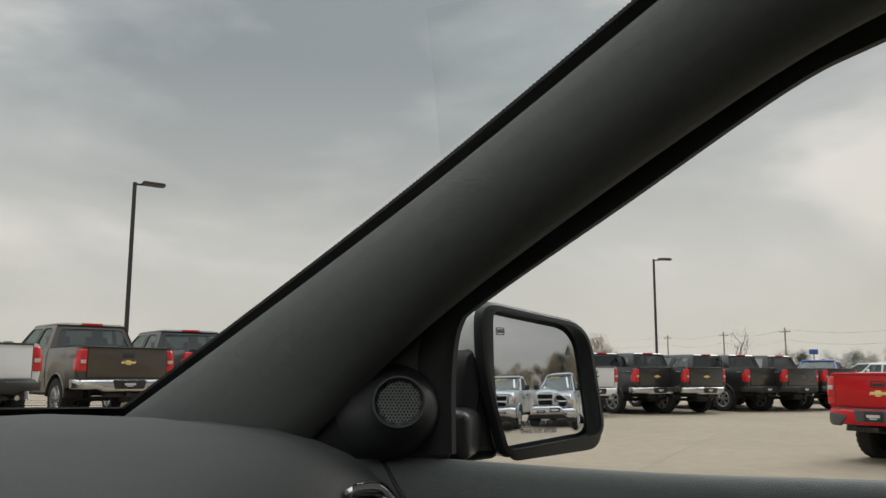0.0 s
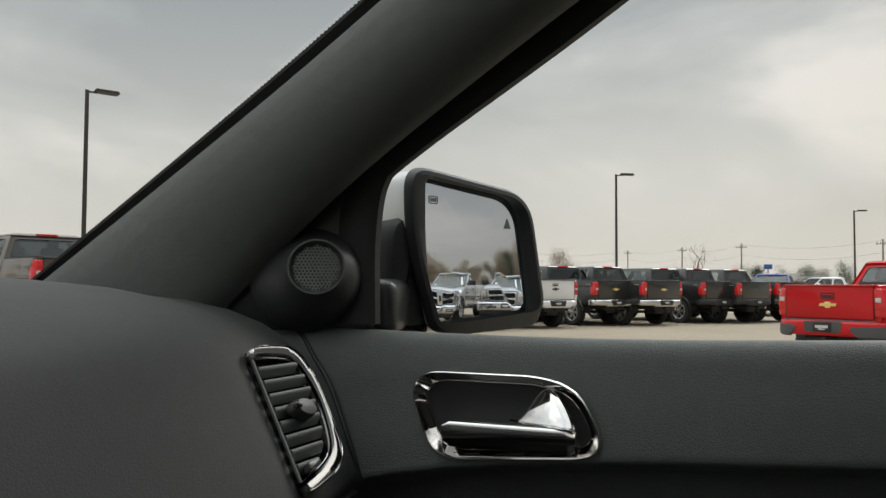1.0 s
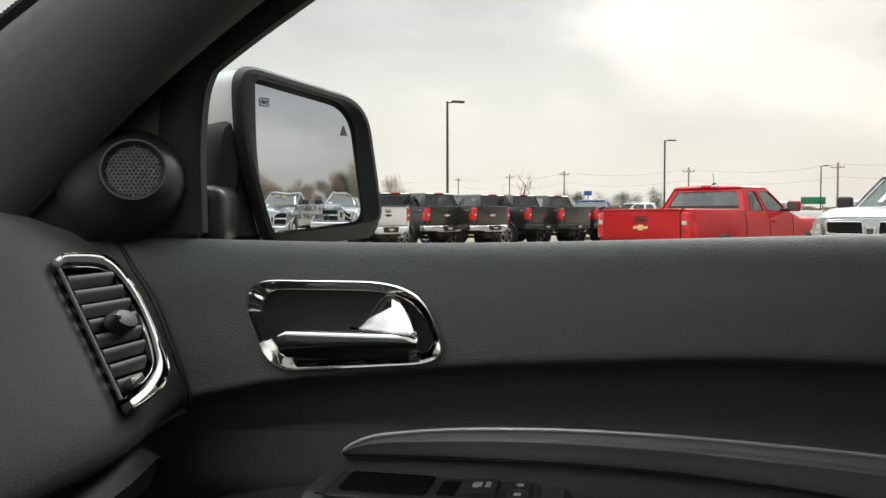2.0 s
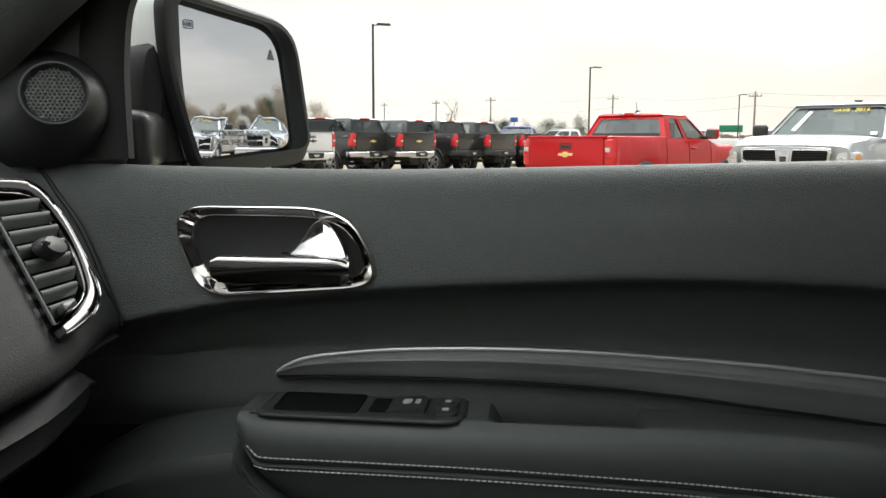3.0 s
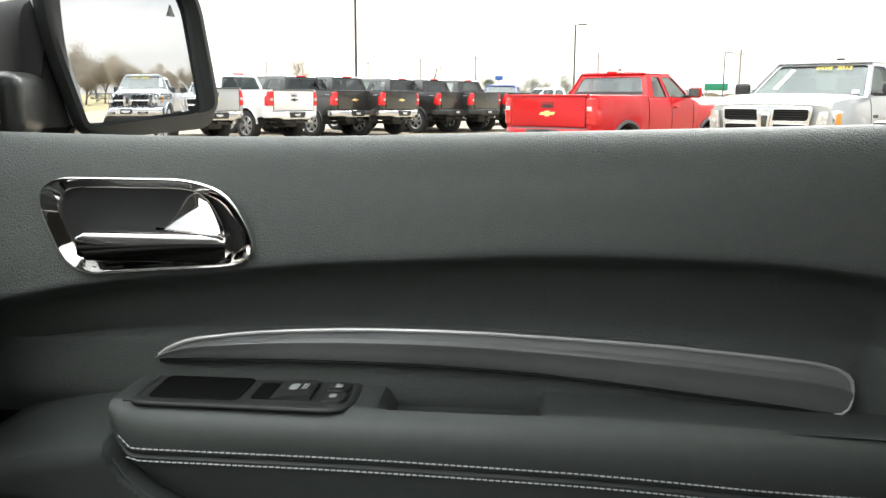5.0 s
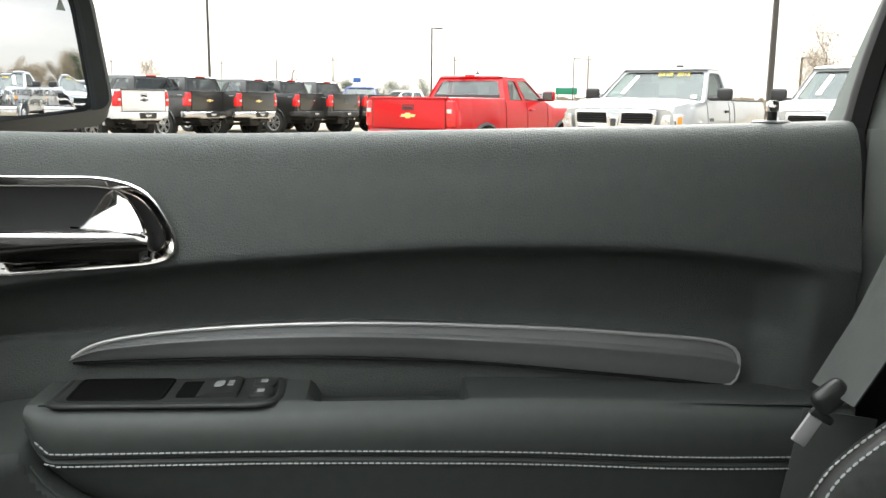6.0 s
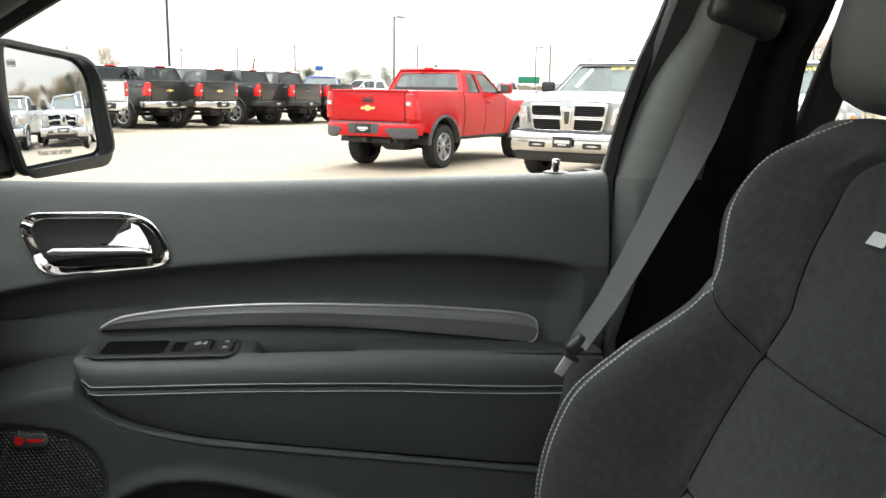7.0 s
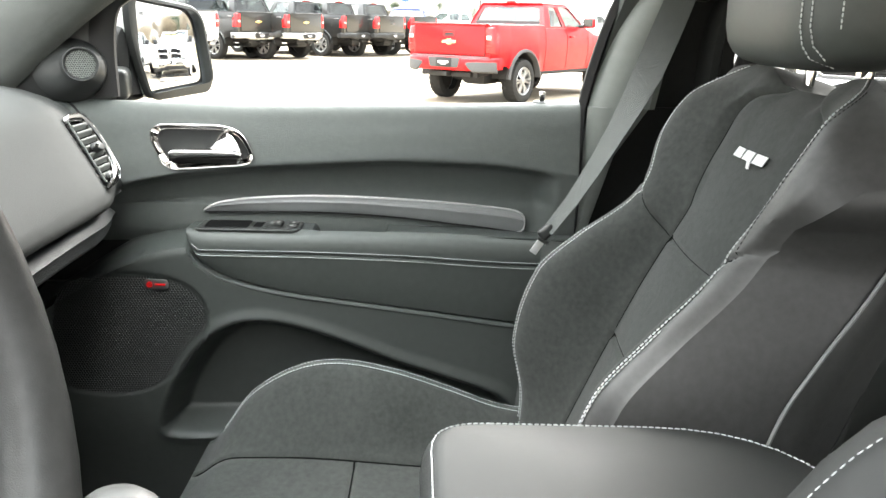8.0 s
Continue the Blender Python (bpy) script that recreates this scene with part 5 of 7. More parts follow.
for u in (-0.141, -0.118, -0.106, 0.138):
    line = []
    for z, w, d, dy in HEAD[2:8]:
        if w > abs(u) + 0.002:
            c = (abs(u) / w) ** (1 / 0.62)
            line.append((HX + u, HY + dy + d * math.sqrt(1 - c * c) ** 0.7 + 0.0012, z))
    part("headrest_stitching", stitches(line, 0.0052, 0.0040, 0.0008), THREAD, seat, "white stitching")
for u in (-0.058, 0.072):
    part("headrest_post", tube([(HX + u, -0.294, 1.20), (HX + u, -0.304, 1.30)], 0.0065, 12), CHROME, seat, "chrome headrest post")
    part("post_collar", loft([[(HX + u + r * math.cos(a), -0.290 + r * 0.8 * math.sin(a), z) for a in spread(0, 5.9, 16)] for r, z in ((0.021, 1.215), (0.021, 1.238), (0.017, 1.242), (0.008, 1.242))]), SLICK, seat)

# ---- seat belt ----
belt_thing = thing("seat_belt", "grey webbing seat belt hanging from the centre pillar", "seat belt")


def ribbon(path, width):
    """A flat strap: rows of a point and the direction of its width."""
    rings = []
    for p, d in path:
        p, d = Vector(p), Vector(d).normalized()
        rings.append([p - d * width / 2, p + d * width / 2])
    return thick(loft(rings, False), 0.0014)


def strap_row(x, y, z, turn_):
    """A point of the strap and the way of its width; turn_ 1: flat to the door, 0: edge on."""
    return (x, y, z), (math.sqrt(1 - turn_ * turn_), 0.935 * turn_, 0.355 * turn_)


strap = [strap_row(*r) for r in ((0.655, -0.2010, 1.360, 1.0), (0.652, -0.1940, 1.340, 1.0), (0.652, -0.1780, 1.2945, 0.97), (0.652, -0.1605, 1.2455, 0.92), (0.650, -0.1397, 1.1990, 0.66),
                                 (0.644, -0.1180, 1.1580, 0.44), (0.634, -0.0880, 1.1070, 0.32), (0.620, -0.0585, 1.0640, 0.22), (0.608, -0.0250, 1.0220, 0.15))]
part("webbing", ribbon(strap, 0.042), WEBBING, belt_thing, "grey shoulder webbing")
part("lower_webbing", ribbon([((0.632, -0.045, 1.000), (0.6, 1, 0)), ((0.638, -0.035, 0.92), (0.4, 1, 0)), ((0.640, -0.022, 0.80), (0.2, 1, 0)), ((0.636, -0.012, 0.70), (0, 1, 0)), ((0.63, -0.005, 0.60), (0, 1, 0))], 0.046), WEBBING, belt_thing, "grey lower webbing")
part("anchor_loop", box((0.034, 0.080, 0.040), (0.656, -0.206, 1.372), 0.012, 3, Matrix.Rotation(0.35, 4, "X")), SLICK, belt_thing, "black upper belt guide")
part("tongue_neck", box((0.004, 0.018, 0.006), (0.607, -0.018, 1.008), 0.002, 2, Matrix.Rotation(0.55, 4, "X")), SLICK, belt_thing)
part("latch_plate", box((0.012, 0.018, 0.025), (0.606, -0.022, 1.022), 0.0058, 4, Matrix.Rotation(0.9, 4, "X")), SLICK, belt_thing, "black belt tongue grip")
part("tongue", box((0.003, 0.011, 0.026), (0.609, -0.011, 1.000), 0.001, 2, Matrix.Rotation(0.55, 4, "X")), STRIP_EDGE, belt_thing, "bright metal belt tongue")
line = [(0.6335, -0.018 + 0.012 * (k % 2), 0.745 + 0.012 * k / 2) for k in range(8)]
part("webbing_stitching", stitches(line, 0.004, 0.003, 0.0007), THREAD, belt_thing)

bench = thing("rear_bench", "black leather rear bench with white stitching", "car seat")
part("bench_cushion", box((1.25, 0.5, 0.20), (0.0, -0.86, 0.72), 0.06, 4), LEATHER, bench)
part("bench_back", box((1.25, 0.16, 0.62), (0.0, -1.15, 1.02), 0.06, 4, Matrix.Rotation(radians(-16), 4, "X")), LEATHER, bench)
part("bench_stitching", stitches([(0.60 - 0.02 * k, -0.625, 0.815) for k in range(40)], 0.0055, 0.0042, 0.0009), THREAD, bench, "white stitching")

# ---- centre armrest, driver's seat bolster and steering wheel ----
arm = thing("centre_armrest", "grey-black leather centre console armrest with stitched edge", "armrest")
rim = rounded([(0.128, 0.150), (-0.125, 0.145), (-0.125, -0.215), (0.122, -0.172)], [0.06, 0.05, 0.05, 0.12], 8)
rings = [[(u, v, 0.78) for u, v in rim], [(u, v, 0.935) for u, v in rim]]
for s in spread(0, 1, 7):
    q = shrink(rim, 0.020 * (1 - math.cos(s * math.pi / 2)))
    rings.append([(u, v, 0.948 + 0.024 * math.sin(s * math.pi / 2)) for u, v in q])
rings.append([(u * 0.5, v * 0.6 - 0.02, 0.980) for u, v in shrink(rim, 0.02)])
part("lid", loft(rings), ARM_LEATHER, arm, "soft leather armrest lid")
q = shrink(rim, 0.009)
part("lid_stitching", stitches([(u, v, 0.9690) for u, v in q + q[:1]], 0.0056, 0.0042, 0.0009), THREAD, arm, "white stitching round the lid")
part("console_box", box((0.27, 0.9, 0.36), (0, 0.10, 0.60), 0.03, 3), HARD, arm)

driver_seat = thing("driver_seat", "black leather driver's seat bolster with white stitching", "car seat")
rings = []
for z in spread(0.62, 1.185, 24):
    w = 0.225 - 0.06 * step(1.10, 1.20, z)
    y0 = base_y(z) + 0.06 - 0.03 * step(1.06, 1.15, z)
    rings.append([(-0.37 + w, y0 - 0.10, z), (-0.37 + w + 0.010, y0, z), (-0.37 + w + 0.008, y0 + 0.035, z), (-0.37 + w - 0.004, y0 + 0.057, z), (-0.37 + w - 0.022, y0 + 0.062, z), (-0.37 + w - 0.045, y0 + 0.048, z), (-0.37 + 0.10, y0, z), (-0.37 - 0.10, y0, z), (-0.37 - w, y0 + 0.03, z), (-0.37 - w, y0 - 0.06, z)])
part("bolster_stitching", stitches([(-0.37 + 0.201 - 0.06 * step(1.10, 1.20, z), base_y(z) + 0.1235 - 0.03 * step(1.06, 1.15, z), z) for z in spread(0.70, 1.18, 50)], 0.0056, 0.0038, 0.0005), THREAD, driver_seat, "white stitching")
part("backrest", loft(rings), ARM_LEATHER, driver_seat)
part("cushion", box((0.46, 0.46, 0.16), (-0.37, 0.12, 0.60), 0.05, 4), LEATHER, driver_seat)

wheel = thing("steering_wheel", "black leather steering wheel with perforated grip", "steering wheel")
WC, tilt = Vector((-0.356, 0.360, 1.218)), radians(22)
w_up, w_side = Vector((0, math.sin(tilt), math.cos(tilt))), Vector((1, 0, 0))
ring = [WC + 0.183 * (math.cos(a) * w_side + math.sin(a) * w_up) for a in spread(0, 2 * math.pi, 49)]
part("rim", tube(ring, 0.018, 14, False), SEAT_LEATHER, wheel, "black leather rim")
part("hub", loft([[WC + r * (math.cos(a) * w_side + math.sin(a) * w_up) + Vector((0, -h, 0.4 * h)) for a in spread(0, 5.9, 20)] for r, h in ((0.02, -0.08), (0.06, -0.06), (0.075, 0.0), (0.06, 0.02), (0.02, 0.026))]), SLICK, wheel)
for a in (0.0, math.pi, -math.pi / 2):
    d = math.cos(a) * w_side + math.sin(a) * w_up
    part("spoke", tube([WC + d * 0.06, WC + d * 0.18], [0.02, 0.014], 8), SLICK, wheel)
w_out = w_side.cross(w_up).normalized()
if w_out.y < 0:
    w_out = -w_out
paddle_rows = []
for a in spread(-0.75, 0.30, 16):
    d = math.cos(a) * w_side + math.sin(a) * w_up
    paddle_rows.append([WC + d * r + w_out * h for r, h in ((0.150, 0.040), (0.196, 0.034), (0.2045, 0.036), (0.2055, 0.041), (0.200, 0.046), (0.150, 0.050))])
part("shift_paddle", loft(paddle_rows), SLICK, wheel, "dark grey shift paddle behind the rim")
for a, size in ((0.16, 0.010), (-0.17, 0.008), (-0.30, 0.005), (-0.42, 0.007)):
    d = math.cos(a) * w_side + math.sin(a) * w_up
    t_ = -math.sin(a) * w_side + math.cos(a) * w_up
    part("paddle_accent", loft([[WC + d * (0.1925 + 0.0028 * math.cos(q)) + t_ * size * f + w_out * (0.030 + 0.003 * math.sin(q)) for q in spread(0, 5.2, 6)] for f in (-1, -0.5, 0.5, 1)]), CHROME, wheel, "small chrome accent")
part("column", tube([WC + Vector((0, 0.02, -0.01)), WC + Vector((0, 0.30, -0.12))], 0.035, 12), HARD, wheel)

lever = thing("gear_lever", "dark grey leather gear lever on the centre console", "gear lever")
part("boot", loft([[(0.02 + r * math.cos(a), 0.40 + r * 1.2 * math.sin(a), z) for a in spread(0, 5.9, 18)] for r, z in ((0.055, 0.775), (0.042, 0.80), (0.022, 0.85), (0.014, 0.875))]), LEATHER, lever)
part("knob", loft([[(0.03 + r * math.cos(a), 0.385 + r * 1.2 * math.sin(a), z) for a in spread(0, 5.9, 18)] for r, z in ((0.012, 0.87), (0.024, 0.885), (0.029, 0.915), (0.027, 0.938), (0.018, 0.947), (0.006, 0.950))]), SEAT_LEATHER, lever, "dark grey lever knob")
# ---- outside: the lot ----
LOT_Z = -0.085


def lot_z(x, y):
    """Height of the lot: nearly level, rising towards the car's front."""
    return LOT_Z + 0.36 * step(5.5, 12.0, y) * step(25.0, 14.0, x)


grass_lines = [-2500, -600, -120, -60, -20, 20, 60, 120, 600, 2500]
solo("ground", sheet(lambda x, y: (x, y, LOT_Z - 0.12), grass_lines, grass_lines), GRASS, "dry grass land reaching to the horizon", "ground", kind="structure")
lot = solo("pavement", thick(sheet(lambda x, y: (x, y, lot_z(x, y)), spread(-34, 100, 135), spread(-42, 58, 101)), 0.2, (0, 0, -1)), CONCRETE, "pale worn concrete parking lot", "parking lot", kind="structure")
for k in range(-8, 15):
    part("slab_joint", sheet(lambda u, v: (7 + k * 5.2 + u, v, lot_z(7 + k * 5.2, v) + 0.003), [-0.012, 0.012], spread(-42, 58, 101)), JOINT, lot, smooth=0)
for k in range(-6, 9):
    part("slab_joint", sheet(lambda u, v: (u, 3 + k * 5.2 + v, lot_z(u, 3 + k * 5.2) + 0.0035), spread(-34, 100, 135), [-0.012, 0.012]), JOINT, lot, smooth=0)


def wheel_meshes(radius, width, spokes):
    """Tyre with tread blocks, twin-spoke rim and dark inner disc; axle along x, outer face at +x."""
    half = width / 2
    prof = [(radius * 0.64, -half * 0.9), (radius * 0.75, -half), (radius * 0.90, -half * 0.97), (radius * 0.96, -half * 0.88), (radius * 0.985, -half * 0.62), (radius, -half * 0.3), (radius, half * 0.3),
            (radius * 0.985, half * 0.62), (radius * 0.96, half * 0.88), (radius * 0.90, half * 0.97), (radius * 0.75, half), (radius * 0.66, half * 0.92), (radius * 0.64, half * 0.8)]
    tyre = loft([[(x, r * math.cos(a), r * math.sin(a)) for a in spread(0, 2 * math.pi * 35 / 36, 36)] for r, x in prof], True, False)
    lugs = []
    for k in range(26):
        a = 2 * math.pi * k / 26
        for sg in (-1, 1):
            lugs.append(box((half * 0.62, radius * 0.13, radius * 0.03), (0, 0, 0), 0, 1, Matrix.Rotation(a + 0.06 * sg, 4, "X") @ Matrix.Translation((sg * half * 0.60, 0, radius * 0.995)) @ Matrix.Rotation(sg * 0.22, 4, "Y")))
    tyre = join(tyre, *lugs)
    rr = radius * 0.65
    rim = [loft([[(x, r * math.cos(a), r * math.sin(a)) for a in spread(0, 2 * math.pi * 35 / 36, 36)] for r, x in ((rr, half * 0.1), (rr, half * 0.88), (rr * 0.97, half * 0.94), (rr * 0.92, half * 0.88), (rr * 0.88, half * 0.3))], True, False)]
    for k in range(spokes):
        for off in (-0.16, 0.16):
            a = 2 * math.pi * k / spokes + off
            c, s_ = math.cos(a), math.sin(a)
            spoke = []
            for f, w, x in ((0.12, 0.085, 0.80), (0.45, 0.070, 0.82), (0.75, 0.075, 0.84), (0.95, 0.10, 0.84)):
                spoke.append([(half * x - d, rr * (f * c - q * w * s_), rr * (f * s_ + q * w * c)) for q, d in ((-1, 0.03), (-0.6, 0.0), (0.6, 0.0), (1, 0.03))])
            rim.append(loft(spoke))
    rim.append(loft([[(x, r * math.cos(a), r * math.sin(a)) for a in spread(0, 5.8, 14)] for r, x in ((rr * 0.24, half * 0.5), (rr * 0.24, half * 0.82), (rr * 0.16, half * 0.90), (rr * 0.05, half * 0.92))]))
    back = loft([[(half * 0.15, r * math.cos(a), r * math.sin(a)) for a in spread(0, 5.98, 20)] for r in (rr * 0.1, rr)], True, True)
    return tyre, join(*rim), back


class Spec:
    """Sizes of a pickup: metres, its rear bumper at y = 0 and its front at y = length."""
    def __init__(self, length, half, rail, belt_z, hood, roof, cab, roof_cab, axles, radius, sill, corner=0.10, arch=1.20):
        self.length, self.half, self.rail, self.belt, self.hood, self.roof = length, half, rail, belt_z, hood, roof
        self.cab, self.roof_cab, self.axles, self.radius, self.sill, self.corner, self.arch = cab, roof_cab, axles, radius, sill, corner, radius * arch


def lerp(a, b, f):
    return a + (b - a) * f


def pane_frame(outer, hole, place, inset):
    """A wall panel round a window: from the panel's rim to the hole's rim and inwards through its thickness."""
    return loft([[place(u, v, 0.0) for u, v in outer], [place(u, v, 0.004) for u, v in hole], [place(u, v, -inset) for u, v in shrink(hole, 0.0)]], True, False)


SIDE_PROFILE = smooth_curve([(0.0, 0.950), (0.12, 0.968), (0.35, 0.995), (0.55, 1.0), (0.75, 0.990), (0.90, 0.972), (1.0, 0.945)])


def gap_strip(s, sg, y, z0, z1, base, top, w):
    """A dark joint that follows the swell of the truck's side."""
    return thick(sheet(lambda q, z: (sg * (s.half * SIDE_PROFILE((z - base) / (top - base)) + 0.002), y + q, z), [-w / 2, w / 2], spread(z0, z1, 10)), 0.004, (sg, 0, 0))


def truck_body(s):
    """Bed sides, open load bed, cab sides and bonnet as one skin, with swollen wheel arches."""
    R, L, W = s.radius, s.length, s.half
    arch, (ar, af), (c0, c1) = s.arch, s.axles, s.cab
    ys = set(spread(0.10, L - 0.10, 60)) | {0.12, 0.16, 0.22, c0 - 0.051, c0 - 0.05, L - 0.13, L - 0.18, L - 0.26}
    for ax in (ar, af):
        ys |= {ax + arch * math.cos(a) for a in spread(0.02, math.pi - 0.02, 17)} | {ax - arch - 0.004, ax + arch + 0.004}
    rings = []
    for y in sorted(ys):
        base = lerp(s.sill, s.sill + 0.12, step(ar - arch * 0.8, ar - arch * 1.1, y)) + 0.10 * step(L - 0.5, L - 0.12, y)
        for ax in (ar, af):
            if abs(y - ax) < arch:
                base = max(base, R + math.sqrt(arch * arch - (y - ax) ** 2))
        bed = y < c0 - 0.0505
        if bed:
            top = s.rail
        else:
            top = lerp(s.belt, s.hood, step(c1 - 0.1, c1 + 0.45, y)) - 0.06 * step(L - 0.9, L - 0.2, y) - 0.09 * step(L - 0.32, L - 0.10, y) ** 2
        wide = W * (1 - 0.10 * step(L - 1.0, L - 0.1, y) ** 1.5 - s.corner * 0.5 * step(0.26, 0.10, y) ** 2)
        pts = []
        for v in spread(0, 1, 12):
            z = base + (top - base) * v
            near = min(math.hypot(y - ax, z - R) - arch for ax in (ar, af))
            x = wide * SIDE_PROFILE(v) + 0.030 * math.exp(-(max(near, 0.0) / 0.11) ** 2)
            pts.append((x, y, z))
        floor = top - 0.48
        crown = 0.035 * step(c1, c1 + 0.5, y)
        if bed:
            cap = [(wide * 0.90, top + 0.012), (wide * 0.855, top + 0.010), (wide * 0.845, top - 0.02), (wide * 0.84, floor), (0.0, floor)]
        else:
            cap = [(wide * 0.90, top + 0.014 + crown * 0.3), (wide * 0.82, top + 0.018 + crown * 0.55), (wide * 0.62, top + 0.020 + crown * 0.8), (wide * 0.40, top + 0.020 + crown), (0.0, top + 0.020 + crown * 1.1)]
        cap = [(x, y, z) for x, z in cap]
        bow_ = 0.13 * step(L - 1.0, L - 0.12, y)
        half_ring = [(x, q - bow_ * (x / W) ** 2, z) for x, q, z in pts + cap]
        rings.append(half_ring + [(-x, y_, z) for x, y_, z in half_ring[-2::-1]])
    bm = loft(rings, False)
    bm.verts.ensure_lookup_table()
    n = len(rings[0])
    for k in (0, len(rings) - 1):
        bm.faces.new([bm.verts[k * n + i] for i in range(n)])
    bmesh.ops.recalc_face_normals(bm, faces=bm.faces)
    return bm


def pickup(name, label, spec, paint, bumper, m, group="", tail=True, badge=GOLD, front="plain", sticker=False, flare=None, cover=False, doors=2, rim_paint=None, mark=None):
    s = spec
    truck = thing(name, label, "pickup truck", group, m)
    R, L, W = s.radius, s.length, s.half
    arch, (ar, af) = s.arch, s.axles
    b0, b1 = s.cab
    r0, r1 = s.roof_cab
    part("body", truck_body(s), paint, truck, smooth=32)
    part("underbody", join(box((W * 0.9, L - 1.8, 0.16), (0, L / 2, s.sill + 0.02), 0.02), box((W * 1.6, L - 0.5, 0.06), (0, L / 2, s.sill + 0.14), 0.01), box((0.10, W * 1.3, 0.10), (0, ar, R), 0.02, 1, Matrix.Rotation(math.pi / 2, 4, "Z")), box((0.5, 0.55, 0.22), (0.25, 0.75, R + 0.05), 0.08, 2)), TRIM_BLACK, truck)
    for ax in (ar, af):
        for sg in (-1, 1):
            part("wheel_well", thick(loft([[(sg * q * W, ax + arch * 1.02 * math.cos(a), R + arch * 1.02 * math.sin(a)) for a in spread(0.1, math.pi - 0.1, 14)] for q in (0.62, 0.94)], False), 0.01, (0, 0, 1)), TRIM_BLACK, truck)
    # cabin: panels with window openings, a roof, panes and seats inside
    gb, gt = W * 0.925, W * 0.735
    z_lo, z_hi = s.belt + 0.005, s.roof - 0.055
    tall = z_hi - z_lo

    def side_at(sg):
        return lambda k, f, w: (sg * (lerp(gb, gt, f) + 0.05 * math.sin(math.pi * f) * 0.5 + w), lerp(lerp(b0, b1, k), lerp(r0, r1, k), f), z_lo + f * tall)

    def rear_at(u, f, w):
        return (u * lerp(gb, gt, f) + 0.0, lerp(b0, r0, f) - w + 0.03 * u * u, z_lo + f * tall)

    def front_at(u, f, w):
        return (u * lerp(gb, gt, f), lerp(b1, r1, f) + w - 0.05 * u * u, z_lo + f * tall)

    panels, corner = [], s.corner
    if doors == 2:
        cuts = [(0.0, 0.46, 0.46 * (0.10 + corner), 0.035, 0.10, 0.10), (0.46, 1.0, 0.02, 0.045, 0.06, 0.30)]
    else:
        cuts = [(0.0, 0.16, None, None, 0, 0), (0.16, 1.0, 0.03, 0.05, 0.08, 0.30)]
    openings = []
    for sg in (-1, 1):
        place = side_at(sg)
        for k0, k1, m0, m1, ra, rb in cuts:
            rim_ = [(k0, -0.02), (k1, -0.02), (k1, 1.0), (k0, 1.0)]
            if m0 is None:
                panels.append(thick(loft([[place(k0, f, 0) for f in spread(-0.02, 1, 5)], [place(k1, f, 0) for f in spread(-0.02, 1, 5)]], False), 0.04))
                continue
            hole = [(k0 + m0, 0.06), (k1 - m1 - 0.01, 0.06), (k1 - m1, 0.90), (k0 + m0 + 0.03, 0.90)]
            hole_r, rim_r = rounded(hole, [0.03, 0.03, 0.08, 0.10], 5), rounded(rim_, 0.004, 5)
            panels.append(pane_frame(rim_r, hole_r, place, 0.04))
            openings.append(("side_window", hole_r, place, SIDE_GLASS))
    rim_r = rounded([(-1.0, -0.02), (1.0, -0.02), (1.0, 1.0), (-1.0, 1.0)], 0.01, 6)
    hole_r = rounded([(-0.87, 0.10), (0.87, 0.10), (0.86, 0.88), (-0.86, 0.88)], [0.10, 0.10, 0.14, 0.14], 6)
    panels.append(pane_frame(rim_r, hole_r, rear_at, 0.03))
    openings.append(("rear_window", hole_r, rear_at, REAR_GLASS))
    hole_f = rounded([(-0.93, 0.02), (0.93, 0.02), (0.92, 0.93), (-0.92, 0.93)], [0.05, 0.05, 0.10, 0.10], 6)
    panels.append(pane_frame(rim_r, hole_f, front_at, 0.03))
    openings.append(("windscreen", hole_f, front_at, SHIELD_GLASS))

    def plan(half, y0, y1, z, r):
        return [(u, v, z) for u, v in rounded([(half, y0), (half, y1), (-half, y1), (-half, y0)], r, 5)]
    panels.append(loft([plan(gt * 1.0, r0, r1, z_hi - 0.004, 0.03), plan(gt * 1.01, r0 - 0.012, r1 + 0.02, z_hi + 0.015, 0.05), plan(gt * 0.985, r0 + 0.01, r1 - 0.01, z_hi + 0.038, 0.07), plan(gt * 0.90, r0 + 0.07, r1 - 0.09, s.roof, 0.12), plan(gt * 0.5, r0 + 0.3, r1 - 0.3, s.roof + 0.012, 0.12)]))
    part("cabin", join(*panels), paint, truck, smooth=38)
    for nm, hole, place, glass_ in openings:
        bm = bmesh.new()
        bm.faces.new([bm.verts.new(place(u, v, -0.008)) for u, v in hole])
        pane_ = part(nm, thick(bm, 0.004), glass_, truck, {"side_window": "", "rear_window": "dark tinted rear window", "windscreen": "grey-green windscreen"}[nm], smooth=0)
        pane_.visible_shadow = False
        part("seal", bezel_ring(shrink(hole, -0.004), shrink(hole, 0.012 if nm != "side_window" else 0.006), lambda u, v, w: place(u, v, w), 0.006), TRIM_BLACK, pane_)
    mid_y = lerp(b0, b1, 0.42)
    seats = [box((0.50, 0.14, 0.62), (sg * W * 0.42, mid_y, s.belt + 0.02), 0.05, 2) for sg in (-1, 1)] + [box((0.26, 0.10, 0.18), (sg * W * 0.42, mid_y - 0.03, s.belt + 0.40), 0.04, 2) for sg in (-1, 1)]
    seats += [box((W * 1.6, 0.30, 0.16), (0, b1 - 0.18, s.belt - 0.02), 0.05, 2), box((W * 1.6, 0.08, 0.5), (0, b0 + 0.10, s.belt - 0.12), 0.03, 2)]
    part("interior", join(*seats), SEAT_CLOTH, truck)
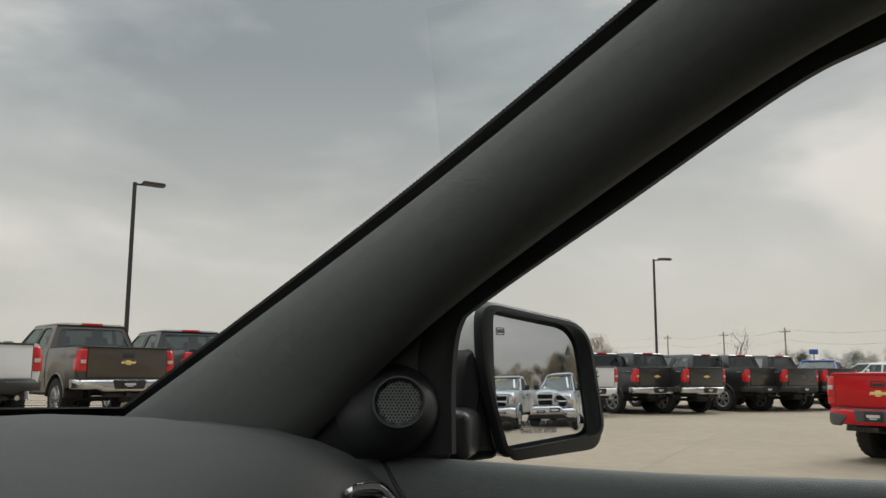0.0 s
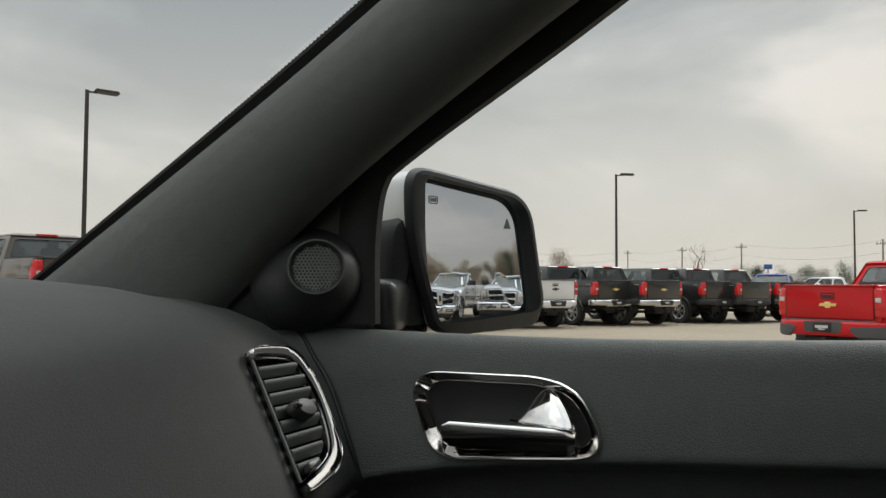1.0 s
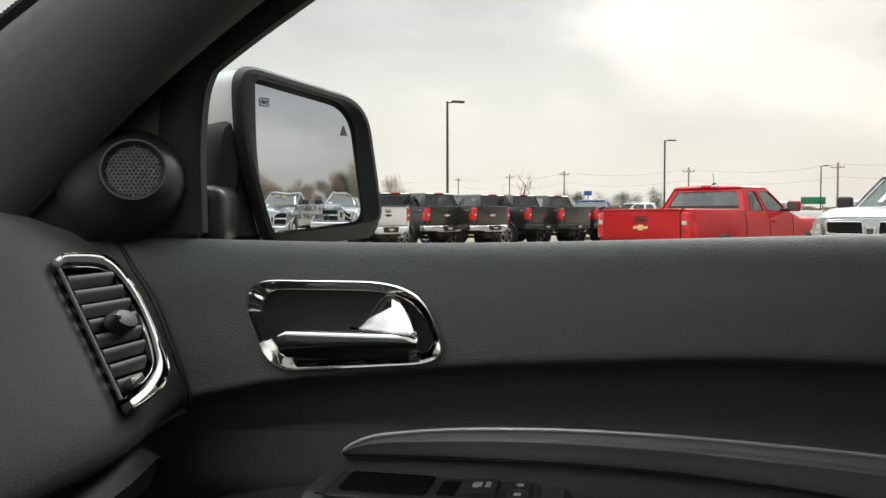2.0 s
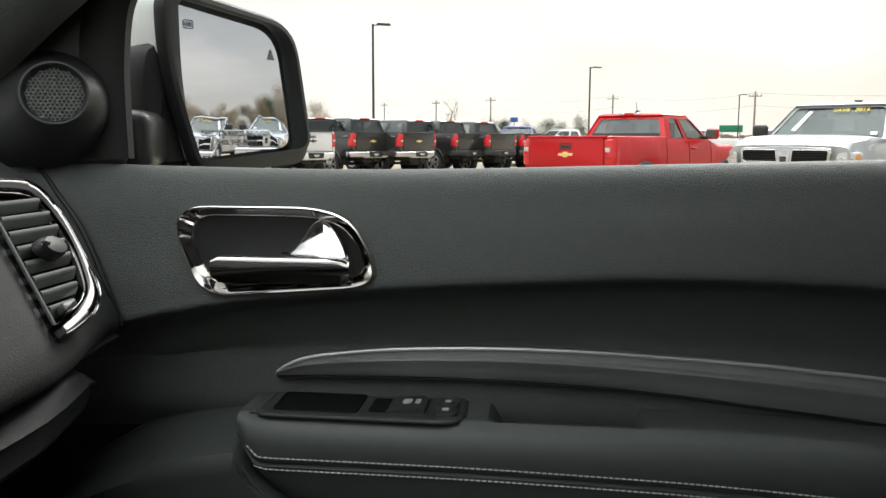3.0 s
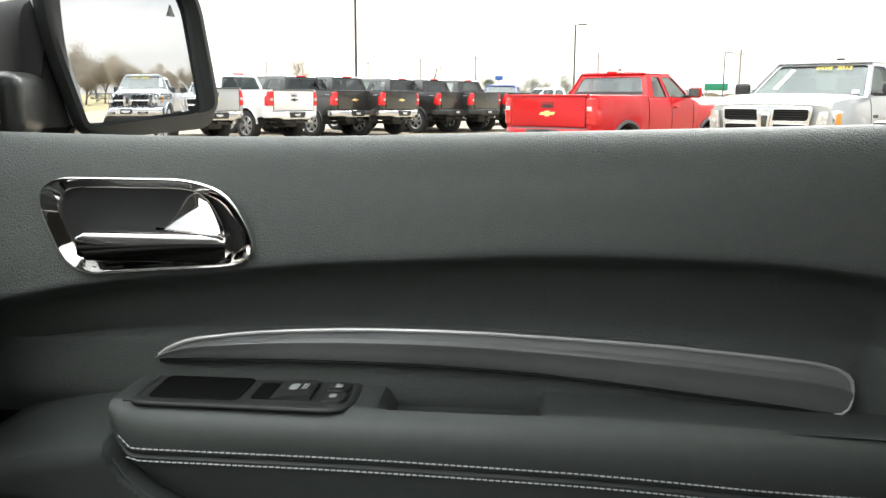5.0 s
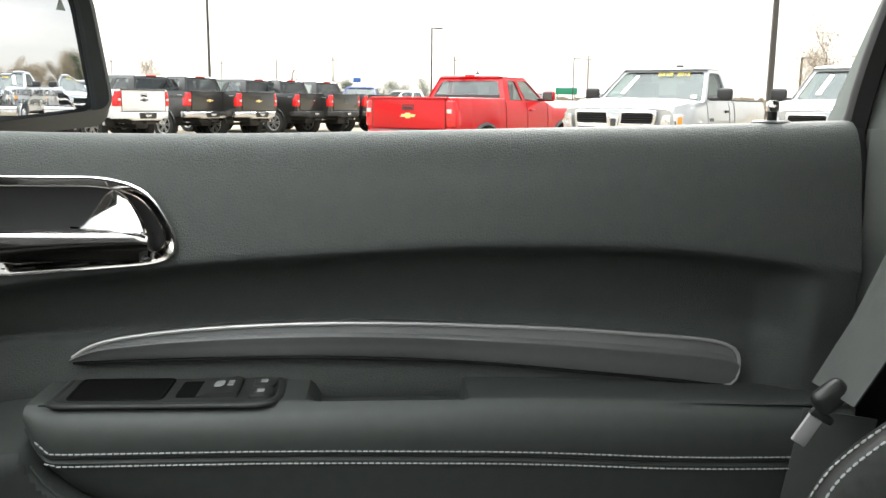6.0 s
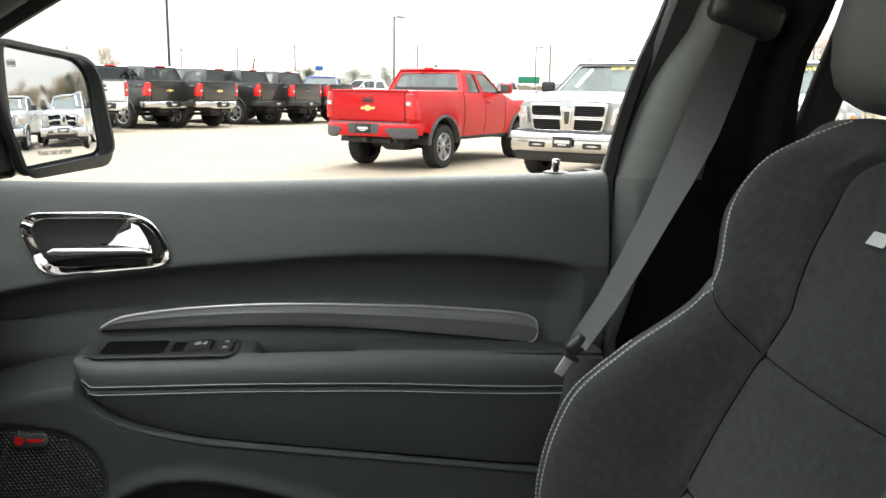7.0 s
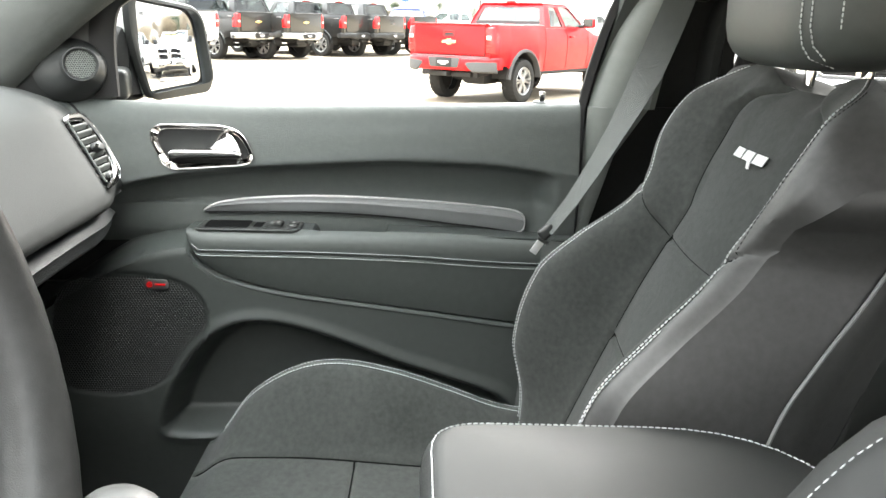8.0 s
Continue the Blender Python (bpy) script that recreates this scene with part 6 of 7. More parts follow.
    for sg in (-1, 1):
        joints = [(b0 - 0.05, s.rail, 0.012)] + ([(lerp(b0, b1, 0.47), s.belt, 0.008), (b1 - 0.02, s.belt, 0.008)] if doors == 2 else [(lerp(b0, b1, 0.17), s.belt, 0.008), (b1 - 0.02, s.belt, 0.008)])
        for line_y, hi, w_ in joints:
            part("panel_gap", gap_strip(s, sg, line_y, s.sill + 0.02, hi - 0.01, s.sill, hi, w_), TRIM_BLACK, truck, smooth=0)
        for hy in ([lerp(b0, b1, 0.10) + 0.12, lerp(b0, b1, 0.50) + 0.10] if doors == 2 and not flare else [lerp(b0, b1, 0.52 if doors == 2 else 0.22) + 0.10]):
            part("door_handle", box((0.05, 0.20, 0.04), (sg * (W * 0.985 + 0.005), hy, s.belt - 0.15), 0.014, 2), TRIM_BLACK if front == "cross" else paint, truck)
        my = b1 - 0.32
        mir = part("wing_mirror", box((0.24, 0.13, 0.20), (sg * (W + 0.15), my, s.belt + 0.12), 0.05, 3, Matrix.Rotation(sg * 0.15, 4, "Z")), TRIM_BLACK if front == "cross" else paint, truck)
        part("mirror_arm", box((0.18, 0.06, 0.06), (sg * (W + 0.0), my + 0.02, s.belt + 0.05), 0.02), TRIM_BLACK, mir)
        part("mirror_glass", box((0.19, 0.01, 0.15), (sg * (W + 0.15), my - 0.068, s.belt + 0.12), 0.004, 1, Matrix.Rotation(sg * 0.15, 4, "Z")), CAR_GLASS, mir)
        for axle in (ar, af):
            o1 = 0.040 if flare else 0.028
            part("wheel_arch", loft([[(sg * (W * 0.985 + o), axle + (arch + d) * math.cos(a), R + (arch + d) * math.sin(a)) for o, d in ((0.012, 0.046 if flare else 0.03), (o1, 0.038 if flare else 0.022), (o1 + 0.006, -0.004), (-0.06, -0.012))] for a in spread(0.10, math.pi - 0.10, 18)]), flare or paint, truck)
        part("sill_step", box((0.10, af - ar - 2 * arch - 0.1, 0.06), (sg * W * 0.90, (ar + af) / 2, s.sill - 0.03), 0.02), TRIM_BLACK, truck)
        if mark:
            part("side_decal", box((0.008, 0.22, 0.075), (sg * (W * 0.978), 0.42, s.rail - 0.16), 0.002, 1), mark, truck)
    # wheels
    tyre, rim, back = wheel_meshes(R, 0.27, 6)
    first = None
    for axle in (ar, af):
        for sg in (-1, 1):
            place = Matrix.Translation((sg * (W - 0.13), axle, R)) @ (Matrix.Rotation(math.pi, 4, "Z") if sg < 0 else Matrix.Identity(4))
            if first is None:
                first = [part("tyre", tyre, TYRE, truck), part("rim", rim, rim_paint or ALLOY, None), part("wheel_disc", back, TRIM_BLACK, None, smooth=0)]
                for o in first[1:]:
                    o.parent = first[0]
                first[0].name = "wheel"
                first[0].matrix_local = place
            else:
                w2 = first[0].copy()
                scene.collection.objects.link(w2)
                w2.parent = truck
                w2.matrix_local = place
                for o in first[1:]:
                    o2 = o.copy()
                    scene.collection.objects.link(o2)
                    o2.parent = w2
    # tail
    tz = s.rail
    if tail:
        g0 = s.sill + 0.30
        gate = part("tailgate", plate(rounded([(-W * 0.80, g0), (W * 0.80, g0), (W * 0.80, tz - 0.012), (-W * 0.80, tz - 0.012)], 0.03, 4), lambda u, v, w: (u, 0.105 - w + 0.018 * step(tz - 0.16, tz - 0.30, v) * step(g0 + 0.02, g0 + 0.14, v), v), 0.032, 0.012), paint, truck)
        part("lower_crease", box((W * 1.50, 0.014, 0.05), (0, 0.082, g0 + 0.045), 0.006, 2), paint, gate)
        for sg in (-1, 1):
            part("gate_edge", box((0.008, 0.02, tz - g0 - 0.02), (sg * W * 0.806, 0.086, (tz + g0) / 2)), TRIM_BLACK, gate, smooth=0)
        part("tailgate_spoiler", box((W * 1.62, 0.09, 0.035), (0, 0.095, tz - 0.004), 0.014, 3), paint if flare else TRIM_BLACK, gate)
        handle_z = tz - 0.16
        part("gate_handle", join(bezel_ring(rounded([(-0.12, handle_z - 0.05), (0.12, handle_z - 0.05), (0.12, handle_z + 0.05), (-0.12, handle_z + 0.05)], 0.02, 4), rounded([(-0.10, handle_z - 0.032), (0.10, handle_z - 0.032), (0.10, handle_z + 0.034), (-0.10, handle_z + 0.034)], 0.014, 4), lambda u, v, w: (u, 0.074 - w, v), 0.010), box((0.19, 0.012, 0.05), (0, 0.078, handle_z - 0.008), 0.006, 1)), TRIM_BLACK, gate, "black tailgate handle")
        bz = tz - 0.30
        bow = [(-0.15, bz - 0.020), (-0.05, bz - 0.020), (-0.035, bz - 0.045), (0.045, bz - 0.045), (0.06, bz - 0.020), (0.14, bz - 0.020), (0.16, bz + 0.022), (0.055, bz + 0.022), (0.045, bz + 0.045), (-0.045, bz + 0.045), (-0.055, bz + 0.022), (-0.13, bz + 0.022)]
        part("badge", join(plate(bow, lambda u, v, w: (u, 0.088 - w, v), 0.020, 0.004)), badge, gate, "plain metal emblem")
        part("badge_rim", bezel_ring(shrink(bow, -0.006), shrink(bow, 0.004), lambda u, v, w: (u, 0.072 - w, v), 0.006), BUMPER_CHROME, gate)
        for u0, w0 in ((-W * 0.62, 0.24), (W * 0.60, 0.10)):
            for q in range(int(w0 / 0.04)):
                part("gate_script", box((0.028, 0.010, 0.034), (u0 - w0 / 2 + 0.04 * q + 0.02, 0.088, g0 + 0.135)), BUMPER_CHROME, gate, smooth=0)
        for sg in (-1, 1):
            wrap = [(0.805, 0.094), (0.86, 0.078), (0.92, 0.080), (0.965, 0.100), (0.990, 0.140), (0.998, 0.18), (1.000, 0.23)]
            z0, z1 = tz - 0.48, tz - 0.045
            rows_ = []
            for z, inset in ((z0, 0.020), (z0 + 0.012, 0.004), (z0 + 0.03, 0.0), (lerp(z0, z1, 0.5), -0.006), (z1 - 0.03, 0.0), (z1 - 0.012, 0.004), (z1, 0.020)):
                rows_.append([(sg * W * (u * (1 - 0.045 * step(tz - 0.25, tz, z)) - inset * 0.3), y + inset * 0.9 - 0.002, z) for u, y in wrap])
            lamp = part("tail_lamp", thick(loft(rows_, False), 0.05, (0, 1, 0)), TAIL, truck, "red tail lamp")
            part("lamp_insert", box((W * 0.10, 0.012, 0.07), (sg * W * 0.885, 0.073, lerp(z0, z1, 0.44 if not flare else 0.60)), 0.006), LENS, lamp)
            for f in (0.30, 0.66):
                part("lamp_bar", box((W * 0.11, 0.010, 0.012), (sg * W * 0.885, 0.075, lerp(z0, z1, f)), 0.003, 1), TAIL_DARK, lamp)
        bz0, bz1 = s.sill + 0.045, s.sill + 0.275
        sections = []
        for u in spread(-1.02, 1.02, 25):
            back_ = -0.07 + 0.26 * max(0.0, abs(u) - 0.55) ** 2 / 0.22
            low_ = bz0 + 0.05 * step(0.5, 0.62, abs(u)) if not flare else bz0 + 0.03 * step(0.62, 0.7, abs(u))
            sections.append([(u * W, back_ + y, z) for y, z in ((0.16, low_), (0.03, low_ - 0.005), (0.006, low_ + 0.02), (0.0, low_ + 0.08), (0.004, bz1 - 0.05), (0.02, bz1 - 0.012), (0.05, bz1), (0.18, bz1))])
        bump = part("rear_bumper", loft(sections), bumper, truck, "rear step bumper", smooth=50)
        part("step_pad", loft([[(u * W, -0.03 + 0.26 * max(0.0, abs(u) - 0.55) ** 2 / 0.22 + y, z) for y, z in ((0.0, bz1 + 0.002), (0.01, bz1 + 0.014), (0.15, bz1 + 0.014), (0.16, bz1 + 0.002))] for u in spread(-0.94, 0.94, 21)]), flare or TRIM_BLACK, bump)
        rec = rounded([(-0.30, bz0 + 0.045), (0.30, bz0 + 0.045), (0.34, bz1 - 0.012), (-0.34, bz1 - 0.012)], 0.03, 4)
        part("plate_recess", plate(rec, lambda u, v, w: (u, -0.066 - w, v), 0.006, 0.003), FLARE if flare else TRIM_BLACK, bump)
        part("number_plate", box((0.31, 0.014, 0.155), (0, -0.078, (bz0 + bz1) / 2 + 0.018), 0.004), PLATE, bump)
        part("plate_print", join(box((0.22, 0.006, 0.042), (0, -0.087, (bz0 + bz1) / 2 + 0.022)), box((0.12, 0.006, 0.018), (0, -0.087, (bz0 + bz1) / 2 - 0.016))), PLATE_BAR, bump, smooth=0)
        if flare:
            for sg in (-1, 1):
                rows_ = []
                for u in spread(0.50, 1.01, 9):
                    back_ = -0.07 + 0.26 * max(0.0, abs(u) - 0.55) ** 2 / 0.22
                    cut = 0.10 * step(0.62, 0.50, u)
                    rows_.append([(sg * u * W, back_ + y, z) for y, z in ((0.03, bz0 - 0.03 + cut), (-0.012, bz0 + 0.0 + cut), (-0.014, bz0 + 0.10), (-0.004, bz1 - 0.075 - cut * 0.2), (0.05, bz1 - 0.07))])
                part("bumper_end", loft(rows_), flare, bump)
        part("brake_lamp", join(box((0.46, 0.06, 0.055), (0, r0 + 0.015, s.roof - 0.018), 0.018, 2)), TAIL, truck, "high red brake lamp")
        if flare:
            for sg in (-1, 1):
                part("cargo_lamp", box((0.13, 0.05, 0.045), (sg * 0.17, r0 - 0.005, s.roof - 0.016), 0.014, 2), LENS, truck)
            part("antenna", join(loft([[(0.03 + r * math.cos(a), r0 + 0.22 + 1.6 * r * math.sin(a), z) for a in spread(0, 5.5, 10)] for r, z in ((0.05, s.roof), (0.045, s.roof + 0.03), (0.015, s.roof + 0.06))]), tube([(0.03, r0 + 0.22, s.roof + 0.05), (0.03, r0 + 0.16, s.roof + 0.22)], 0.006, 5)), TRIM_BLACK, truck)
        part("hitch", join(box((0.9, 0.10, 0.09), (0, 0.16, s.sill - 0.03), 0.02), box((0.08, 0.20, 0.08), (0, 0.06, s.sill - 0.02), 0.01)), TRIM_BLACK, truck)
        part("exhaust", tube([(W * 0.60, 0.10, s.sill - 0.03), (W * 0.56, 0.55, s.sill - 0.01)], 0.045, 10), BUMPER_CHROME if not flare else TRIM_BLACK, truck)
        part("spare_wheel", loft([[(r * math.cos(a), 1.0 + r * math.sin(a), z) for a in spread(0, 5.98, 20)] for r, z in ((R * 0.6, s.sill - 0.06), (R * 0.93, s.sill - 0.05), (R, s.sill + 0.03), (R * 0.9, s.sill + 0.12))]), TYRE, truck)
    if cover:
        part("bed_cover", box((W * 1.72, b0 - 0.20, 0.035), (0, b0 / 2 + 0.04, s.rail + 0.012), 0.012), TRIM_BLACK, truck)
    elif not flare:
        for sg in (-1, 1):
            part("rail_cap", box((0.10, b0 - 0.22, 0.02), (sg * W * 0.895, b0 / 2 + 0.03, s.rail + 0.014), 0.008), TRIM_BLACK, truck)
    # front
    fz = s.hood - 0.03
    face_y = lambda u: L - 0.125 - 0.55 * max(0.0, abs(u) / W - 0.70)
    if front == "cross":
        g0, g1 = fz - 0.55, fz - 0.11
        rimg = rounded([(-W * 0.60, g0), (W * 0.60, g0), (W * 0.68, g1), (0, g1 + 0.035), (-W * 0.68, g1)], [0.10, 0.10, 0.07, 0.5, 0.07], 6)
        grille = part("grille", plate(rimg, lambda u, v, w: (u, face_y(u) + w, v), 0.05, 0.02), BUMPER_CHROME, truck, "chrome cross-bar grille with black mesh")
        for sg in (-1, 1):
            for lo, hi, e0, e1 in ((g0 + 0.026, (g0 + g1) / 2 - 0.014, 0.575, 0.61), ((g0 + g1) / 2 + 0.020, g1 - 0.024, 0.62, 0.63)):
                hole = rounded([(sg * W * 0.10, lo), (sg * W * e0, lo), (sg * W * e1, hi), (sg * W * 0.12, hi)], [0.02, 0.06, 0.05, 0.02], 4)
                mesh_ = part("grille_mesh", plate(hole, lambda u, v, w: (u, face_y(u) + 0.046 + w, v), 0.006), RECESS_SHADE, grille, "black honeycomb mesh")
                part("mesh_slat", join(*[box((abs(W * (e0 - 0.13)), 0.008, 0.006), (sg * W * (0.115 + e0) / 2, face_y(0.0) + 0.053, lo + (hi - lo) * f)) for f in (0.2, 0.4, 0.6, 0.8)]), TRIM_BLACK, mesh_, smooth=0)
                part("hole_rim", bezel_ring(shrink(hole, -0.004), shrink(hole, 0.012), lambda u, v, w: (u, face_y(u) + 0.050 + w, v), 0.008), BUMPER_CHROME, grille)
            lamp_rim = rounded([(sg * W * 0.70, fz - 0.43), (sg * W * 0.97, fz - 0.40), (sg * W * 0.985, fz - 0.16), (sg * W * 0.74, fz - 0.17)], [0.04, 0.05, 0.05, 0.04], 4)
            bend = lambda u: face_y(u) - 0.01 - 0.9 * max(0, abs(u) / W - 0.86)
            lamp = part("headlamp", plate(lamp_rim, lambda u, v, w: (u, bend(u) + w, v), 0.05, 0.015), LENS, truck, "clear headlamp with amber corner")
            for q, rad in ((0.79, 0.055), (0.885, 0.045)):
                part("reflector", loft([[(sg * W * q + r * math.cos(a), bend(W * q) + 0.040 + h, fz - 0.285 + r * math.sin(a)) for a in spread(0, 5.8, 16)] for r, h in ((rad, 0.010), (rad * 0.92, 0.016), (rad * 0.7, 0.012), (rad * 0.2, 0.008))]), BUMPER_CHROME, lamp)
            part("amber_corner", plate(rounded([(sg * W * 0.925, fz - 0.385), (sg * W * 0.968, fz - 0.38), (sg * W * 0.975, fz - 0.19), (sg * W * 0.93, fz - 0.20)], 0.02, 4), lambda u, v, w: (u, bend(u) + 0.048 + w, v), 0.006, 0.002), AMBER, lamp)
        part("emblem", plate(rounded([(-0.055, g0 + 0.10), (0.055, g0 + 0.10), (0.085, g1 - 0.10), (0.05, g1 - 0.02), (-0.05, g1 - 0.02), (-0.085, g1 - 0.10)], 0.025, 4), lambda u, v, w: (u, face_y(u) + 0.05 + w, v), 0.022, 0.008), BUMPER_CHROME, grille, "plain chrome shield")
        part("emblem_inset", plate(rounded([(-0.035, g0 + 0.13), (0.035, g0 + 0.13), (0.05, g1 - 0.12), (-0.05, g1 - 0.12)], 0.02, 4), lambda u, v, w: (u, face_y(u) + 0.070 + w, v), 0.004, 0.002), CAR_GLASS, grille)
        part("valance", loft([[(u * W, face_y(u * W) + y, z) for y, z in ((-0.1, fz - 0.66), (0.06, fz - 0.66), (0.085, fz - 0.60), (0.07, fz - 0.535), (-0.05, fz - 0.515))] for u in spread(-0.96, 0.96, 17)]), FLARE, truck)
        def front_bow(u):
            return L - 0.02 - 0.16 * abs(u) ** 3
        bump = part("front_bumper", loft([[(u * W, front_bow(u) + y, z) for y, z in ((-0.16, 0.44), (0.0, 0.44), (0.045, 0.48), (0.06, 0.56), (0.05, 0.64), (0.09, 0.66), (0.085, 0.72), (0.04, 0.755), (-0.16, 0.755))] for u in spread(-1.0, 1.0, 21)]), BUMPER_CHROME, truck, "chrome front bumper", smooth=50)
        part("number_plate", box((0.32, 0.016, 0.165), (0, L + 0.082, 0.615), 0.004), PLATE, bump)
        part("plate_print", join(box((0.25, 0.006, 0.05), (0, L + 0.092, 0.620)), box((0.14, 0.006, 0.02), (0, L + 0.092, 0.575))), PLATE_BAR, bump, smooth=0)
        for sg in (-1, 1):
            part("fog_opening", plate(rounded([(sg * W * 0.32, 0.52), (sg * W * 0.62, 0.52), (sg * W * 0.62, 0.605), (sg * W * 0.32, 0.605)], 0.025, 4), lambda u, v, w: (u, front_bow(u / W) + 0.056 + w, v), 0.006), TRIM_BLACK, bump)
        part("skirt", loft([[(u * W, front_bow(u) + y, z) for y, z in ((-0.2, 0.30), (-0.06, 0.30), (-0.01, 0.36), (-0.01, 0.445), (-0.2, 0.445))] for u in spread(-0.94, 0.94, 13)]), TRIM_BLACK, truck)
        for sg in (-1, 1):
            part("wiper", tube([front_at(0.08 + sg * 0.42 - 0.38, 0.02, 0.03), front_at(0.08 + sg * 0.42, 0.045, 0.028), front_at(0.08 + sg * 0.42 + 0.36, 0.10, 0.025)], 0.010, 6), TRIM_BLACK, truck)
        part("bonnet_gap", tube([(u * W * 0.93, b1 + 0.42 - 0.16 * u * u, s.hood + 0.03 - 0.025 * u * u) for u in spread(-1, 1, 15)], 0.006, 5), TRIM_BLACK, truck)
        part("roof_lamp", box((0.12, 0.06, 0.03), (-0.22, r1 - 0.10, s.roof + 0.012), 0.012), TRIM_BLACK, truck)
        if sticker:
            f_s = 0.85
            mid = Vector(front_at(0.0, f_s, 0.010))
            up = (Vector(front_at(0.0, 0.93, 0.010)) - mid).normalized()
            turn = Matrix((Vector((-1, 0, 0, 0)), up.to_4d() - Vector((0, 0, 0, 1)), Vector((-1, 0, 0)).cross(up).to_4d() - Vector((0, 0, 0, 1)), Vector((0, 0, 0, 1)))).transposed()
            lettering("windscreen_words", "SAVE  2015", 0.115, Matrix.Translation(mid + Vector((-0.20, 0, 0))) @ turn, STICKER, truck, 0.002)
            part("price_sticker", plate([(-0.84, 0.07), (-0.73, 0.07), (-0.73, 0.20), (-0.84, 0.20)], lambda u, v, w: front_at(u, v, 0.002 + w), 0.002), PAPER, truck, smooth=0)
            part("inspection_sheet", plate([(0.58, 0.22), (0.68, 0.24), (0.62, 0.84), (0.52, 0.82)], lambda u, v, w: front_at(u, v, -0.02 + w), 0.002), PAPER, truck, smooth=0)
        for sg in (-1, 1):
            part("side_script", join(*[box((0.008, 0.045, 0.05), (sg * W * 0.998, af - arch - 0.20 - 0.06 * q, s.belt - 0.28), 0.003, 1) for q in range(4)]), CAR_GLASS, truck)
    else:
        part("front_bumper", box((W * 1.84, 0.22, 0.26), (0, L - 0.10, 0.62), 0.05, 2), bumper, truck)
    return truck


def at(x, y, azimuth):
    """A pose on the ground with the front pointing to an azimuth, in degrees from +x towards +y."""
    d = Vector((math.cos(radians(azimuth)), math.sin(radians(azimuth))))
    tail_z, nose_z = lot_z(x + d.x * 1.2, y + d.y * 1.2), lot_z(x + d.x * 4.6, y + d.y * 4.6)
    return pose(x, y, tail_z - (nose_z - tail_z) * 0.35, math.degrees(math.atan2(nose_z - tail_z, 3.4)), 0, azimuth - 90)


FULL = Spec(5.95, 1.00, 1.47, 1.45, 1.40, 2.03, (1.95, 4.35), (2.12, 3.60), (1.22, 4.95), 0.43, 0.56)
LONG = Spec(6.85, 1.00, 1.55, 1.53, 1.48, 2.09, (2.62, 5.35), (2.76, 4.65), (1.22, 5.70), 0.46, 0.62)
MID = Spec(5.40, 0.935, 1.36, 1.31, 1.20, 1.80, (1.92, 3.62), (2.12, 3.02), (1.13, 4.30), 0.385, 0.54, 0.14, 1.36)
RAM = Spec(5.35, 0.98, 1.36, 1.34, 1.34, 1.92, (2.35, 3.85), (2.50, 3.15), (1.15, 4.40), 0.40, 0.54)

# row of parked trucks with their tails to the car
row = "row of parked pickup trucks"
black = pickup("pickup_truck", "black full-size pickup truck with red tail lamps, parked on the concrete", LONG, PAINT_BLACK, BUMPER_CHROME, at(28.45, 6.00, 57), row, mark=DECAL)
copy_thing(black, at(29.40, 4.54, 57))
dark = pickup("pickup_truck", "black full-size pickup truck with black bumper, parked on the concrete", LONG, PAINT_BLACK, TRIM_BLACK, at(32.35, 2.92, 57), row, mark=DECAL, badge=TRIM_BLACK)
copy_thing(dark, at(33.35, 1.74, 57))
pickup("pickup_truck", "dark grey pickup truck at the far end of the row", LONG, PAINT_GREY, PAINT_BLACK, at(35.2, 0.45, 57), row)
pickup("pickup_truck", "white full-size pickup truck with white bumper", LONG, PAINT_WHITE, PAINT_WHITE, at(25.55, 7.32, 57), row, badge=TRIM_BLACK)
pickup("pickup_truck", "silver full-size pickup truck with chrome bumper", LONG, PAINT_SILVER, BUMPER_CHROME, at(22.7, 8.74, 57), row)
pickup("pickup_truck", "bronze brown full-size pickup truck with chrome bumper", FULL, PAINT_BROWN, BUMPER_CHROME, at(12.38, 13.24, 69), row)
pickup("pickup_truck", "graphite grey full-size pickup truck with bed cover", FULL, PAINT_GREY, BUMPER_CHROME, at(14.9, 12.85, 66), row, cover=True)
pickup("pickup_truck", "white work pickup truck with dark bed rails", FULL, PAINT_WHITE, TRIM_BLACK, at(9.35, 13.4, 72), row)
pickup("pickup_truck", "blue full-size pickup truck behind the row", FULL, PAINT_BLUE, BUMPER_CHROME, at(47.7, 1.25, 175), front="cross")

# red mid-size truck, then the silver trucks facing the car
pickup("pickup_truck", "bright red mid-size pickup truck with black wheel arches", MID, PAINT_RED, PAINT_RED, at(14.30, -0.07, -36.5), flare=FLARE, front="red")
facing = "silver pickup trucks facing the car"
ram = None
for fx, fy, az in ((12.42, -3.10, 142), (10.80, -5.65, 142), (9.54, -8.6, 149), (7.84, -11.46, 148), (4.35, -15.28, 113), (1.86, -16.13, 111)):
    d = Vector((math.cos(radians(az)), math.sin(radians(az))))
    p = Vector((fx, fy)) - d * RAM.length
    if ram is None:
        ram = pickup("pickup_truck", "silver pickup truck with chrome cross-bar grille and sale lettering", RAM, PAINT_SILVER, BUMPER_CHROME, at(p.x, p.y, az), facing, tail=False, front="cross", sticker=True, doors=1, badge=BUMPER_CHROME)
    else:
        copy_thing(ram, at(p.x, p.y, az))
# small far cars beyond
far_white = pickup("pickup_truck", "white pickup truck far across the lot", FULL, PAINT_WHITE, BUMPER_CHROME, at(53.0, -12.2, 60))
copy_thing(far_white, at(50.9, -16.4, 60))
copy_thing(far_white, at(59.4, -3.7, 120))


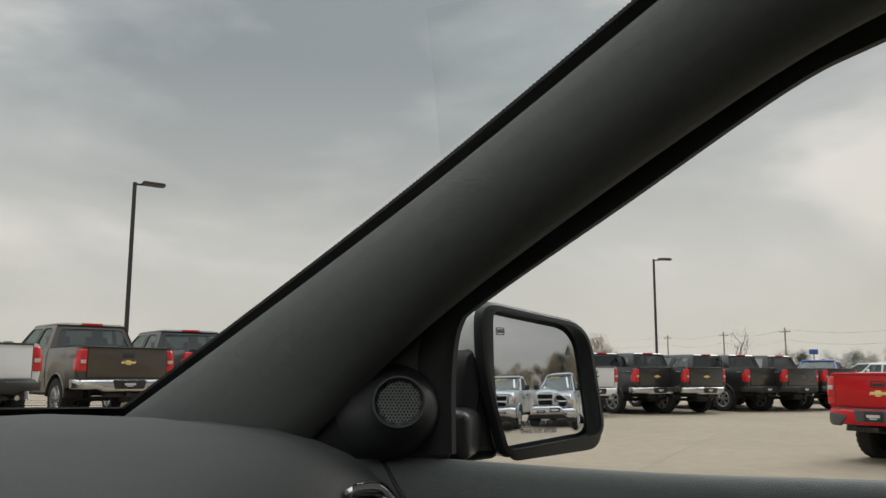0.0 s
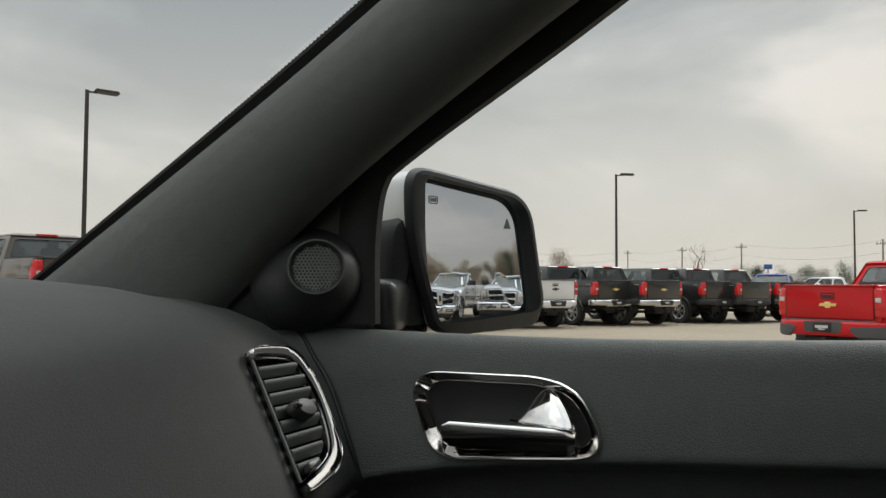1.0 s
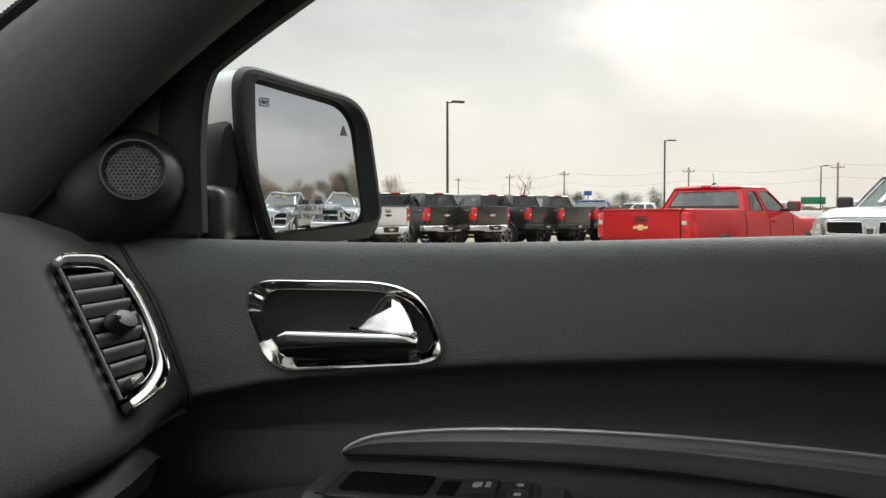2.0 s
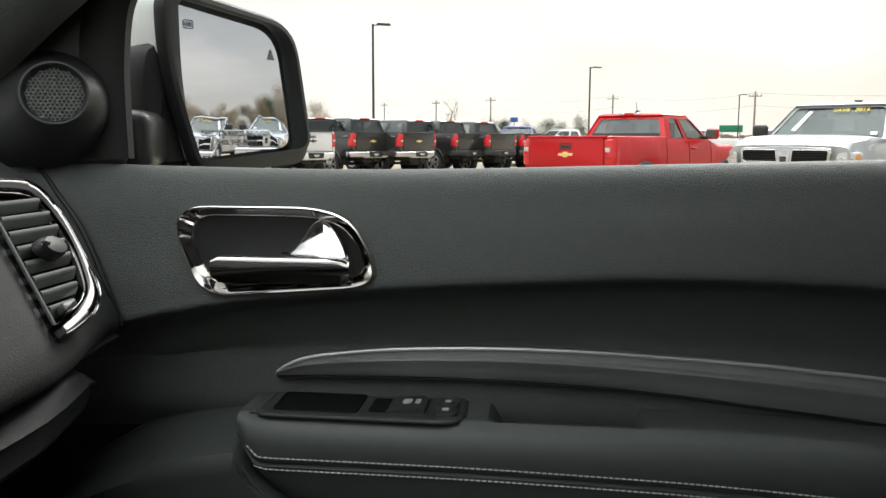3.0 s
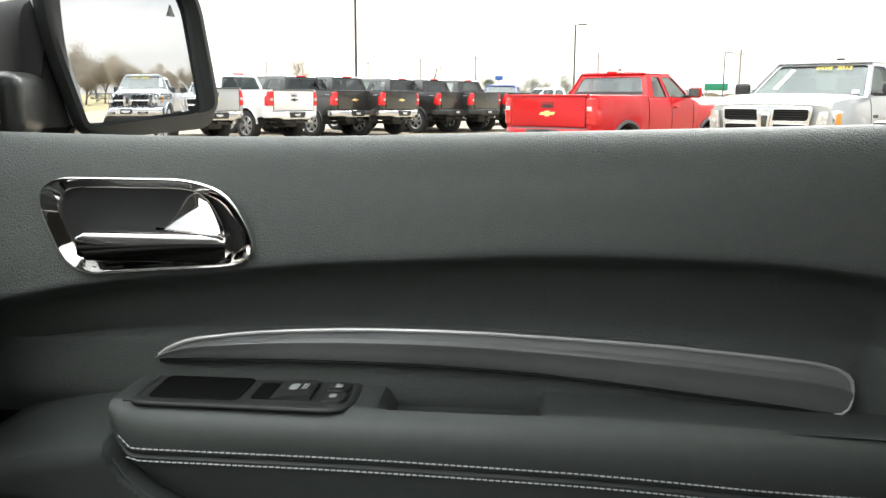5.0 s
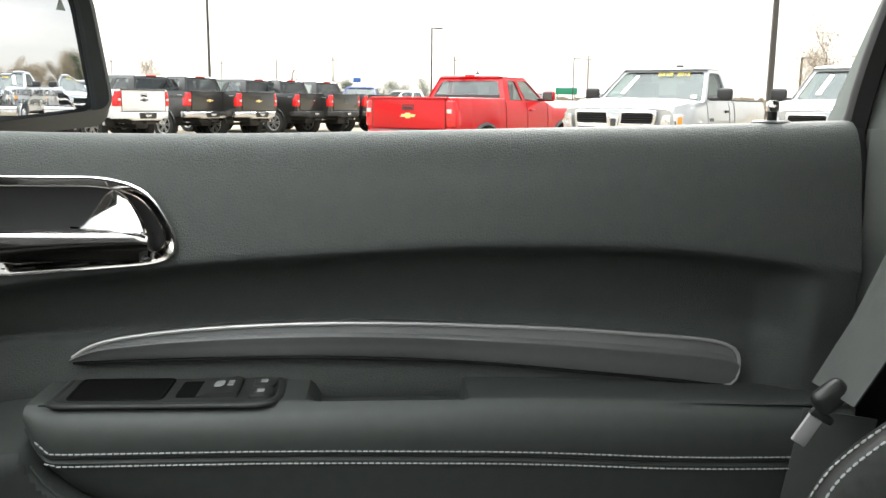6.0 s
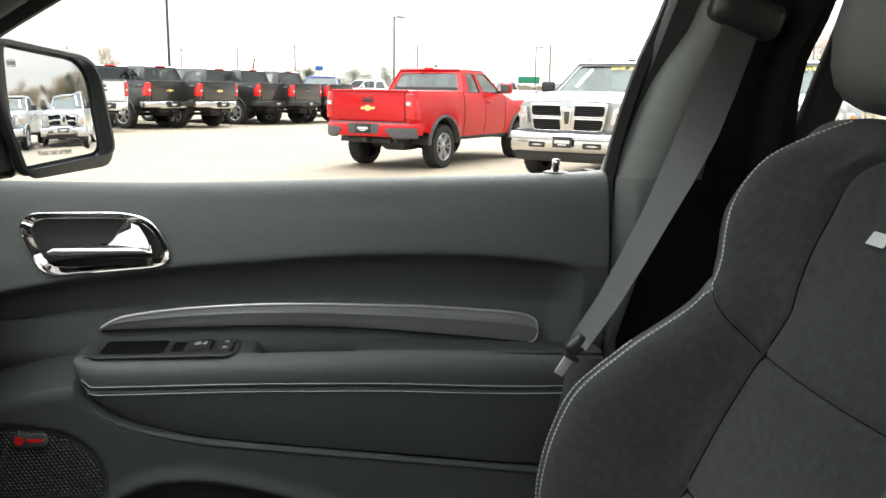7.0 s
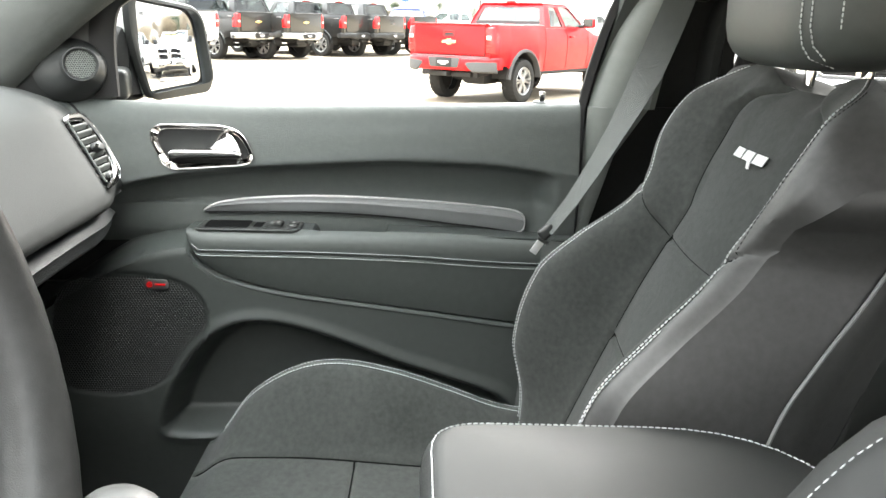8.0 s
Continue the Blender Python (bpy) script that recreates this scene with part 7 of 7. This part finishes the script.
# ---- lamp posts, utility poles, wires, signs ----
def lamp_post(x, y, height, head_az, label="dark bronze parking lot lamp post with a flat head"):
    post_ = thing("lamp_post", label, "lamp post", "lot lamp posts", pose(x, y, lot_z(x, y), 0, 0, head_az))
    part("base", loft([[(r * math.cos(a), r * math.sin(a), z) for a in spread(0, 5.9, 16)] for r, z in ((0.30, 0), (0.30, 0.75), (0.27, 0.78))]), CONCRETE, post_)
    part("pole", loft([[(sx_ * w, sy_ * w, z) for sx_, sy_ in ((-1, -1), (1, -1), (1, 1), (-1, 1))] for w, z in ((0.075, 0.75), (0.062, height))]), POLE, post_)
    part("arm", box((0.30, 0.06, 0.06), (0.15, 0, height - 0.06), 0.01), POLE, post_)
    part("lamp_head", loft([[(x0, -0.18 * k, z) for x0, z in ((0.20, height - 0.05), (0.28, height + 0.05), (0.95, height + 0.015), (1.02, height - 0.04), (0.92, height - 0.09))] for k in (-1, -0.8, 0.8, 1)]), POLE, post_)
    return post_


for x, y, h, a in ((20.6, 22.1, 7.7, -40), (47.5, 9.9, 7.8, -80), (76.5, -3.9, 7.8, -85), (24.0, -10.9, 7.8, -100), (118.0, -26.2, 7.6, -95), (150.0, -43.0, 7.3, -95), (64.0, -32.0, 5.0, -60)):
    lamp_post(x, y, h, a)


def utility_pole(x, y, height, az):
    u = thing("utility_pole", "weathered wooden utility pole with a crossarm", "utility pole", "utility poles", pose(x, y, LOT_Z - 0.12, 0, 0, az))
    part("post", tube([(0, 0, 0), (0, 0, height)], [0.17, 0.12], 8), UTILITY, u)
    part("crossarm", box((0.10, 1.9, 0.11), (0, 0, height - 0.7), 0.01), UTILITY, u)
    for k in (-0.8, -0.3, 0.3, 0.8):
        part("insulator", tube([(0, k, height - 0.63), (0, k, height - 0.42)], 0.05, 6), WIRE, u)
    return u


spots = [(196.6, 62.0, 10.2), (196.6, 37.5, 10.2), (172.0, 22.0, 9.6), (149.8, 9.4, 9.1), (138.0, -11.0, 8.8), (126.4, -30.3, 8.6), (108.0, -62.0, 8.6)]
for x, y, h in spots:
    utility_pole(x, y, h, -20)
for (x0, y0, h0), (x1, y1, h1) in zip(spots, spots[1:]):
    for off, dz in ((0.9, -0.4), (0.0, -2.2)):
        pts = [(x0 + (x1 - x0) * f, y0 + (y1 - y0) * f + off * 0, h0 + (h1 - h0) * f + dz - 0.9 * 4 * f * (1 - f)) for f in spread(0, 1, 12)]
        solo("overhead_wire", tube(pts, 0.014, 4), WIRE, "dark sagging overhead wire between poles", "cable", "overhead wires")

sign = thing("road_sign", "green road sign on two posts far off", "road sign")
part("sign_face", box((0.1, 3.6, 1.1), (137, -29.4, 3.2), 0.03), SIGN_GREEN, sign)
for y in (-30.8, -28.0):
    part("sign_post", box((0.14, 0.14, 3.2), (137.1, y, 1.6)), UTILITY, sign, smooth=0)
sign = thing("road_sign", "small blue sign on a post far off", "road sign")
part("sign_face", box((0.1, 1.0, 0.6), (110, 3.9, 3.9), 0.03), SIGN_BLUE, sign)
part("sign_post", box((0.14, 0.14, 3.8), (110.1, 3.9, 1.9)), UTILITY, sign, smooth=0)


# ---- trees ----
def tree(name, label, x, y, height, width, twig_mat, seed, leafy=1.0, group=""):
    """Tapered trunk, limbs that fork three times, and a crown of many small twig tufts."""
    rnd = random.Random(seed)
    t = thing(name, label, "tree", group, pose(x, y, LOT_Z - 0.14, 0, 0, rnd.uniform(0, 360)))
    wood, tufts = bmesh.new(), bmesh.new()
    ends = []

    def limb(p, d, length, r, level):
        pts, q = [p.copy()], p.copy()
        dd = d.copy()
        for _ in range(4):
            dd = (dd + Vector((rnd.gauss(0, 0.12), rnd.gauss(0, 0.12), rnd.gauss(0.03, 0.08)))).normalized()
            q = q + dd * length / 4
            pts.append(q.copy())
        radii = [r * (1 - 0.6 * k / 4) for k in range(5)]
        nonlocal_wood.append(tube(pts, radii, 5 if level < 2 else 3))
        if level >= 3:
            ends.extend(pts[1:])
            return
        for k in range(4 if level == 0 else 3):
            f = pts[rnd.randint(2, 4)] if level else pts[rnd.randint(1, 4)]
            spin = rnd.uniform(0, 6.28)
            lean = rnd.uniform(0.35, 0.85)
            side = Vector((math.cos(spin), math.sin(spin), 0)) * width
            limb(f, (dd * math.cos(lean) + side * math.sin(lean) + Vector((0, 0, 0.25))).normalized(), length * rnd.uniform(0.55, 0.75), r * 0.45, level + 1)
    nonlocal_wood = [wood]
    limb(Vector((0, 0, 0)), Vector((0, 0, 1)), height * 0.42, height * 0.022, 0)
    part("trunk", join(*nonlocal_wood), BARK, t)
    for p in ends:
        for _ in range(int(5 * leafy) + (1 if rnd.random() < (5 * leafy) % 1 else 0)):
            c = p + Vector((rnd.gauss(0, 0.35), rnd.gauss(0, 0.35), rnd.gauss(0.1, 0.3))) * height * 0.22
            a = Vector((rnd.gauss(0, 0.8), rnd.gauss(0, 0.8), rnd.gauss(1.0, 0.8))).normalized() * height * rnd.uniform(0.03, 0.08)
            b = a.orthogonal().normalized() * height * rnd.uniform(0.0010, 0.0022)
            tufts.faces.new([tufts.verts.new(c - b), tufts.verts.new(c + a * 0.5 + b), tufts.verts.new(c + a), tufts.verts.new(c + a * 0.4 - b * 1.5)])
    if leafy:
        part("crown", tufts, twig_mat, t, smooth=0)
    return t


tree("tree", "bare small tree behind the parked trucks", 74.6, 8.7, 6.3, 1.0, TWIG, 3, 0.25)
tree("tree", "reddish budding tree behind the row of trucks", 87.2, 23.6, 6.2, 1.1, TWIG, 5, 5.0)
for k in range(7):
    tree("tree", "greenish distant tree on the horizon", 118 + 6 * (k % 3), 8.0 - 2.4 * k * (1 if k < 3 else 0.9), 5.2 - 0.25 * (k % 4), 1.2, FIR, 20 + k, 6.0, "distant trees")
for k in range(9):
    tree("tree", "budding tree beyond the silver trucks", 60 + 3.5 * k, -31.0 - 4.6 * k + 2.0 * (k % 2), 6.0 + 1.6 * (k % 3), 1.0, TWIG, 40 + k, 4.0, "trees beyond the lot")
# trees behind the car, seen in the door mirror
behind = random.Random(31)
for k in range(38):
    az, dist, h = radians(-100 + 1.05 * k + behind.uniform(-0.4, 0.4)), behind.uniform(78, 100), behind.uniform(5.6, 8.8)
    h *= 0.72 if 14 <= k <= 19 else 1.0
    tree("tree", "bare yellowish spring tree behind the lot", 0.9 + dist * math.cos(az), 0.6 + dist * math.sin(az), h, 1.0, FIR if k % 19 == 4 else TWIG, 70 + k, 18.0, "trees behind the car")

# far low woods along the horizon
bm = bmesh.new()
rnd = random.Random(9)
for k in range(2600):
    az = radians(rnd.uniform(-60, 75))
    dist = rnd.uniform(330, 420)
    c = Vector((dist * math.cos(az), dist * math.sin(az), 0))
    h = rnd.uniform(2.0, 5.2) * (0.7 + 0.5 * noise.noise(Vector((az * 9, 0, 0))))
    w = rnd.uniform(1.2, 3.2)
    d = Vector((-math.sin(az), math.cos(az), 0)) * w
    for q in range(3):
        o = d * rnd.uniform(-0.7, 0.7)
        bm.faces.new([bm.verts.new(c - d + o), bm.verts.new(c + d + o), bm.verts.new(c + d * 0.5 + o + Vector((0, 0, h))), bm.verts.new(c - d * 0.3 + o + Vector((0, 0, h * 1.15)))])
solo("backdrop_woods", bm, TWIG, "low bare woods along the horizon", "far woods", kind="stuff", smooth=0)
